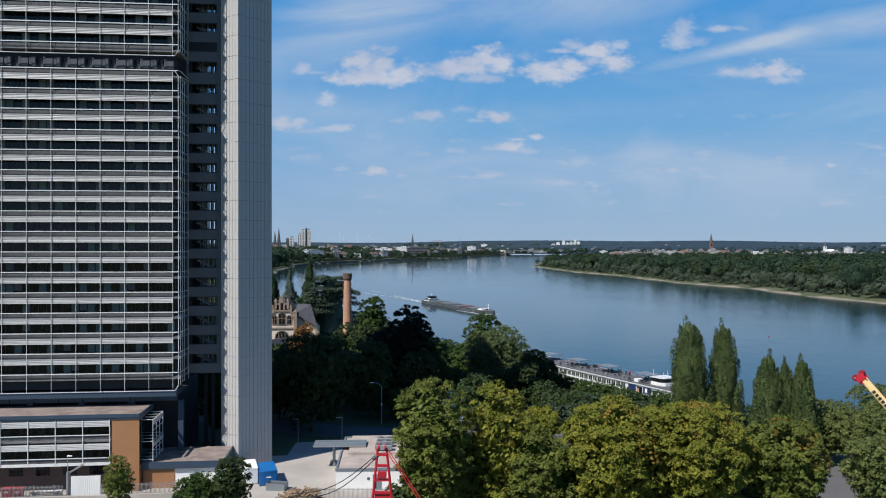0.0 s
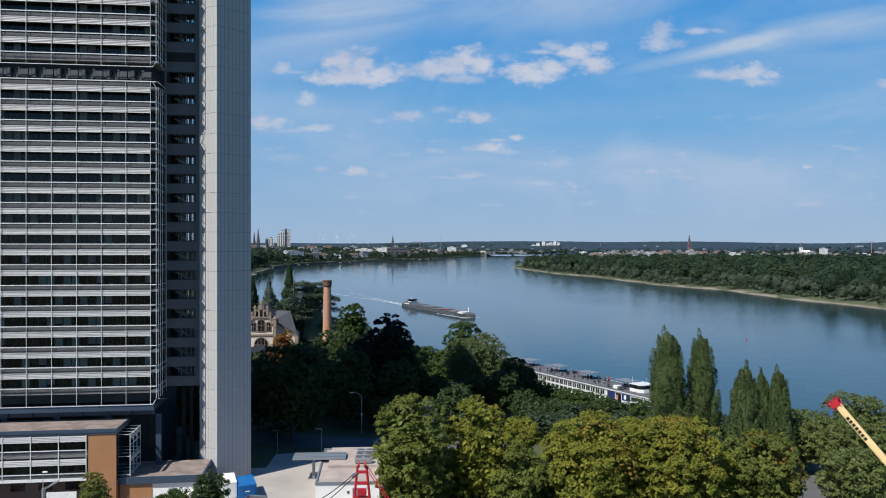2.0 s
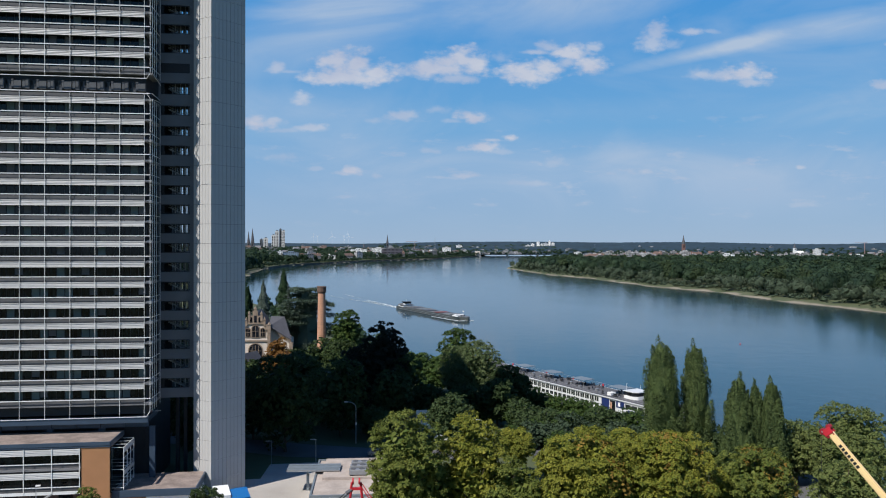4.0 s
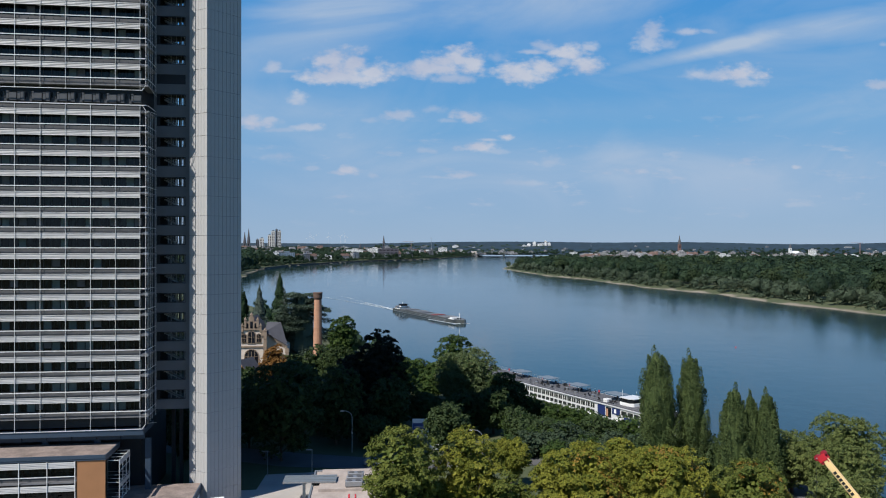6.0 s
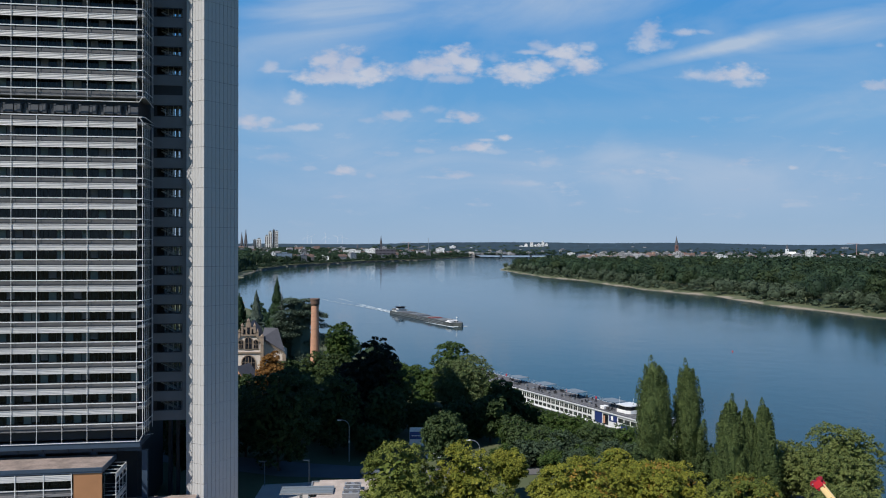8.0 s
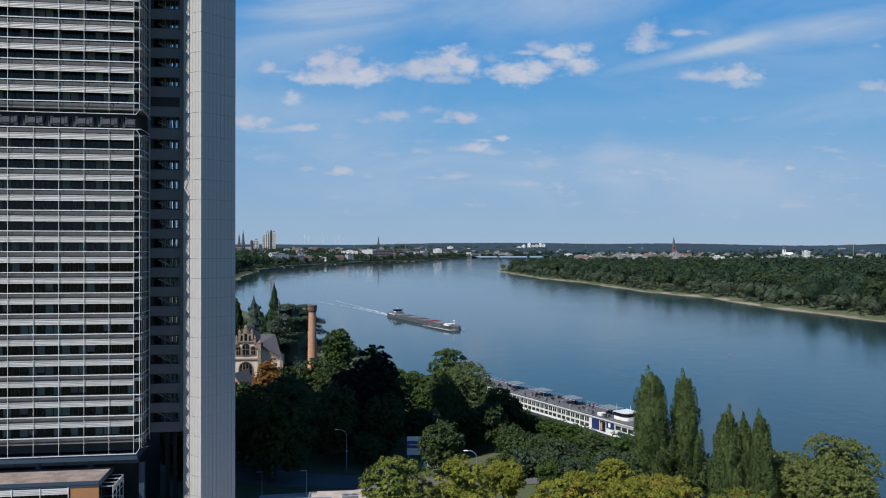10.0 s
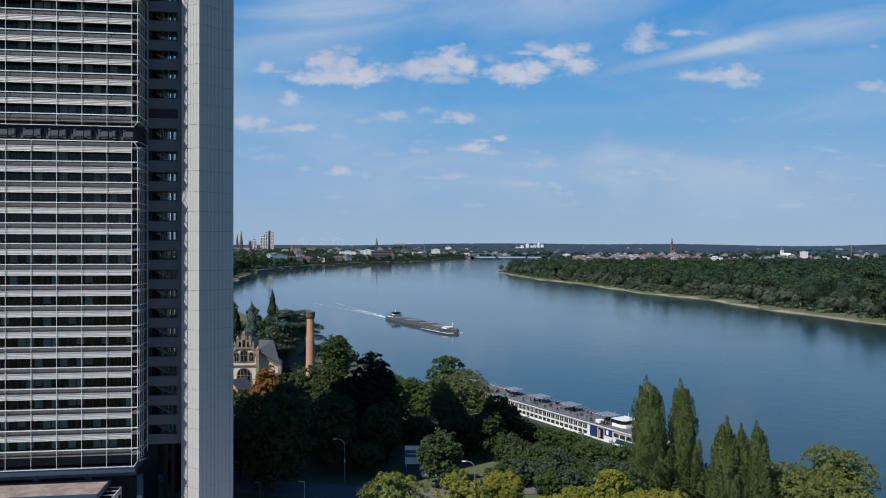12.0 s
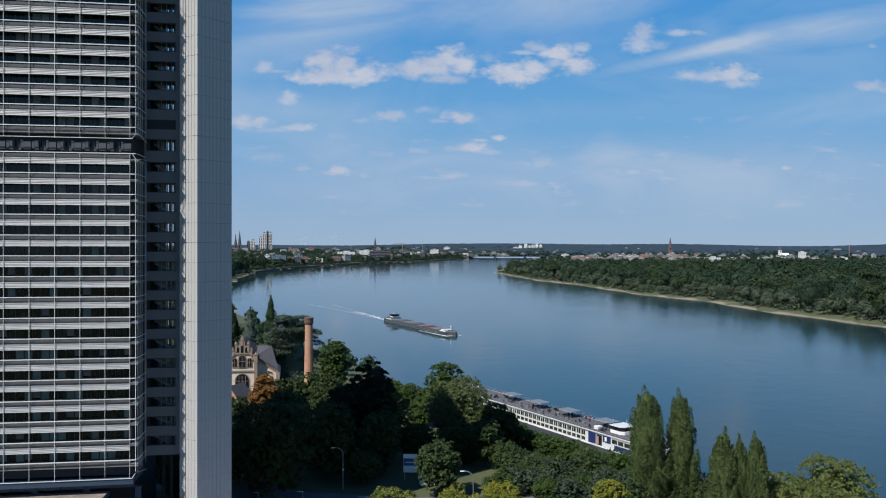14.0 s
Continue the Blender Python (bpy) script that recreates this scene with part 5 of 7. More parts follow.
# ---- old waterworks hall, chimney, flagpole ----
def arch(bm, x0, x1, y0, y1, z0, z1, seg=10):
    """An upright slab with a round head."""
    r, cx = (x1 - x0) / 2, (x0 + x1) / 2
    ring = [(x0, z0), (x1, z0)] + [(cx + r * math.cos(math.pi * k / seg), z1 - r + r * math.sin(math.pi * k / seg)) for k in range(seg + 1)]
    a = [bm.verts.new((x, y0, z)) for x, z in ring]
    b = [bm.verts.new((x, y1, z)) for x, z in ring]
    bm.faces.new(a)
    bm.faces.new(b[::-1])
    for i in range(len(ring)):
        j = (i + 1) % len(ring)
        bm.faces.new((a[j], a[i], b[i], b[j]))


def build_hall():
    h = thing("waterworks_hall", (-56.2, 276, -1), 4, "old cream-plastered hall with a stepped sandstone gable", "building")
    body = bmesh.new()
    prof = [(-4.6, 0), (4.6, 0), (4.6, 17), (0, 22.5), (-4.6, 17)]
    a = [body.verts.new((x, 0, z)) for x, z in prof]
    b = [body.verts.new((x, 15, z)) for x, z in prof]
    body.faces.new(a)
    body.faces.new(b[::-1])
    for i in range(5):
        j = (i + 1) % 5
        body.faces.new((a[j], a[i], b[i], b[j]))
    part("wall", body, M["rock"], h, "cream plaster wall")
    roof = bmesh.new()
    for s in (-1, 1):
        m = Matrix.Translation((0, 0, 22.7)) @ Matrix.Rotation(s * math.atan2(5.5, 4.6), 4, "Y")
        box(roof, 0 if s > 0 else -7.6, 7.6 if s > 0 else 0, 0.5, 15.3, -0.1, 0.15, m)
    part("roof", roof, M["slate"], h, "steep dark slate roof")
    for x0, x1, z0, z1 in ((-4.4, -3.3, 16.6, 18.6), (3.3, 4.4, 16.6, 18.6), (-3.4, 3.4, 18.65, 19.6), (-2.3, 2.3, 19.6, 21.6), (-0.9, 0.9, 21.6, 23.2)):
        part("gable_step", bx(x0, x1, -0.42, 0.35, z0, z1), M["sandstone"], h, "weathered sandstone gable step")
    for x in (-1.5, 0.0, 1.5):
        niche = bmesh.new()
        arch(niche, x - 0.45, x + 0.45, -0.5, -0.42, 19.3, 21.1 + (0.9 if x == 0 else 0.0))
        part("niche", niche, M["window"], h)
    for x, w, z0, z in ((-4.7, 1.0, 15.5, 18.6), (-3.1, 0.7, 18.0, 20.3), (-2.1, 0.75, 19.6, 22.4), (0, 0.95, 21.6, 24.0), (2.1, 0.75, 19.6, 22.4), (3.1, 0.7, 18.0, 20.3), (4.7, 1.0, 15.5, 18.6)):
        pin = bmesh.new()
        box(pin, x - w / 2, x + w / 2, -0.55, 0.4, z0, z)
        box(pin, x - w * 0.62, x + w * 0.62, -0.65, 0.5, z - 0.3, z - 0.05)
        rod(pin, (x, -0.08, z), (x, -0.08, z + 0.8), w * 0.6, 0.08, 4)
        part("pinnacle", pin, M["sandstone"], h, "weathered sandstone pinnacle")
    for x in (-4.6, 4.6):
        part("corner_buttress", bx(x - 0.55, x + 0.55, -0.45, 0.6, 0, 16.4), M["sandstone"], h)
    for x, w, z0, z1 in ((0, 2.2, 14.2, 18.2), (-2.5, 1.3, 14.4, 17.2), (2.5, 1.3, 14.4, 17.2), (0, 4.4, 7.0, 11.8)):
        fr, gl = bmesh.new(), bmesh.new()
        arch(fr, x - w / 2 - 0.3, x + w / 2 + 0.3, -0.22, -0.01, z0 - 0.3, z1 + 0.3)
        arch(gl, x - w / 2, x + w / 2, -0.3, -0.2, z0, z1)
        f = part("window", fr, M["sandstone"], h)
        part("pane", gl, M["window"], f)
        bars = bmesh.new()
        n = 1 if w < 3 else 3
        for q in range(1, n + 1):
            xx = x - w / 2 + w * q / (n + 1)
            box(bars, xx - 0.06, xx + 0.06, -0.34, -0.3, z0, z1 - w * 0.12)
        box(bars, x - w / 2, x + w / 2, -0.34, -0.3, (z0 + z1) / 2 - 0.06, (z0 + z1) / 2 + 0.06)
        part("glazing_bar", bars, M["sandstone"], f)
    part("cornice", bx(-5.0, 5.0, -0.35, 0.0, 12.6, 13.1), M["sandstone"], h)
    # side wing: its front wall falls away from the gable under a raking frieze
    wing, wl, wr_ = bmesh.new(), (4.9, 17.2), (12.0, 12.6)
    prof = [(4.6, 0), (12.0, 0), wr_, (4.6, 17.3)]
    a = [wing.verts.new((x, 2.0, z)) for x, z in prof]
    b = [wing.verts.new((x, 12.5, z)) for x, z in prof]
    wing.faces.new(a)
    wing.faces.new(b[::-1])
    for i in range(4):
        j = (i + 1) % 4
        wing.faces.new((a[j], a[i], b[i], b[j]))
    part("wing_wall", wing, M["rock"], h, "cream plaster side wing")
    wr = bmesh.new()
    lo = [(4.4, 1.5, 17.5), (12.2, 1.5, 12.65), (9.2, 8.0, 20.2), (4.4, 8.0, 20.4)]
    va = [wr.verts.new(p) for p in lo] + [wr.verts.new((x, y, z + 0.3)) for x, y, z in lo]
    for f in ((3, 2, 1, 0), (4, 5, 6, 7), (0, 1, 5, 4), (1, 2, 6, 5), (2, 3, 7, 6), (3, 0, 4, 7)):
        wr.faces.new([va[q] for q in f])
    part("wing_roof", wr, M["slate"], h, "dark slate roof")
    slope = math.atan2(wl[1] - wr_[1], wr_[0] - wl[0])
    frieze = bx(0, 8.6, -0.25, 0.0, -0.35, 0.0, m=Matrix.Translation((4.9, 1.98, 17.15)) @ Matrix.Rotation(slope, 4, "Y"))
    part("raking_cornice", frieze, M["sandstone"], h)
    bracket = mesh_of("eaves_bracket", bx(-0.14, 0.14, -0.2, 0.0, -0.75, -0.1), M["sandstone"])
    for k in range(11):
        t = (k + 0.5) / 11
        shared("eaves_bracket", bracket, h, (4.9 + 7.0 * t, 1.98, 16.9 - 4.6 * t))
    part("wing_buttress", bx(11.4, 12.6, 1.3, 2.6, 0, 12.0), M["sandstone"], h)
    for x in (6.2, 8.6):
        w = bmesh.new()
        arch(w, x, x + 1.3, 1.9, 2.02, 7.0, 10.2)
        part("wing_window", w, M["window"], h)
    low = thing("gabled_outbuilding", (-56.5, 258, -1), -20, "small orange brick outbuilding with a slate roof", "building")
    lb = bmesh.new()
    prof = [(-3.2, 0), (3.2, 0), (3.2, 6.5), (0, 10.5), (-3.2, 6.5)]
    a = [lb.verts.new((x, 0, z)) for x, z in prof]
    b = [lb.verts.new((x, 8, z)) for x, z in prof]
    lb.faces.new(a)
    lb.faces.new(b[::-1])
    for i in range(5):
        j = (i + 1) % 5
        lb.faces.new((a[j], a[i], b[i], b[j]))
    part("wall", lb, M["brick"], low)
    lr = bmesh.new()
    for s in (-1, 1):
        m = Matrix.Translation((0, 0, 10.7)) @ Matrix.Rotation(s * math.atan2(4.0, 3.2), 4, "Y")
        box(lr, 0 if s > 0 else -5.6, 5.6 if s > 0 else 0, -0.3, 8.3, -0.1, 0.12, m)
    part("roof", lr, M["slate"], low)


build_hall()


def build_chimney():
    c = thing("brick_chimney", (-31.9, 264, -1), 0, "tall tapering red brick chimney with a dark crown", "chimney")
    # courses in rings that step in as they rise
    n, z0, z1 = 30, 4.0, 30.0
    part("base", rod(bmesh.new(), (0, 0, 0), (0, 0, z0), 2.0, 1.9, 16), M["brick"], c)
    for k in range(n):
        za, zb = z0 + (z1 - z0) * k / n, z0 + (z1 - z0) * (k + 1) / n
        ra, rb = 1.75 - 0.55 * k / n, 1.75 - 0.55 * (k + 1) / n
        part("brick_course", rod(bmesh.new(), (0, 0, za + 0.03), (0, 0, zb - 0.02), ra, rb, 16), M["brick"], c)
    part("mortar_core", rod(bmesh.new(), (0, 0, 1), (0, 0, 30), 1.6, 1.08, 16), M["sandstone"], c)
    crown = bmesh.new()
    rod(crown, (0, 0, 30.0), (0, 0, 30.6), 1.25, 1.5, 16)
    rod(crown, (0, 0, 30.6), (0, 0, 32.0), 1.5, 1.5, 16)
    rod(crown, (0, 0, 32.0), (0, 0, 32.35), 1.62, 1.55, 16)
    part("crown", crown, material("sooty_brick", (0.12, 0.075, 0.055), 0.9, var=0.3), c, "sooty corbelled crown")
    f = thing("flagpole", (-47.6, 292, -1), 0, "thin pale flagpole beside the old hall", "flagpole")
    part("pole", rod(bmesh.new(), (0, 0, 0), (0, 0, 34.5), 0.11, 0.06, 8), M["galvanised"], f)
    part("finial", rod(bmesh.new(), (0, 0, 34.5), (0, 0, 34.8), 0.14, 0.1, 8), M["galvanised"], f)


build_chimney()


# ---- street furniture ----
def street_lamp(x, y, ground, height, turn, label, arm=2.2):
    ob = thing("street_lamp", (x, y, ground), turn, label, "street lamp", "street lamps")
    bm = bmesh.new()
    rod(bm, (0, 0, 0), (0, 0, height * 0.85), 0.13, 0.09, 8)
    prev = (0, 0, height * 0.85)
    for k in range(1, 6):
        a = k / 5 * math.pi / 2
        nxt = (arm * (1 - math.cos(a)) * 0.8, 0, height * 0.85 + height * 0.15 * math.sin(a))
        rod(bm, prev, nxt, 0.085, 0.075, 6)
        prev = nxt
    part("pole", bm, M["galvanised"], ob)
    hb = bmesh.new()
    box(hb, prev[0], prev[0] + 0.9, -0.16, 0.16, height - 0.1, height + 0.06)
    bmesh.ops.bevel(hb, geom=hb.edges[:], offset=0.04, segments=2, affect="EDGES")
    part("lantern", hb, M["white_paint"], ob)
    part("band", rod(bmesh.new(), (0, 0, height * 0.45), (0, 0, height * 0.45 + 0.5), 0.16, 0.16, 8), M["white_paint"], ob)


street_lamp(-13.9, 179, 0, 9.4, 180, "tall galvanised street lamp in shadow")
street_lamp(13.7, 157, 0, 10.0, 180, "tall galvanised street lamp between the trees")
for x, y, h in ((-20.2, 158, 6.0), (-29.5, 161, 5.0)):
    ob = thing("site_lamp", (x, y, 0), 0, "plain post lamp in the shaded yard", "lamp", "post lamps in the yard")
    part("pole", rod(bmesh.new(), (0, 0, 0), (0, 0, h), 0.07, 0.05, 8), M["grey_metal"], ob)
    part("lantern", bx(-1.2, 0.1, -0.15, 0.15, h - 0.02, h + 0.1), M["grey_metal"], ob)


def build_sign():
    s = thing("billboard", (1.6, 185, 0), -4, "white billboard with a blue band on posts", "billboard")
    part("panel", bx(-1.9, 1.9, -0.06, 0.06, 1.9, 6.2), M["white_paint"], s)
    part("band", bx(-1.85, 1.85, -0.1, -0.062, 3.5, 5.2), material("printed_blue", (0.03, 0.075, 0.24), 0.4, var=0.1), s, "blue printed field")
    part("text_bar", bx(-1.4, 1.0, -0.105, -0.1, 4.2, 4.4), M["white_paint"], s)
    for x in (-1.6, 1.6):
        part("post", bx(x - 0.08, x + 0.08, 0.06, 0.2, 0, 6.0), M["galvanised"], s)


build_sign()


def build_car(x, y, turn, mat, label):
    c = thing("car", (x, y, 0.05), turn, label, "car", "parked cars")
    bm = bmesh.new()
    prof = [(-2.1, 0.3), (2.1, 0.3), (2.15, 0.75), (1.2, 0.95), (0.6, 1.42), (-1.2, 1.45), (-2.0, 1.0), (-2.15, 0.7)]
    a = [bm.verts.new((px, -0.85, pz)) for px, pz in prof]
    b = [bm.verts.new((px, 0.85, pz)) for px, pz in prof]
    bm.faces.new(a)
    bm.faces.new(b[::-1])
    for i in range(len(prof)):
        j = (i + 1) % len(prof)
        bm.faces.new((a[j], a[i], b[i], b[j]))
    bmesh.ops.bevel(bm, geom=bm.edges[:], offset=0.07, segments=2, affect="EDGES")
    part("body", bm, mat, c)
    for s in (-1, 1):
        part("side_window", bx(-1.3, 0.75, s * 0.862 - 0.01, s * 0.862 + 0.01, 0.98, 1.34), M["window"], c)
    part("windscreen", bx(-0.36, 0.36, -0.7, 0.7, 0, 0.02, m=Matrix.Translation((0.92, 0, 1.2)) @ Matrix.Rotation(radians(38), 4, "Y")), M["window"], c)
    for px in (-1.35, 1.35):
        for s in (-1, 1):
            w = part("wheel", rod(bmesh.new(), (px, s * 0.68, 0.32), (px, s * 0.9, 0.32), 0.32, 0.32, 14), M["black"], c)
            part("rim", rod(bmesh.new(), (px, s * 0.88, 0.32), (px, s * 0.91, 0.32), 0.2, 0.2, 12), M["galvanised"], w)


build_car(5.6, 180.5, 15, M["white_paint"], "white parked car beside the lawn")
build_car(-8.5, 168.5, 8, M["grey_metal"], "grey parked car in the shaded street")


# ---- building site ----
def corrugated_box(ob, L, W, H, wall, top, name="shell"):
    bm = bmesh.new()
    box(bm, -L / 2, L / 2, -W / 2, W / 2, 0.12, H - 0.1)
    part(name, bm, wall, ob)
    rib = mesh_of("rib", bx(-0.06, 0.06, -0.03, 0.03, 0.15, H - 0.15), wall)
    for k in range(int(L / 0.4)):
        x = -L / 2 + 0.25 + 0.4 * k
        shared("rib", rib, ob, (x, -W / 2 - 0.02, 0))
    for k in range(int(W / 0.4)):
        o = shared("rib", rib, ob, (L / 2 + 0.02, -W / 2 + 0.25 + 0.4 * k, 0))
        o.rotation_euler = (0, 0, math.pi / 2)
    part("roof_sheet", bx(-L / 2 - 0.05, L / 2 + 0.05, -W / 2 - 0.05, W / 2 + 0.05, H - 0.1, H), top, ob)
    for x in (-L / 2 + 0.1, L / 2 - 0.1):
        part("corner_post", bx(x - 0.09, x + 0.09, -W / 2 - 0.06, -W / 2 + 0.08, 0, H), wall, ob)


c1 = thing("container", (-33.4, 136, 0.05), -72, "white site container with a flat roof", "container")
corrugated_box(c1, 6.0, 2.5, 2.7, M["white_paint"], M["white_paint"])
c2 = thing("container", (-30.2, 135.5, 0.05), -72, "blue open-topped container under a tarpaulin", "container")
corrugated_box(c2, 6.0, 2.9, 2.3, M["blue_paint"], M["blue_paint"])
tp = bmesh.new()
prism(tp, [(-3.0, -1.45), (3.0, -1.45), (3.0, 1.45), (-3.0, 1.45)], 2.3, 2.36)
for v in tp.verts:
    v.co.z += 0.12 if v.co.y > 0 else 0.0
part("tarpaulin", tp, M["blue_paint"], c2)
part("label_bar", bx(2.99, 3.06, -0.4, 0.4, 1.3, 1.5), M["white_paint"], c2)
gr = thing("skip", (-27.4, 130.5, 0.02), -10, "low grey steel skip beside the containers", "skip")
sk = bmesh.new()
for a in ((-1.6, 1.6, -0.9, -0.82, 0, 1.2), (-1.6, 1.6, 0.82, 0.9, 0, 1.2), (-1.6, -1.52, -0.82, 0.82, 0, 1.2), (1.52, 1.6, -0.82, 0.82, 0, 1.2), (-1.52, 1.52, -0.82, 0.82, 0, 0.1)):
    box(sk, *a)
part("shell", sk, M["grey_metal"], gr)
part("load", bx(-1.5, 1.5, -0.8, 0.8, 0.1, 0.95), M["slate"], gr)


def build_site_hall():
    h = thing("site_hall", (-17.6, 130.0, 0), 3, "white flat-roofed site hall with pale gravel roof", "building")
    part("wall", bx(0, 12.5, 0, 22, 0, 3.3), M["white_paint"], h)
    part("roof", bx(0.2, 12.3, 0.2, 21.8, 3.3, 3.42), M["gravel"], h, "pale gravel roof")
    for a in ((-0.12, 12.62, -0.12, 0.2), (-0.12, 12.62, 21.8, 22.1), (-0.12, 0.2, 0.2, 21.8), (12.3, 12.62, 0.2, 21.8)):
        part("parapet", bx(*a, 3.25, 3.62), M["grey_metal"], h)
    part("roof_step", bx(1.4, 12.2, 9.0, 21.5, 3.43, 3.9), M["gravel"], h)
    d = part("door", bx(6.0, 7.4, -0.1, 0.02, 0.1, 2.6), M["grey_metal"], h)
    part("door_pane", bx(6.15, 6.6, -0.13, -0.1, 0.3, 2.4), M["window"], d)
    part("window", bx(10.4, 11.4, -0.08, 0.02, 1.0, 2.4), M["window"], h)
    part("notice", bx(5.1, 5.5, -0.07, 0.0, 1.7, 2.1), M["spandrel"], h)
    for k in range(3):
        u = thing("air_conditioner", (-10.6, 140.6 + 2.6 * k, 3.92), 3, "white box-shaped air conditioning unit on the roof", "air conditioner", "units on the roof")
        ub = bx(-1.5, 1.5, -0.7, 0.7, 0.15, 1.05)
        bmesh.ops.bevel(ub, geom=ub.edges[:], offset=0.06, segments=1, affect="EDGES")
        part("casing", ub, M["galvanised"], u)
        for x in (-0.75, 0.75):
            part("fan_grille", rod(bmesh.new(), (x, 0, 1.05), (x, 0, 1.12), 0.5, 0.5, 14), M["spandrel"], u)
        for x in (-1.2, 1.2):
            part("foot", bx(x - 0.1, x + 0.1, -0.6, 0.6, 0, 0.15), M["spandrel"], u)


build_site_hall()
cn = thing("canopy", (-18.6, 144.5, 0), 2, "long grey sheet-metal canopy on a steel post", "canopy")
cb = bmesh.new()
for k in range(4):
    box(cb, -4.9, 4.6, -1.9 + 0.95 * k, -0.99 + 0.95 * k, 4.1 + 0.1 * (k % 2), 4.27 + 0.1 * (k % 2))
part("roof_sheet", cb, M["grey_metal"], cn)
part("post", bx(-1.55, -1.05, -0.2, 0.2, 0, 4.1), M["grey_metal"], cn)
part("gutter", bx(-4.9, 4.6, -2.05, -1.92, 4.0, 4.25), M["galvanised"], cn)


def build_logs():
    rng = random.Random(3)
    p = thing("timber_pile", (-22.0, 121.5, 0), 10, "untidy pile of splintered timber", "timber pile", kind="stuff")
    bm = bmesh.new()
    for k in range(260):
        t = rng.random()
        m = pose(rng.uniform(-4.2, 4.2) * (1 - 0.55 * t), rng.uniform(-3, 3) * (1 - 0.5 * t), 0.2 + 2.3 * t, rng.uniform(-25, 25), rng.uniform(-25, 25), rng.uniform(0, 180))
        ln = rng.uniform(0.5, 1.5)
        box(bm, -ln, ln, -rng.uniform(0.05, 0.16), 0.1, -0.07, 0.07, m)
    part("plank_heap", bm, M["timber"], p)


build_logs()


def build_rig():
    r = thing("piling_rig", (-7.7, 100, 0), 0, "red steel piling rig mast with stay cables", "construction rig")
    mast = bmesh.new()
    for s in (-1, 1):
        rod(mast, (s * 1.9, 0, 1.2), (s * 0.55, 0, 14.6), 0.22, 0.17, 6)
    part("mast_leg", mast, M["red_paint"], r)
    for z in (4.0, 6.6, 9.0, 10.6, 12.4, 13.8):
        w = 1.9 - 1.35 * (z - 1.2) / 13.4
        part("cross_beam", bx(-w, w, -0.16, 0.16, z - 0.16, z + 0.16), M["red_paint"], r)
    part("winch", bx(-0.55, 0.55, -0.3, 0.3, 10.9, 11.7), M["red_paint"], r)
    part("panel", bx(-0.95, 0.95, 0.02, 0.14, 6.9, 8.9), M["red_paint"], r)
    for x in (-0.4, 0.4):
        part("sheave", rod(bmesh.new(), (x - 0.09, 0, 14.75), (x + 0.09, 0, 14.75), 0.42, 0.42, 14), M["red_paint"], r)
    for x in (0.0, 0.35):
        part("stay", rod(bmesh.new(), (x + 0.4, 0, 14.4), (x + 6.6, -2.5, 6.0), 0.055, seg=5), M["red_paint"], r)
    for q, x in enumerate((-0.5, -0.2)):
        prev = Vector((x - 0.2, 0, 13.8))
        bm = bmesh.new()
        end = Vector((-12.5, 8, 6.4 - 0.4 * q))
        for k in range(1, 11):
            t = k / 10
            nxt = Vector((x - 0.2, 0, 13.8)).lerp(end, t) - Vector((0, 0, (1.4 + q * 0.5) * math.sin(math.pi * t)))
            rod(bm, prev, nxt, 0.06, seg=5, caps=False)
            prev = nxt
        part("hose", bm, M["black"], r, "drooping black hose")
    part("coupling", rod(bmesh.new(), (-1.2, 0.1, 13.2), (-0.5, 0, 13.7), 0.28, 0.22, 8), M["slate"], r)
    base = bx(-2.2, 2.2, -2.6, 2.2, 0.7, 2.2)
    bmesh.ops.bevel(base, geom=base.edges[:], offset=0.12, segments=2, affect="EDGES")
    part("carriage", base, M["red_paint"], r)
    for s in (-1, 1):
        t = bx(s * 1.9 - 0.4, s * 1.9 + 0.4, -3.0, 2.6, 0, 0.9)
        bmesh.ops.bevel(t, geom=t.edges[:], offset=0.3, segments=3, affect="EDGES")
        part("crawler_track", t, M["black"], r)
    y = thing("yellow_pallet_box", (-5.6, 121, 0), 5, "yellow timber crate on the site", "crate")
    for k in range(7):
        part("slat", bx(-1.7 + 0.5 * k, -1.3 + 0.5 * k, -0.9, -0.82, 0.1, 1.6), M["cream_paint"], y)
    part("crate_body", bx(-1.75, 1.75, -0.8, 0.8, 0.05, 1.5), M["cream_paint"], y)


build_rig()


DARK_RED = material("dark_red_paint", (0.26, 0.012, 0.022), 0.45, var=0.3, scale=2, bump=0.03)


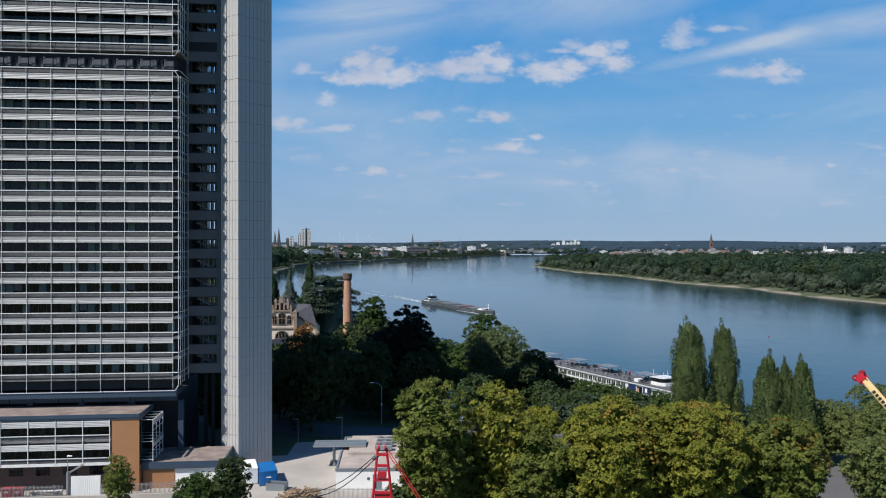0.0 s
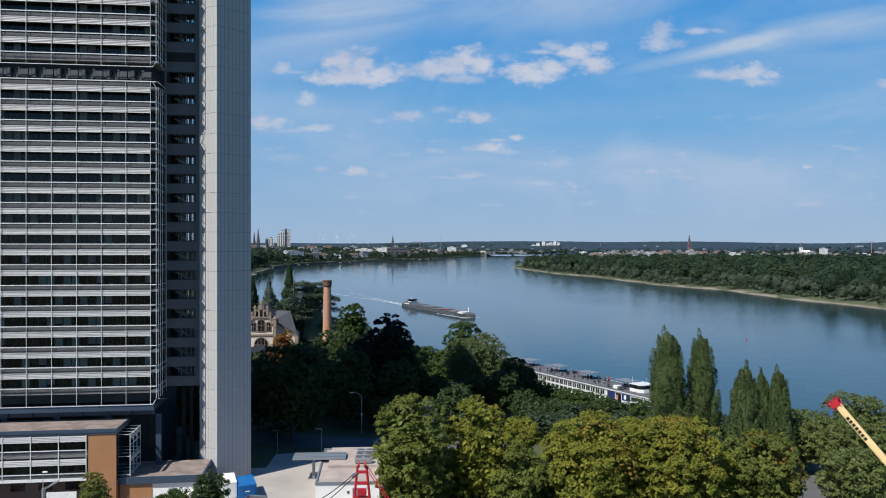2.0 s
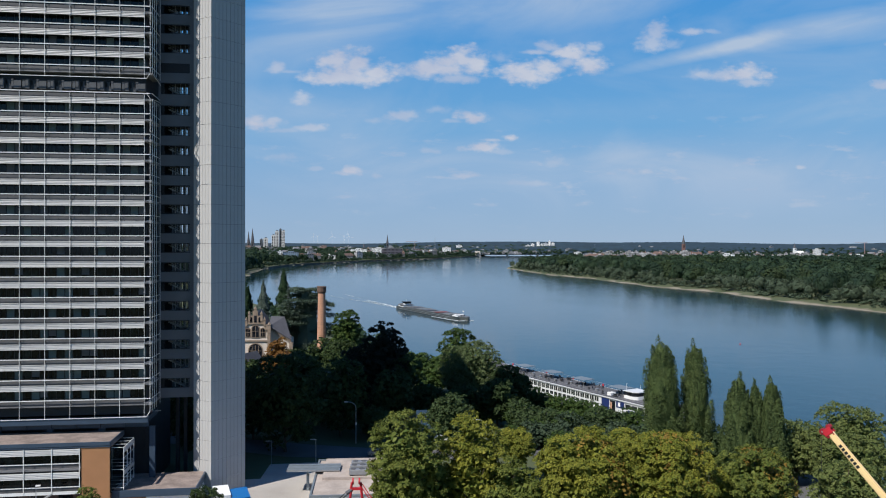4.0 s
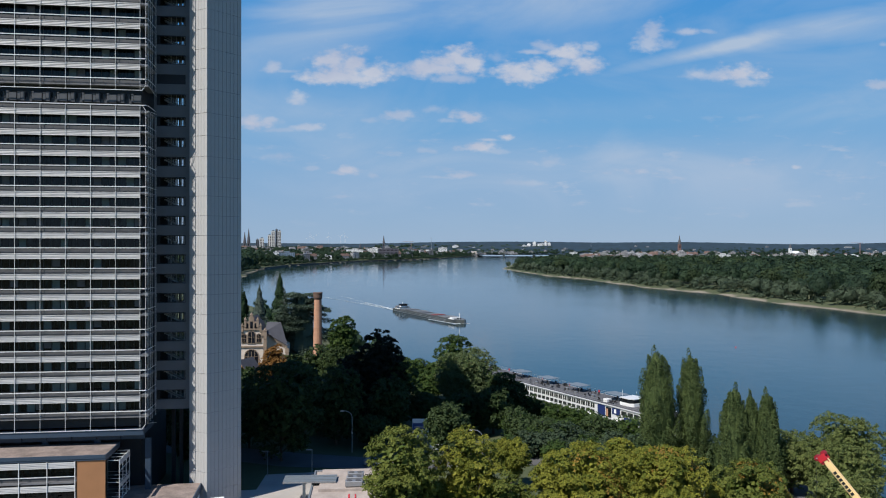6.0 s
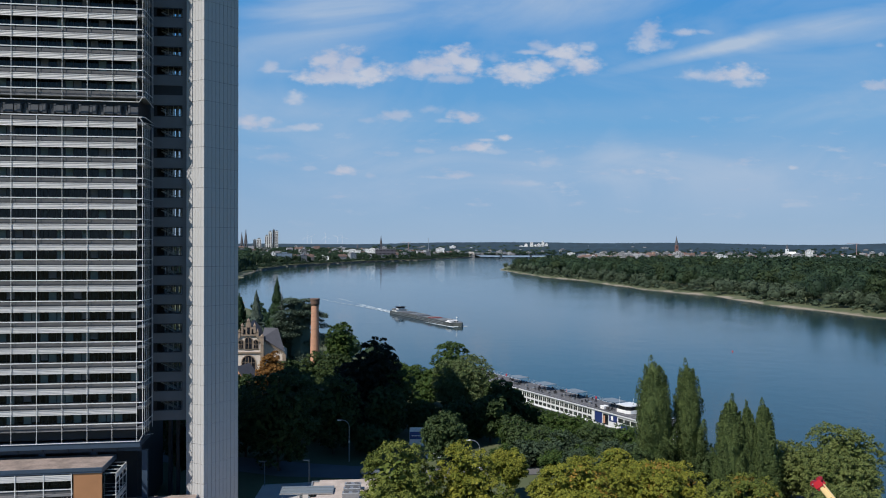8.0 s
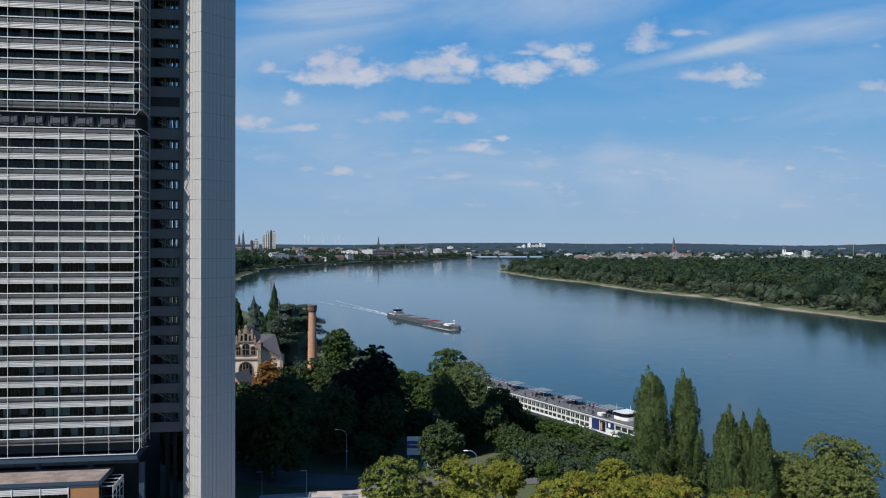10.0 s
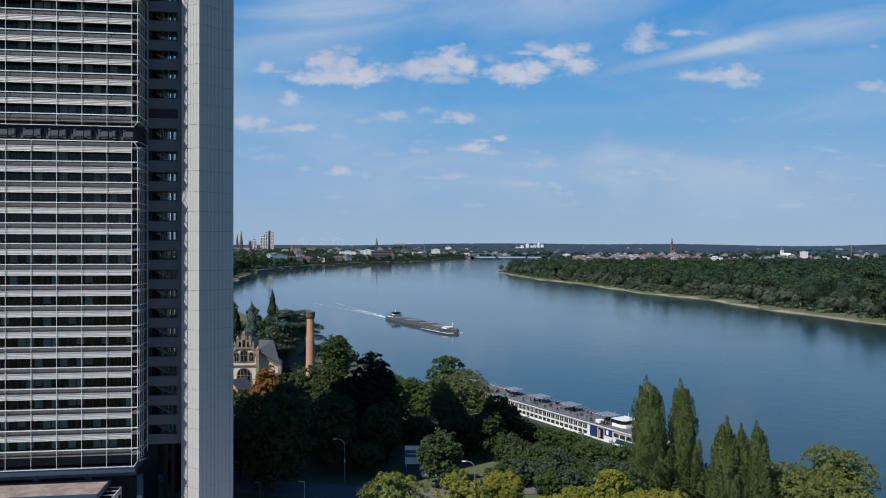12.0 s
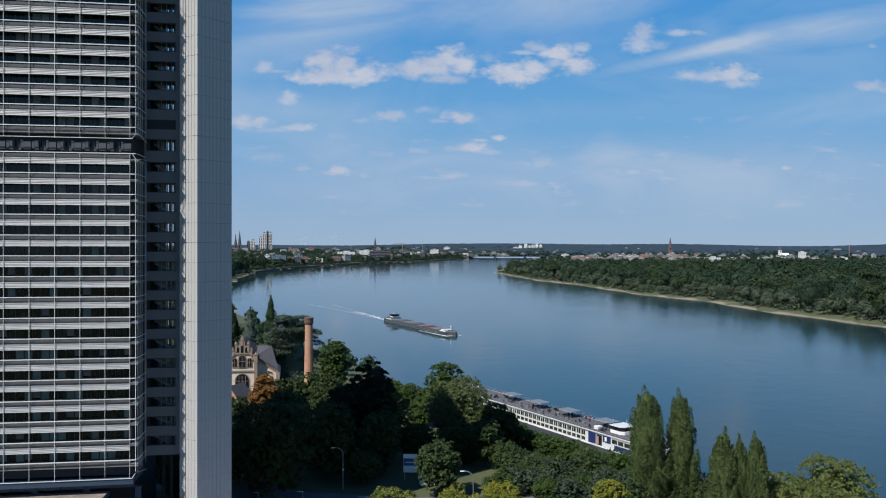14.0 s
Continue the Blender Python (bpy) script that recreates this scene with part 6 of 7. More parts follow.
def build_jib():
    """The crane's boom: a bevelled box beam with a red sheave head."""
    head, foot = Vector((31.6, 59.4, 30.1)), Vector((49.6, 40.6, 1.6))
    j = thing("mobile_crane", (foot.x, foot.y, 0), 0, "cream telescopic crane boom with a red head", "crane")
    off = Vector((foot.x, foot.y, 0))
    along = (foot - head).normalized()
    q = along.to_track_quat("Z", "Y").to_matrix().to_4x4()
    L = (foot - head).length
    for name, a, b, w in (("inner_boom", 0.0, 13.0, 0.2), ("outer_boom", 12.5, L, 0.27)):
        bm = bmesh.new()
        m = Matrix.Translation(head - off) @ q
        box(bm, -w, w, -w * 1.15, w * 1.15, a, b, m)
        bmesh.ops.bevel(bm, geom=[e for e in bm.edges if (e.verts[0].co - e.verts[1].co).length > 3], offset=0.08, segments=2, affect="EDGES")
        part(name, bm, M["cream_paint"], j)
    m = Matrix.Translation(head - off) @ q
    hb = bmesh.new()
    box(hb, -0.16, 0.16, -0.2, 0.22, -0.25, 0.3, m)
    bmesh.ops.bevel(hb, geom=hb.edges[:], offset=0.05, segments=1, affect="EDGES")
    part("head", hb, M["red_paint"], j, "red boom head")
    for sx in (-0.25, 0.25):
        cheek = bmesh.new()
        box(cheek, sx - 0.025, sx + 0.025, -0.4, 0.3, -0.42, 0.08, m)
        bmesh.ops.bevel(cheek, geom=cheek.edges[:], offset=0.02, segments=1, affect="EDGES")
        part("cheek_plate", cheek, M["red_paint"], j)
    for yy, zz, r in ((-0.36, -0.38, 0.24), (0.22, -0.42, 0.2), (-0.26, 0.1, 0.15)):
        for sx in (-0.15, 0.0, 0.15):
            part("sheave", rod(bmesh.new(), m @ Vector((sx - 0.045, yy, zz)), m @ Vector((sx + 0.045, yy, zz)), r, r, 14), DARK_RED, j)
    for sx in (-0.3, 0.3):
        part("pin_cap", rod(bmesh.new(), m @ Vector((sx * 0.9, -0.36, -0.38)), m @ Vector((sx * 1.05, -0.36, -0.38)), 0.06, 0.06, 8), M["galvanised"], j)
    part("rope", rod(bmesh.new(), head - off + Vector((-0.7, 0, -0.4)), head - off + Vector((-0.7, 0, -3.0)), 0.015, seg=4), M["black"], j)
    # unreadable lettering: a row of dark bars along the boom
    for k in range(7):
        bm = bmesh.new()
        box(bm, -0.1, 0.1, -0.245, -0.235, 1.05 + 0.3 * k, 1.26 + 0.3 * k, m)
        box(bm, -0.215, -0.205, -0.12, 0.12, 1.05 + 0.3 * k, 1.26 + 0.3 * k, m)
        part("lettering_bar", bm, M["black"], j)
    t = bx(-1.4, 1.4, -1.4, 1.4, 0.9, 2.3)
    bmesh.ops.bevel(t, geom=t.edges[:], offset=0.1, segments=2, affect="EDGES")
    part("turntable", t, M["cream_paint"], j)
    ch = bx(-1.4, 1.4, -4.5, 4.5, 0.45, 0.95)
    part("chassis", ch, M["black"], j)
    for y in (-3.5, -1.8, 1.8, 3.5):
        for s in (-1, 1):
            part("wheel", rod(bmesh.new(), (s * 1.0, y, 0.6), (s * 1.4, y, 0.6), 0.6, 0.6, 14), M["black"], j)


build_jib()


def build_fence():
    f = thing("fence", (-80, 124.0, 0), 6, "grey steel palisade fence along the site", "fence")
    bar = mesh_of("bar", bx(-0.03, 0.03, -0.03, 0.03, 0.2, 2.1), M["galvanised"])
    for k in range(200):
        if 98 <= k <= 126:
            continue
        shared("bar", bar, f, (0.2 * k, 0, 0))
    for z in (0.45, 1.8):
        part("rail", bx(0, 19.6, -0.025, 0.025, z, z + 0.06), M["galvanised"], f)
        part("rail", bx(25.4, 40, -0.025, 0.025, z, z + 0.06), M["galvanised"], f)
    for k in range(14):
        x = 3 * k
        if 19.5 < x < 25:
            continue
        part("post", bx(x - 0.05, x + 0.05, 0.04, 0.14, 0, 2.2), M["galvanised"], f)
    f2 = thing("fence", (-19.5, 124.5, 0), 1, "thin grey palisade fence before the site hall", "fence")
    for k in range(70):
        shared("bar", bar, f2, (0.2 * k, 0, 0))
    for z in (0.45, 1.8):
        part("rail", bx(0, 14, -0.025, 0.025, z, z + 0.06), M["galvanised"], f2)
    w = tagged(part("kerb_wall", bx(0, 42, -1.6, -1.1, -0.2, 0.75, m=pose(-80, 124.0, 0, 0, 0, 6)), M["yard"]), "low pale concrete kerb wall along the fence", "wall", kind="structure")
    g = thing("site_gate", (-60.2, 126.0, 0), 6, "pale corrugated sheet gate with a lamp post", "gate")
    for k in range(14):
        part("sheet_rib", bx(0.9 + 0.32 * k, 1.14 + 0.32 * k, -0.06, 0.0, 0.1, 3.5), M["white_paint"], g)
    part("sheet", bx(0.8, 5.4, 0.002, 0.06, 0.1, 3.5), M["white_paint"], g)
    part("gate_post", bx(0.2, 0.7, -0.2, 0.3, 0, 4.2), M["galvanised"], g)
    part("lamp_pole", rod(bmesh.new(), (0.45, -0.3, 0), (0.45, -0.3, 6.8), 0.08, 0.06, 8), M["galvanised"], g)
    part("lantern", bx(0.4, 1.1, -0.42, -0.18, 6.75, 6.95), M["white_paint"], g)
    part("strut", rod(bmesh.new(), (0.6, 0.1, 4.1), (2.6, 0.5, 5.2), 0.16, seg=5), M["galvanised"], g)
    for k in range(2):
        b = thing("waste_bin", (-69.4 + 1.8 * k, 125.9, 0), 6, "red wheeled waste bin with a sloping lid", "bin", "red bins")
        bb = bx(-0.75, 0.75, -0.5, 0.5, 0.2, 1.6)
        for v in bb.verts:
            if v.co.z < 1:
                v.co.x, v.co.y = v.co.x * 0.85, v.co.y * 0.8
        part("tub", bb, M["red_paint"], b)
        part("lid", bx(-0.8, 0.8, -0.55, 0.55, 1.6, 1.75), M["red_paint"], b)
        part("label_plate", bx(-0.35, 0.35, -0.52, -0.49, 1.0, 1.3), M["white_paint"], b)
        for x in (-0.5, 0.5):
            part("wheel", rod(bmesh.new(), (x, -0.3, 0.12), (x, -0.42, 0.12), 0.12, 0.12, 10), M["black"], b)
    p = thing("stacked_boards", (-63.4, 126.5, 0), 8, "loose stack of pale boards by the fence", "boards")
    rng = random.Random(4)
    for k in range(9):
        part("board", bx(-2.2 + rng.uniform(-0.5, 0.3), 2.0 + rng.uniform(-0.4, 0.5), -0.4, 0.4, 0.12 * k, 0.12 * k + 0.09), M["timber"] if k % 2 else M["white_paint"], p)


build_fence()


# ---- moored river ship ----
def build_ship():
    s = thing("river_cruise_ship", (15.0, 312.0, WATER), -62.7, "long white and navy river cruise ship moored at the bank", "ship")
    L, W = 122.0, 11.4
    hull = bmesh.new()
    out = [(0, 1.2), (4, 0), (L - 12, 0), (L - 4, 2.2), (L, W / 2), (L - 4, W - 2.2), (L - 12, W), (4, W), (0, W - 1.2)]
    prism(hull, out, -0.8, 1.9)
    part("hull", hull, M["hull"], s, "dark hull")
    part("rubbing_strake", prism(bmesh.new(), [(x, y - 0.08 if y < W / 2 else y + 0.08) for x, y in out], 1.9, 2.1), M["ship_white"], s)
    sup = [(3, 0.5), (L - 14, 0.5), (L - 7, 2.6), (L - 7, W - 2.6), (L - 14, W - 0.5), (3, W - 0.5)]
    part("superstructure", prism(bmesh.new(), sup, 2.15, 5.75), M["ship_white"], s, "white cabin decks")
    roof = [(2.4, 0.15), (L - 14, 0.15), (L - 6.2, 2.4), (L - 6.2, W - 2.4), (L - 14, W - 0.15), (2.4, W - 0.15)]
    part("roof_edge", prism(bmesh.new(), roof, 5.75, 5.98), M["ship_white"], s)
    part("sun_deck", prism(bmesh.new(), [(3, 0.6), (L - 14, 0.6), (L - 7, 2.8), (L - 7, W - 2.8), (L - 14, W - 0.6), (3, W - 0.6)], 5.984, 6.03), M["deck"], s, "grey sun deck")
    cabin_glass = glass("cabin_glass", (0.085, 0.105, 0.10))
    tall = mesh_of("window", bx(-0.86, 0.86, -0.06, 0.04, 0.05, 1.45), cabin_glass)
    low = mesh_of("window", bx(-0.84, 0.84, -0.06, 0.04, 0.0, 0.98), cabin_glass)
    mul = mesh_of("mullion", bx(-0.04, 0.04, -0.09, 0.02, 0, 1.6), M["white_paint"])
    for side, y, turn in ((0, 0.5, 0), (1, W - 0.5, math.pi)):
        for k in range(36):
            x = 5.5 + 2.25 * k
            for me, z in ((tall, 3.95), (low, 2.45)):
                o = shared("window", me, s, (x, y, z))
                o.rotation_euler = (0, 0, turn)
            if not side:
                shared("mullion", mul, s, (x, y - 0.004, 3.95))
        for k in range(5):
            o = shared("window", tall, s, (98.0 + 2.6 * k, y, 3.9), "wide dark window")
            o.rotation_euler = (0, 0, turn)
            o.scale = (1.25, 1, 0.85)
    for x0, x1, z0, z1, mat, label in ((86.6, 89.9, 2.3, 5.5, "navy", "navy blue side panel"), (93.0, 96.4, 3.6, 5.5, "navy", "navy blue side panel"), (90.3, 92.6, 2.3, 5.3, "window", "open entrance bay"),
                                       (98.0, 114, 2.2, 3.6, "navy", "navy lower band")):
        part("side_panel", bx(x0, x1, 0.41, 0.49, z0, z1), M[mat], s, label)
    part("emblem", bx(93.9, 94.8, 0.36, 0.41, 4.0, 5.2), M["white_paint"], s)
    part("entrance_flag", bx(90.6, 91.3, 0.3, 0.4, 2.6, 4.8), M["brick"], s)
    # deck awnings, chairs, rails, wheelhouse
    for x in (34, 50, 66, 84):
        a = part("awning", bx(x, x + 6.5, 5.0, 9.6, 8.0, 8.1), M["grey_metal"], s, "grey flat deck awning")
        for px in (x + 0.2, x + 6.3):
            for py in (5.2, 9.4):
                part("awning_post", rod(bmesh.new(), (px, py, 6.03), (px, py, 8.0), 0.05, seg=5), M["galvanised"], a)
    rng = random.Random(2)
    ch = bmesh.new()
    box(ch, -0.3, 0.3, -0.28, 0.28, 0.36, 0.42)
    box(ch, -0.3, -0.24, -0.28, 0.28, 0.42, 0.95)
    for px in (-0.26, 0.26):
        for py in (-0.24, 0.24):
            box(ch, px - 0.025, px + 0.025, py - 0.025, py + 0.025, 0.0, 0.36)
    chair_me = mesh_of("deck_chair", ch, M["black"])
    for k in range(70):
        x = rng.choice([30, 36, 41, 52, 56, 61, 68, 72, 77, 86, 90]) + rng.uniform(-2, 2)
        o = shared("deck_chair", chair_me, s, (x, rng.uniform(1.5, 9.5), 6.03))
        o.rotation_euler = (0, 0, rng.uniform(0, 6.28))
    for k in range(9):
        part("deck_table", rod(bmesh.new(), (31 + 7 * k, 3.2 + (k % 3), 6.03), (31 + 7 * k, 3.2 + (k % 3), 6.75), 0.5, 0.55, 8), M["galvanised"], s)
    for y in (0.45, W - 0.45):
        rb = bmesh.new()
        for k in range(52):
            rod(rb, (4 + 2 * k, y, 6.0), (4 + 2 * k, y, 7.0), 0.025, seg=4, caps=False)
        for z in (6.5, 7.0):
            rod(rb, (4, y, z), (106, y, z), 0.028, seg=4)
        part("deck_rail", rb, M["galvanised"], s)
    for x in (8, 24, 45, 60, 75):
        for z in (6.5,):
            part("life_ring", rod(bmesh.new(), (x, W - 0.5, z), (x, W - 0.38, z), 0.4, 0.4, 12), M["red_paint"], s)
    wh = bmesh.new()
    prism(wh, [(93.0, 3.4), (97.0, 3.4), (98.0, 4.4), (98.0, 7.6), (97.0, 8.6), (93.0, 8.6)], 6.03, 7.0)
    w = part("wheelhouse", wh, M["white_paint"], s, "white wheelhouse with a window band")
    part("window_band", prism(bmesh.new(), [(93.1, 3.5), (96.9, 3.5), (97.85, 4.45), (97.85, 7.55), (96.9, 8.5), (93.1, 8.5)], 7.0, 8.15), M["window"], w)
    part("wheelhouse_roof", prism(bmesh.new(), [(92.8, 3.2), (97.1, 3.2), (98.2, 4.3), (98.2, 7.7), (97.1, 8.8), (92.8, 8.8)], 8.15, 8.35), M["ship_white"], w)
    for x, y, z in ((93.5, 4, 10.4), (95, 8, 9.8), (96.5, 5, 9.6)):
        part("mast", rod(bmesh.new(), (x, y, 8.35), (x, y, z), 0.05, 0.03, 5), M["white_paint"], w)
    part("funnel_casing", bx(86.8, 88.6, 2.4, 4.2, 6.03, 6.9), M["white_paint"], s)
    # landing pontoon in front of the bow
    p = thing("landing_stage", (76.0, 196.5, WATER), -62.7, "white landing pontoon with a grey pitched roof", "pontoon")
    part("float", bx(0, 24, 0, 7, -0.6, 1.2), M["hull"], p)
    part("cabin", bx(3, 16, 1, 6, 1.2, 4.2), M["white_paint"], p)
    rb = bmesh.new()
    for sgn in (-1, 1):
        m = Matrix.Translation((0, 3.5, 5.6)) @ Matrix.Rotation(sgn * radians(-24), 4, "X")
        box(rb, 2.5, 16.5, 0 if sgn > 0 else -3.3, 3.3 if sgn > 0 else 0, -0.08, 0.08, m)
    part("roof", rb, M["grey_roof"], p)
    for k in range(5):
        part("window", bx(3.8 + 2.4 * k, 5.2 + 2.4 * k, 0.95, 1.03, 2.2, 3.5), M["window"], p)
    gb = bmesh.new()
    rod(gb, (8, 0.5, 1.3), (-2, -9, 3.2), 0.5, seg=4)
    part("gangway", gb, M["white_paint"], p)


build_ship()


# ---- cargo barge with its wake ----
M["foam"] = material("white_foam", (0.62, 0.68, 0.70), 0.6, var=0.3, scale=0.25, fine=1.6, bump=0.1)
M["rust"] = material("red_hatch_cover", (0.19, 0.045, 0.04), 0.7, var=0.25, scale=0.3, bump=0.03)


def build_barge():
    b = thing("cargo_barge", (-18.8, 656, WATER), -68, "long dark cargo barge with a white wheelhouse under way", "barge")
    b.scale = (1, 1, 0.62)
    L, W = 128.0, 11.4
    hull = bmesh.new()
    out = [(0, 2), (3, 0), (L - 16, 0), (L - 5, 2.2), (L, W / 2), (L - 5, W - 2.2), (L - 16, W), (3, W), (0, W - 2)]
    prism(hull, out, -1, 2.6)
    for v in hull.verts:
        if v.co.z > 0 and v.co.x > L - 20:
            v.co.z += 1.5
        if v.co.z > 0 and v.co.x < 5:
            v.co.z += 0.9
    part("hull", hull, material("grey_green_hull", (0.055, 0.062, 0.058), 0.5, 0.1, var=0.3, scale=0.2, fine=1.5, bump=0.02), b, "dark grey hull")
    dull = material("dull_hatch_cover", (0.13, 0.135, 0.14), 0.6, 0.1, var=0.25, scale=0.3, fine=2, bump=0.02)
    pale = material("pale_hatch_cover", (0.24, 0.25, 0.25), 0.6, 0.1, var=0.2, scale=0.3, fine=2, bump=0.02)
    part("coaming", bx(19, L - 21, 1.2, W - 1.2, 2.6, 4.3), dull, b)
    for k in range(10):
        x = 20 + 8.6 * k
        if k == 7:
            part("hatch_cover", bx(x, x + 5.5, 1.0, W - 1.0, 4.3, 5.0), M["rust"], b, "red hatch cover")
        elif k == 5:
            # flat black slab in place of the shade inside an open hold
            part("open_hold", bx(x, x + 8.2, 1.6, W - 1.6, 4.2, 4.34), M["black"], b)
        else:
            c = part("hatch_cover", bx(x, x + 8.2, 1.0, W - 1.0, 4.3, 4.8 + 0.4 * (k % 2)), pale if k % 3 == 0 else dull, b, "grey hatch cover")
            for q in range(3):
                part("hatch_rib", bx(x + 1.4 + 2.6 * q, x + 1.6 + 2.6 * q, 0.9, W - 0.9, 4.85 + 0.4 * (k % 2), 5.0 + 0.4 * (k % 2)), M["galvanised"], c)
    part("gunwale", bx(16, L - 18, -0.12, 0.35, 2.55, 2.95), M["galvanised"], b)
    part("rubbing_strake", bx(6, L - 18, -0.16, 0.0, 0.9, 1.3), M["galvanised"], b)
    # bow: raised deck with bulwark, winch, mast
    part("bow_deck", prism(bmesh.new(), [(L - 15, 0.8), (L - 5.5, 2.8), (L - 1.8, W / 2), (L - 5.5, W - 2.8), (L - 15, W - 0.8)], 4.1, 4.25), dull, b)
    part("bow_bulwark", bx(L - 15, L - 6, 0.35, 0.6, 4.1, 5.0), M["white_paint"], b)
    part("bow_cabin", bx(L - 17, L - 13.5, 2.4, W - 2.4, 4.2, 5.6), M["white_paint"], b)
    part("winch", rod(bmesh.new(), (L - 9, W / 2 - 1.4, 4.9), (L - 9, W / 2 + 1.4, 4.9), 0.6, seg=10), M["black"], b)
    part("mast", rod(bmesh.new(), (L - 8, W / 2, 4.2), (L - 8, W / 2, 11.0), 0.16, 0.1, 6), M["white_paint"], b)
    part("mast_lamp", bx(L - 8.9, L - 7.1, W / 2 - 0.2, W / 2 + 0.2, 9.4, 9.9), M["white_paint"], b)
    # stern: white deckhouse, dark wheelhouse above it, boat, rails
    d = part("deckhouse", bx(4, 15.5, 1.4, W - 1.4, 3.4, 6.0), M["white_paint"], b, "white deckhouse")
    for k in range(5):
        part("window", bx(4.8 + 2.1 * k, 5.9 + 2.1 * k, 1.3, 1.42, 4.4, 5.4), M["window"], d)
    part("deckhouse_roof", bx(3.4, 16.2, 0.9, W - 0.9, 6.0, 6.3), dull, d)
    w = part("wheelhouse", bx(10, 14.6, 3, W - 3, 6.3, 7.6), M["white_paint"], b)
    part("window_band", bx(9.9, 14.7, 2.9, W - 2.9, 7.6, 9.4), M["window"], w)
    part("wheelhouse_roof", bx(9.2, 15.6, 2.3, W - 2.3, 9.4, 10.0), M["black"], w)
    part("radar_mast", rod(bmesh.new(), (11, W / 2, 10.0), (11, W / 2, 13.0), 0.15, 0.08, 6), M["white_paint"], w)
    part("stern_locker", bx(1.2, 3.2, 3, W - 3, 3.4, 4.9), M["white_paint"], b)
    part("dinghy", bx(5, 8.6, 2.2, 4.0, 6.3, 7.3), M["galvanised"], b)
    for x in (L - 30, 17.5, 60):
        part("bollard", rod(bmesh.new(), (x, 0.5, 2.6), (x, 0.5, 3.4), 0.25, 0.3, 8), M["black"], b)
    f = thing("wake", (-18.8, 656, WATER), -68, "white foam trailing the barge", "wake", kind="stuff")
    rng = random.Random(6)
    bm = bmesh.new()

    def streak(x, y, ln, w):
        lift = rng.uniform(0.02, 0.3)
        v = [bm.verts.new((x + ln * t, y + w * s + rng.uniform(-0.15, 0.15), lift)) for t, s in ((0, 0), (0.25, -1), (0.8, -0.8), (1, 0), (0.75, 0.9), (0.3, 1))]
        bm.faces.new(v)

    for k in range(180):
        t = rng.random() ** 1.8
        streak(-2 - 95 * t - rng.uniform(0, 6), 5.7 + rng.uniform(-2.6, 2.6) * (1 + 0.8 * t), rng.uniform(3, 9), rng.uniform(0.2, 0.7) * (1 - 0.7 * t))
    # two thin trails that spread behind the stern
    for k in range(150):
        t = rng.random()
        streak(-60 - 150 * t, 5.7 + rng.choice((-1, 1)) * (2.5 + 9 * t) + rng.uniform(-0.8, 0.8), rng.uniform(4, 9), rng.uniform(0.08, 0.28) * (1 - 0.6 * t))
    for k in range(170):
        t = rng.random() ** 1.4
        streak(L - 4 - 40 * t, -0.6 - 2.5 * t + rng.uniform(-0.6, 0.6), rng.uniform(2, 5), rng.uniform(0.2, 0.7) * (1 - 0.6 * t))
    for k in range(60):
        streak(L - 3 + rng.uniform(-3, 1.5), W / 2 + rng.uniform(-4.5, 4.5), rng.uniform(1, 2.5), rng.uniform(0.3, 0.9))
    part("foam", bm, M["foam"], f)


build_barge()
bu = thing("buoy", (168.3, 408, WATER), 0, "small red river buoy with a topmark", "buoy")
bu.scale = (0.4, 0.4, 0.3)
part("float", rod(bmesh.new(), (0, 0, -0.4), (0, 0, 0.7), 1.0, 0.9, 12), M["red_paint"], bu)
part("tower", rod(bmesh.new(), (0, 0, 0.7), (0, 0, 2.2), 0.55, 0.15, 8), M["red_paint"], bu)
part("topmark", rod(bmesh.new(), (0, 0, 2.2), (0, 0, 2.8), 0.3, 0.3, 8), M["red_paint"], bu)


# ---- far woods ----
def lobed_crown(rng, n, card):
    """A far tree of unit radius: many rounded lobes, their cards facing outwards."""
    lobes = 24
    c = sphere_points(rng, lobes, -0.6)
    c *= np.array([0.64, 0.64, 0.6]) * rng.uniform(0.75, 1.12, (lobes, 1))
    c[0] = (0, 0, 0.55)
    c[1:4] *= 0.3
    r = rng.uniform(0.26, 0.42, lobes)
    r[1:4] = 0.6
    k = rng.integers(0, lobes, n)
    d = sphere_points(rng, n, -0.6)
    p = c[k] + d * (r[k] * rng.uniform(0.84, 1.04, n))[:, None]
    nor = 0.45 * d + 1.5 * c[k] + np.array([0, 0, 0.12])
    return leaf_cards(rng, p, nor, card, 0.2, 0.12)


TEMPLATES = [lobed_crown(np.random.default_rng(900 + k), 190, 0.29) for k in range(7)]
FINE = [lobed_crown(np.random.default_rng(920 + k), 460, 0.19) for k in range(8)]
NEAR = [lobed_crown(np.random.default_rng(980 + k), 1050, 0.125) for k in range(5)]
SMALL = [lobed_crown(np.random.default_rng(950 + k), 38, 0.58) for k in range(5)]


def woods(name, spots, mat, label, small=False, category="woodland", fine=False):
    """spots: x, y, ground, height, radius."""
    rng = np.random.default_rng(len(spots))
    packs = []
    pool = SMALL if small else FINE if fine else TEMPLATES
    for x, y, g, h, r in spots:
        t = (NEAR if fine and y < 880 else pool)[rng.integers(0, 5)]
        a = rng.uniform(0, math.tau)
        c, s = math.cos(a), math.sin(a)
        q = np.empty_like(t)
        q[..., 0] = (t[..., 0] * c - t[..., 1] * s) * r + x
        q[..., 1] = (t[..., 0] * s + t[..., 1] * c) * r + y
        q[..., 2] = g + h * 0.54 + t[..., 2] * h * 0.52
        packs.append(q)
    me = quads(name, np.concatenate(packs), mat)
    return tagged(new(name, me), label, category, kind="stuff")


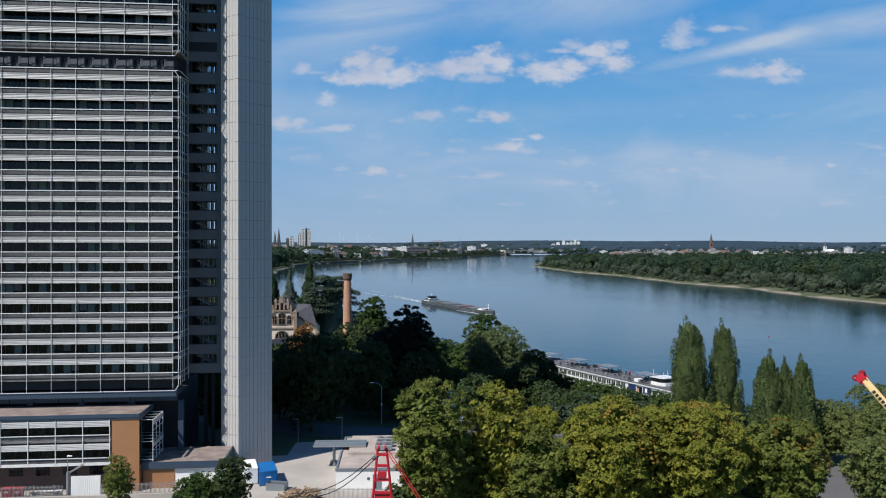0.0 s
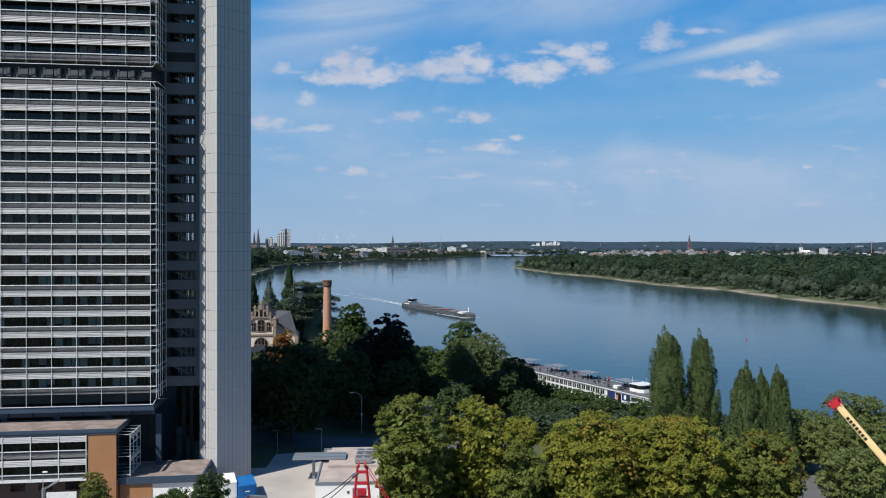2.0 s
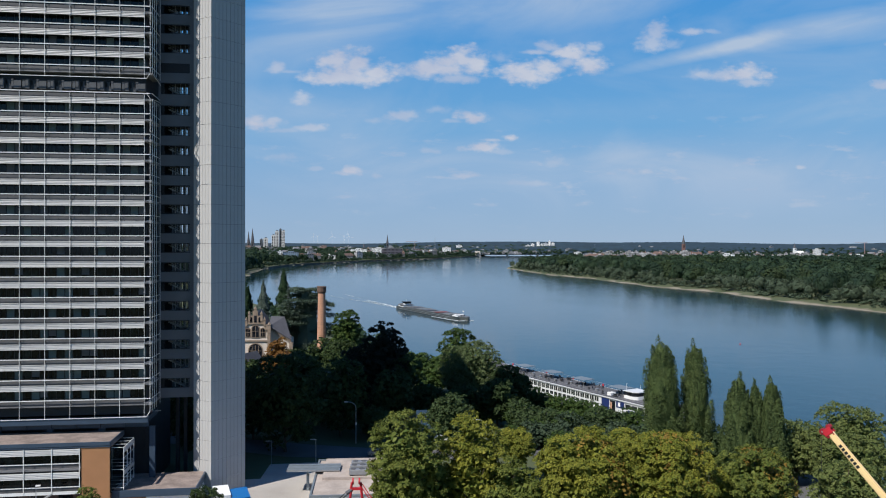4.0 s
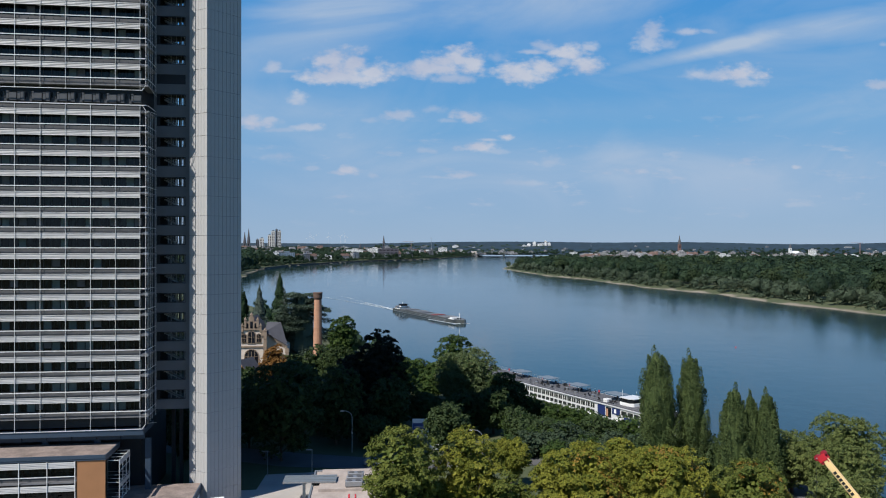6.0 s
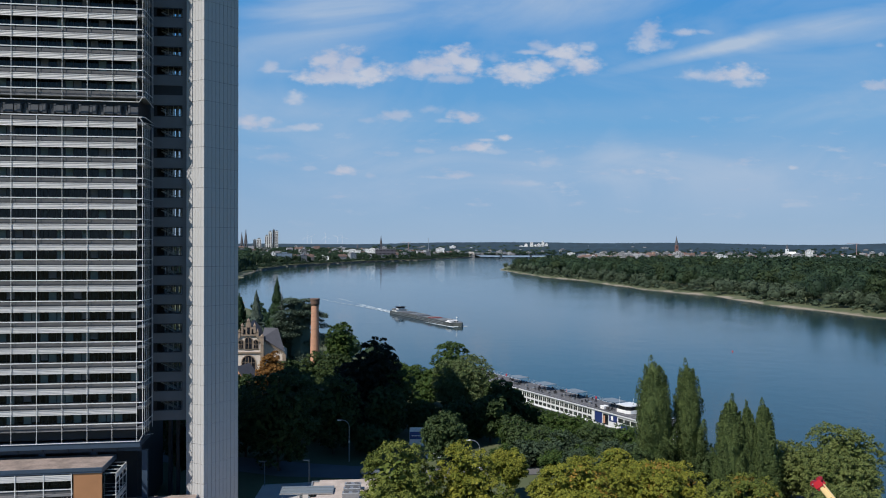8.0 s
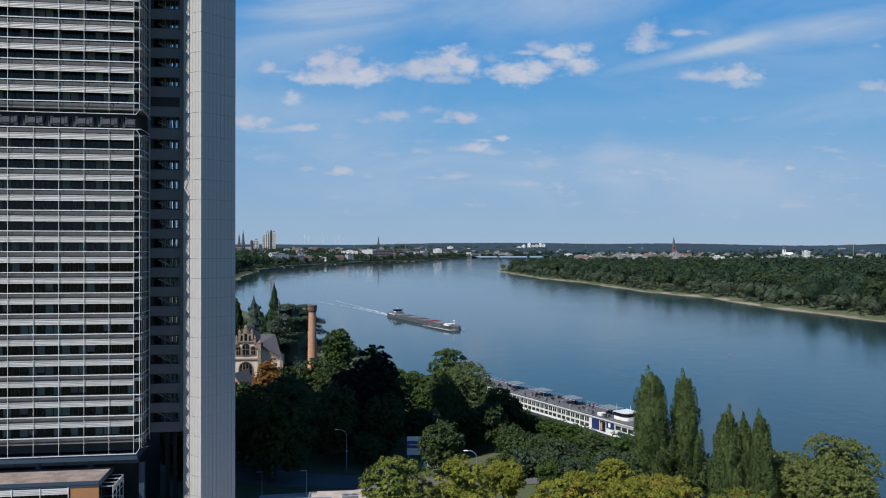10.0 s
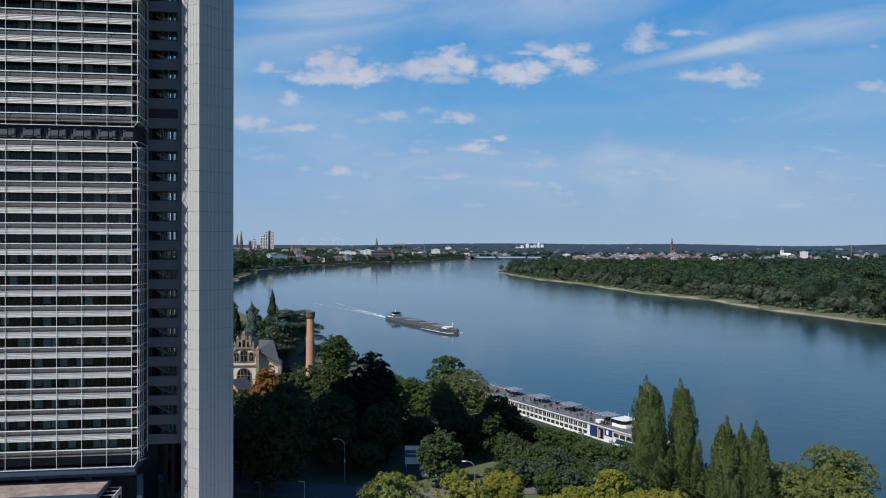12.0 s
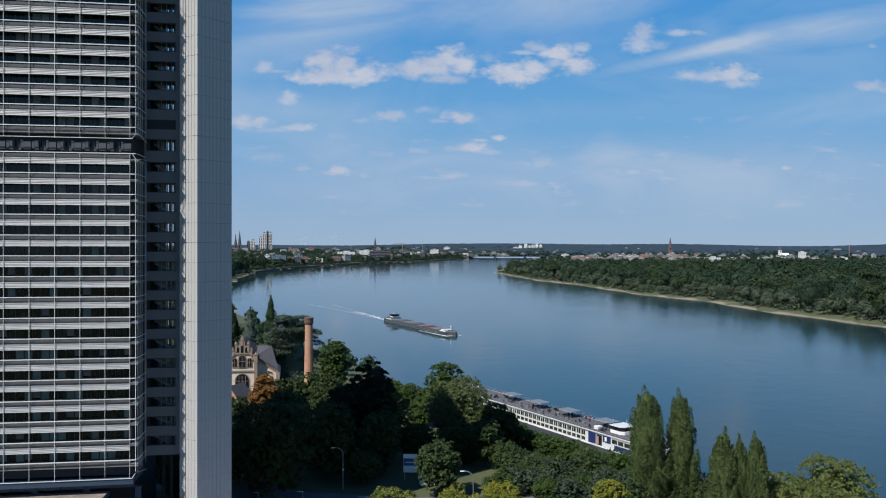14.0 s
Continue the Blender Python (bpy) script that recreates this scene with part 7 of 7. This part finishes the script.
def scatter(rng, n, test, xr, yr):
    out = []
    while len(out) < n:
        k = 4000
        x, y = rng.uniform(*xr, k), rng.uniform(*yr, k)
        ok = test(x, y, river_distance(x, y))
        for a, b in zip(x[ok], y[ok]):
            out.append((a, b))
            if len(out) >= n:
                break
    return np.array(out)


frng = np.random.default_rng(77)
right_of = lambda x, y: x > np.interp(y, [0, 400, 1000, 1900, 3000, 3800, 5000], [340, 180, 60, 0, 150, 520, 1200])
in_view = lambda x, y: (x < y * 0.66 + 30) & (x > -0.34 * y - 20)


def spots_of(points, hmin, hmax, ratio):
    g = land_height(points[:, 0], points[:, 1])
    h = frng.uniform(hmin, hmax, len(points))
    return np.stack([points[:, 0], points[:, 1], g - 0.5, h, h * ratio * frng.uniform(0.85, 1.2, len(points))], axis=1)


# tall riverside wood on the far bank: its edge, then its depth
edge = spots_of(scatter(frng, 380, lambda x, y, d: right_of(x, y) & in_view(x, y) & (d > 30) & (d < 150), (200, 900), (480, 2000)), 18, 30, 0.44)
deep = spots_of(scatter(frng, 520, lambda x, y, d: right_of(x, y) & in_view(x, y) & (d > 130) & (d < 620), (200, 1500), (600, 2300)), 17, 28, 0.48)
for k, (look_, label) in enumerate((("far_dark", "dark green trees of the riverside wood"), ("far_wood", "mid-green trees of the riverside wood"), ("far_blue", "bluish green trees of the riverside wood"), ("far_olive", "olive green trees of the riverside wood"))):
    woods("far_bank_wood", edge[k::4], M[look_], label, fine=True)
    woods("far_bank_wood", deep[k::4], M[look_], label)
shore = scatter(frng, 200, lambda x, y, d: right_of(x, y) & in_view(x, y) & (d > 10) & (d < 52), (200, 700), (480, 1900))
woods("shore_willows", spots_of(shore, 8, 19, 0.5), M["far_willow"], "pale willows along the sandy shore", fine=True)
scrub = scatter(frng, 650, lambda x, y, d: right_of(x, y) & in_view(x, y) & (d > 8) & (d < 40), (200, 700), (480, 1900))
woods("shore_scrub", spots_of(scrub, 1.5, 5.5, 0.8), M["far_willow"], "low scrub along the sandy shore", small=True)
# left bank upstream
lbank = scatter(frng, 1150, lambda x, y, d: ~right_of(x, y) & in_view(x, y) & (d > 18) & (d < 150), (-900, 420), (900, 4450))
lbank = lbank[(lbank[:, 1] < 2250) | (np.sin(lbank[:, 1] / 61) + np.sin(lbank[:, 1] / 23 + 1) > -0.55)]
lb = spots_of(lbank, 16, 31, 0.44)
lb[:, 3] *= np.where(lbank[:, 1] > 2250, 0.78, 1.25)
woods("promenade_trees", lb[::2], M["far_dark"], "dark trees along the far promenade", small=True)
woods("promenade_trees", lb[1::2], M["far_blue"], "green trees along the far promenade", small=True)
hedge = scatter(frng, 760, lambda x, y, d: ~right_of(x, y) & in_view(x, y) & (d > np.where(y > 1750, 1.5, 12)) & (d < 30), (-500, 420), (1000, 4450))
woods("promenade_hedge", spots_of(hedge, 6, 11, 0.6), M["far_dark"], "line of low trees above the bank", small=True)
# trees among the towns
left_town = scatter(frng, 1300, lambda x, y, d: ~right_of(x, y) & in_view(x, y) & (d > 60) & (d < 900), (-1500, 500), (2000, 4600))
woods("town_trees", spots_of(left_town, 10, 19, 0.7), M["far_dark"], "dark trees between the houses of the far town", small=True)
town = scatter(frng, 1500, lambda x, y, d: in_view(x, y) & (d > 60), (-1500, 3200), (2300, 4700))
woods("town_trees", spots_of(town, 9, 19, 0.75), M["far_dark"], "scattered trees among the town's houses", small=True)
slope_a, slope_t = np.radians(frng.uniform(-14, 31, 1300)), frng.uniform(0, 0.62, 1300)
slope = np.stack([np.sin(slope_a) * (4435 + 260 * slope_t), np.cos(slope_a) * (4435 + 260 * slope_t), 4 + 50 * slope_t, frng.uniform(8, 15, 1300), frng.uniform(6, 12, 1300)], axis=1)
woods("ridge_trees", slope, M["far_dark"], "dark trees on the lower slopes of the ridge", small=True)
slope_a, slope_t = np.radians(frng.uniform(-3, 10, 330)), frng.uniform(0.1, 0.85, 330)
slope = np.stack([np.sin(slope_a) * (4435 + 260 * slope_t), np.cos(slope_a) * (4435 + 260 * slope_t), 4 + 58 * slope_t, frng.uniform(8, 14, 330), frng.uniform(8, 16, 330)], axis=1)
woods("ridge_trees", slope, M["far_wood"], "green trees on the slope behind the far town", small=True)
inland = scatter(frng, 420, lambda x, y, d: right_of(x, y) & (d > 450) & (x > 0.40 * y) & (x < 0.68 * y), (700, 2000), (1500, 2700))
woods("inland_trees", spots_of(inland, 11, 20, 0.7), M["far_dark"], "dark trees on the plain behind the riverside wood", small=True)
near_bank = scatter(frng, 60, lambda x, y, d: ~right_of(x, y) & (d > 8) & (d < 60) & (x < -12), (-200, 0), (330, 800))
woods("near_bank_trees", spots_of(near_bank, 9, 16, 0.42), M["far_wood"], "trees along the near bank upstream")


# ---- far quay ----
def build_quay():
    bank = [(x, y) for x, y in LEFT_BANK if 1800 < y < 4700]
    bm = bmesh.new()
    for (x0, y0), (x1, y1) in zip(bank, bank[1:]):
        steps = 12
        for k in range(steps):
            a, b = k / steps, (k + 1) / steps
            p, q = Vector((x0 + (x1 - x0) * a, y0 + (y1 - y0) * a, 0)), Vector((x0 + (x1 - x0) * b, y0 + (y1 - y0) * b, 0))
            side = Vector(((q - p).y, -(q - p).x, 0)).normalized()
            p, q = p + side * 5.5, q + side * 5.5
            prism(bm, [p.xy[:], q.xy[:], (q - side * 1.4).xy[:], (p - side * 1.4).xy[:]], -8, -2.3 + 0.25 * math.sin(y0 * 0.02 + k))
    tagged(part("quay_wall", bm, material("dark_quay_stone", (0.06, 0.062, 0.055), 0.9, var=0.3, scale=0.1, fine=0.8)), "dark stone quay wall along the far promenade", "quay", kind="structure")


build_quay()


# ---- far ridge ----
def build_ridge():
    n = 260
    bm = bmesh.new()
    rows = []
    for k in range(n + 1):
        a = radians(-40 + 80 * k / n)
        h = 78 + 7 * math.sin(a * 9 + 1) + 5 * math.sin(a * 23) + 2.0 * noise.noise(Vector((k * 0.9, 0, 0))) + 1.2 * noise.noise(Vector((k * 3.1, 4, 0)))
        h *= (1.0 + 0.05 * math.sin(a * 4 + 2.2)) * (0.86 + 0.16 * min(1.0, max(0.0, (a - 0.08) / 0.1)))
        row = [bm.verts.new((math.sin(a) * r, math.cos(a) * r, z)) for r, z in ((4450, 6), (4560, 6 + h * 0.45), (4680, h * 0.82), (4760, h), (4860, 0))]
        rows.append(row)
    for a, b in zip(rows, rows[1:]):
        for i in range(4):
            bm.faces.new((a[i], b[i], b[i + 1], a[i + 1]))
    # blue of the distance haze is mixed into the forest's base colour
    tagged(part("wooded_ridge", bm, material("haze_blue_forest", (0.011, 0.030, 0.046), 0.95, var=0.5, scale=0.02, fine=0.09, bump=0.6)), "long low wooded ridge on the horizon", "hills", kind="structure")


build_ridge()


# ---- far towns ----
def gabled(name, w, d, h, r, wall, roof, label, rows=0):
    """A house with a pitched roof: walls, roof, rows of windows, a chimney."""
    ob = thing(name, (0, 0, -500), 0, label, "house", "houses of the far town")
    bm = bmesh.new()
    prof = [(-d / 2, 0), (d / 2, 0), (d / 2, h), (0, h + r), (-d / 2, h)]
    a = [bm.verts.new((-w / 2, y, z)) for y, z in prof]
    b = [bm.verts.new((w / 2, y, z)) for y, z in prof]
    bm.faces.new(a[::-1])
    bm.faces.new(b)
    for i in range(5):
        j = (i + 1) % 5
        bm.faces.new((a[i], a[j], b[j], b[i]))
    part("wall", bm, wall, ob)
    rb = bmesh.new()
    for s in (-1, 1):
        m = Matrix.Translation((0, 0, h + r + 0.25)) @ Matrix.Rotation(-s * math.atan2(r, d / 2), 4, "X")
        ln = math.hypot(r, d / 2) + 0.5
        box(rb, -w / 2 - 0.4, w / 2 + 0.4, 0 if s > 0 else -ln, ln if s > 0 else 0, -0.15, 0.15, m)
    rf = part("roof", rb, roof, ob)
    part("chimney", bx(w * 0.2, w * 0.2 + 1.2, -0.6, 0.6, h + r * 0.5, h + r + 1.6), M["brick"], rf)
    wb = bmesh.new()
    for q in range(rows):
        for k in range(int(w / 3.2)):
            x = -w / 2 + 1.6 + 3.2 * k
            box(wb, x - 0.65, x + 0.65, -d / 2 - 0.06, -d / 2 + 0.02, 1.2 + 3.1 * q, 2.8 + 3.1 * q)
    tagged(part("glazing", wb, M["window"], ob), kind="stuff")
    return ob


def block(name, w, d, h, wall, label, storeys, place=None, turn=0.0, group="blocks of the far town", category="building"):
    """A flat-roofed block with rows of windows and a roof house."""
    ob = thing(name, place or (0, 0, -500), turn, label, category, group)
    part("wall", bx(-w / 2, w / 2, -d / 2, d / 2, 0, h), wall, ob)
    rf = part("roof", bx(-w / 2 - 0.3, w / 2 + 0.3, -d / 2 - 0.3, d / 2 + 0.3, h, h + 0.6), M["grey_roof"], ob)
    part("roof_house", bx(-w * 0.15, w * 0.2, -d * 0.2, d * 0.25, h + 0.6, h + 3.2), wall, rf)
    s = h / storeys
    wb = bmesh.new()
    for q in range(storeys):
        n = max(2, int(w / 5.2))
        for k in range(n):
            x = -w / 2 + w * (k + 0.5) / n
            box(wb, x - w / n * 0.27, x + w / n * 0.27, -d / 2 - 0.08, -d / 2 + 0.02, s * q + s * 0.36, s * q + s * 0.76)
        for s2 in (-1, 1):
            box(wb, s2 * w / 2 - 0.08, s2 * w / 2 + 0.08, -d * 0.42, d * 0.42, s * q + s * 0.35, s * q + s * 0.78)
    tagged(part("glazing", wb, M["window"], ob), kind="stuff")
    return ob


def build_towns():
    rng = np.random.default_rng(5)
    kinds = [gabled("town_house", 14, 10, 8, 5, M["plaster"], M["tile_roof"], "pale plastered house with a red tiled roof", 2),
             gabled("town_house", 20, 11, 10, 5.5, M["plaster"], M["grey_roof"], "pale plastered house with a grey roof", 3),
             gabled("town_house", 26, 12, 11, 6, M["plaster"], M["tile_roof"], "long pale house with a reddish roof", 3),
             gabled("town_house", 11, 11, 7, 5, M["brick"], M["grey_roof"], "small brick house with a grey roof", 2),
             block("town_block", 30, 14, 13, M["plaster"], "pale flat-roofed town block", 4),
             block("town_block", 22, 16, 18, M["plaster"], "pale six-storey flat-roofed town block", 6),
             block("town_block", 46, 16, 10, M["plaster"], "long low pale flat-roofed building", 3)]
    left = scatter(frng, 190, lambda x, y, d: ~right_of(x, y) & in_view(x, y) & (d > 40) & (d < 900), (-1500, 600), (1900, 4600))
    far_r = scatter(frng, 170, lambda x, y, d: right_of(x, y) & in_view(x, y) & (d > 350) & (y > 2650), (300, 3000), (2100, 4550))
    for spots, turn in ((left, 20), (far_r, -15)):
        for x, y in spots:
            k = rng.choice(len(kinds), p=[0.26, 0.2, 0.14, 0.08, 0.16, 0.09, 0.07])
            s = rng.uniform(0.6, 0.95) * (1.0 + y / 9000) * (1.0 if turn > 0 else 0.85)
            z = float(land_height(x, y)) - 0.5
            m = pose(x, y, z, 0, 0, turn + rng.choice([0, 90]) + rng.uniform(-15, 15)) @ Matrix.Diagonal((s, s, s * rng.uniform(0.9, 1.25), 1))
            copy_thing(kinds[k], m)
    # houses up the lower slope of the ridge
    for k in range(110):
        a = radians(rng.uniform(-14, 31) if k % 3 == 0 else rng.uniform(-14, 11) if k < 90 else rng.uniform(-2, 9))
        t = rng.uniform(0, 1) ** 1.4
        r, z = 4440 + 190 * t, 6 + 40 * t
        q = rng.choice([1, 4, 5, 6])
        s = rng.uniform(0.6, 0.95)
        copy_thing(kinds[q], pose(math.sin(a) * r, math.cos(a) * r, z, 0, 0, rng.uniform(-25, 25)) @ Matrix.Diagonal((s, s, s, 1)))
    # villas and offices along the far promenade, white houses behind the wood
    front = scatter(frng, 26, lambda x, y, d: ~right_of(x, y) & in_view(x, y) & (d > 34) & (d < 120), (-600, 420), (2100, 4400))
    behind = scatter(frng, 70, lambda x, y, d: right_of(x, y) & (d > 200) & (x > 0.17 * y) & (x < 0.36 * y), (300, 1300), (2450, 3500))
    for spots, turn, size in ((front, 25, 1.05), (behind, -15, 1.1)):
        for x, y in spots:
            k = rng.choice([1, 2, 4, 5, 6])
            s = rng.uniform(0.8, 1.2) * size
            copy_thing(kinds[k], pose(x, y, float(land_height(x, y)) - 0.5, 0, 0, turn + rng.uniform(-12, 12)) @ Matrix.Diagonal((s, s, s * 1.15, 1)))
    for ob in kinds:
        for o in (*ob.children_recursive, ob):
            bpy.data.objects.remove(o)


build_towns()


def church(name, x, y, z, tower, spire, w, mat, roof, label, nave=True, turn=0.0):
    ob = thing(name, (x, y, z), turn, label, "church")
    part("tower", bx(-w / 2, w / 2, -w / 2, w / 2, 0, tower), mat, ob)
    part("spire", rod(bmesh.new(), (0, 0, tower), (0, 0, tower + spire), w * 0.66, 0.2, 8), roof, ob, "slender pointed spire")
    part("belfry_window", bx(-w * 0.2, w * 0.2, -w / 2 - 0.1, -w / 2 + 0.05, tower * 0.72, tower * 0.9), M["window"], ob)
    if nave:
        bm = bmesh.new()
        prof = [(-9, 0), (9, 0), (9, 13), (0, 22), (-9, 13)]
        a = [bm.verts.new((w / 2, yy, zz)) for yy, zz in prof]
        b = [bm.verts.new((w / 2 + 38, yy, zz)) for yy, zz in prof]
        bm.faces.new(a[::-1])
        bm.faces.new(b)
        for i in range(5):
            j = (i + 1) % 5
            bm.faces.new((a[i], a[j], b[j], b[i]))
        part("nave", bm, mat, ob)
    return ob


def at(px, d):
    """Across, for a slope of sight and a distance ahead."""
    return px * d


church("parish_church", at(0.339, 3400), 3400, 6, 55, 40, 12, material("dark_church_brick", (0.18, 0.095, 0.08), 0.9, var=0.2), M["slate"], "red brick church with a tall pointed spire")
church("minster", at(-0.2075, 4000), 4000, 8, 62, 72, 14, M["slate"], M["slate"], "dark minster with slender pointed spires", nave=True)
church("minster", at(-0.2125, 4010), 4010, 8, 58, 60, 12, M["slate"], M["slate"], "lower spire of the dark minster", nave=False)
church("town_church", at(-0.0385, 4100), 4100, 8, 60, 42, 10, M["slate"], M["slate"], "dark slender church tower on the skyline")
church("town_church", at(0.483, 3900), 3900, 8, 36, 26, 12, M["white_paint"], M["slate"], "small white church on a rise", nave=True)
church("town_church", at(-0.068, 4200), 4200, 8, 40, 22, 9, M["slate"], M["slate"], "small dark steeple on the skyline", nave=False)
# the town hall's stepped towers
TOWER_PALE = material("pale_tower_concrete", (0.62, 0.61, 0.58), 0.8, var=0.1, scale=0.1)
TOWER_DARK = material("dark_tower_cladding", (0.09, 0.10, 0.11), 0.6, var=0.15, scale=0.1)


def high_rise(u, w, h, wall, strips, label):
    """A slab of offices with upright window strips between pale piers."""
    ob = thing("high_rise", (at(u, 3980), 3980, 6), 8, label, "high-rise", "high-rises of the town hall")
    part("wall", bx(-w / 2, w / 2, -9, 9, 0, h), wall, ob)
    rf = part("roof", bx(-w / 2 - 0.3, w / 2 + 0.3, -9.3, 9.3, h, h + 0.8), M["grey_roof"], ob)
    part("plant_room", bx(-w * 0.2, w * 0.25, -5, 5, h + 0.8, h + 5), TOWER_DARK, rf)
    for k in range(strips):
        x = -w / 2 + w * (k + 0.5) / strips
        part("window_strip", bx(x - w / strips * 0.24, x + w / strips * 0.24, -9.15, -8.9, 6, h - 5), M["window"], ob)
    for k in range(int(h / 14)):
        part("floor_band", bx(-w / 2 - 0.1, w / 2 + 0.1, -9.25, -9.0, 12 + 14 * k, 14 + 14 * k), wall, ob)
    return ob


high_rise(-0.1815, 17, 100, TOWER_PALE, 2, "pale high-rise slab of the town hall")
high_rise(-0.1770, 18, 120, TOWER_PALE, 2, "pale stepped high-rise of the town hall")
high_rise(-0.1727, 11, 128, TOWER_DARK, 1, "dark glazed high-rise of the town hall")
high_rise(-0.1692, 16, 122, TOWER_PALE, 3, "tall pale high-rise with dark window strips")
high_rise(-0.1912, 22, 84, TOWER_PALE, 3, "lower pale high-rise wing")
high_rise(-0.1965, 14, 78, TOWER_DARK, 2, "lower dark high-rise wing")
# large pale blocks above the town's roofs, some on the ridge's lower slope
for u, d, w, h in ((0.203, 4300, 40, 20), (0.036, 4100, 44, 40), (0.016, 4000, 40, 20), (-0.075, 3300, 70, 26), (-0.050, 3500, 60, 30), (-0.115, 2700, 60, 16),
                   (0.395, 2500, 44, 22), (0.385, 2520, 24, 16), (0.512, 3300, 26, 34), (0.565, 3000, 40, 14)):
    block("large_block", w, 18, h, M["white_paint"], "large pale block above the town's roofs", max(3, int(h / 4)), (at(u, d), d, float(land_height(at(u, d), d))), 5, "large blocks of the far town")
for u, w, h, z in ((0.1395, 26, 22, 44), (0.1455, 20, 30, 46), (0.1525, 18, 40, 46), (0.1572, 15, 30, 44), (0.1620, 22, 34, 44), (0.1668, 14, 46, 46), (0.1712, 18, 36, 44), (0.184, 30, 17, 38), (0.192, 34, 15, 37), (0.199, 24, 18, 37), (0.211, 26, 16, 36), (0.052, 34, 24, 42), (0.075, 40, 14, 40)):
    block("hillside_block", w, 18, h, M["white_paint"], "white block on the wooded slope beyond the bridge", max(3, int(h / 4)), (at(u, 4575), 4575, z - 8), 12 * math.sin(u * 900), "white blocks on the slope")
block("waterfront_office", 46, 20, 27, material("blue_grey_facade", (0.20, 0.27, 0.34), 0.4, var=0.1, scale=0.1), "blue-grey office block above the promenade", 7, (at(-0.160, 2420), 2420, 3), 12)
block("waterfront_annex", 16, 18, 29, M["white_paint"], "white end block beside the promenade office", 7, (at(-0.1735, 2410), 2410, 3), 12)
block("opera_house", 82, 40, 36, material("dark_hall_cladding", (0.09, 0.085, 0.10), 0.6, var=0.2, scale=0.1), "broad dark hall above the far quay", 3, (at(-0.033, 3260), 3260, 4), 8)


GREEN_STEEL = material("faded_green_steel", (0.20, 0.235, 0.225), 0.75, var=0.12, scale=0.1)


def build_bridge():
    b = thing("river_bridge", (0, 4450, 0), 0, "long pale green girder bridge across the river", "bridge")
    girder = bmesh.new()
    n = 40
    for k in range(n):
        x0, x1 = 330 + 520 * k / n, 330 + 520 * (k + 1) / n
        t = ((k + 0.5) / n * 3) % 1
        depth = 4.5 + 5 * abs(2 * t - 1) ** 2
        box(girder, x0, x1 - 0.01, -7, 7, 20 - depth, 20)
    part("girder", girder, GREEN_STEEL, b)
    part("deck", bx(300, 900, -9, 9, 20.0, 21.0), GREEN_STEEL, b)
    for x in (350, 505, 675, 850):
        part("pier", bx(x - 5, x + 5, -9, 9, -10, 15), M["rock"], b)
    part("abutment", bx(322, 350, -12, 12, -6, 25), M["rock"], b)
    part("railing", bx(300, 900, -9.2, -9.0, 21, 22.2), GREEN_STEEL, b)


build_bridge()
# thin masts, wind turbines and cranes on the horizon
for u, h in ((0.0215, 95), (0.225, 60), (0.335, 46), (0.262, 52)):
    t = thing("radio_mast", (at(u, 4500), 4500, 8), 0, "thin pale mast on the horizon", "mast", "masts on the horizon")
    part("mast", rod(bmesh.new(), (0, 0, 0), (0, 0, h), 1.6, 0.6, 6), M["galvanised"], t)
for k, u in enumerate((-0.131, -0.126, -0.108, -0.093, -0.087)):
    t = thing("wind_turbine", (at(u, 4850), 4850, 8), 0, "distant white wind turbine at rest", "wind turbine", "wind turbines on the horizon")
    part("tower", rod(bmesh.new(), (0, 0, 0), (0, 0, 104), 0.7, 0.4, 8), M["white_paint"], t)
    for q in range(3):
        a = q * math.tau / 3 + k
        part("blade", rod(bmesh.new(), (0, -2, 104), (math.sin(a) * 34, -2, 104 + math.cos(a) * 34), 0.45, 0.15, 5), M["white_paint"], t)
CRANE = material("faded_crane_paint", (0.30, 0.20, 0.19), 0.6, var=0.15)
for u, d, h in ((0.5745, 3600, 62), (-0.004, 4300, 70)):
    t = thing("tower_crane", (at(u, d), d, 6), 0, "slim faded red tower crane above the roofs", "crane")
    part("mast", bx(-1.2, 1.2, -1.2, 1.2, 0, h), CRANE, t)
    part("jib", bx(-45, 14, -0.8, 0.8, h, h + 1.8), CRANE, t)
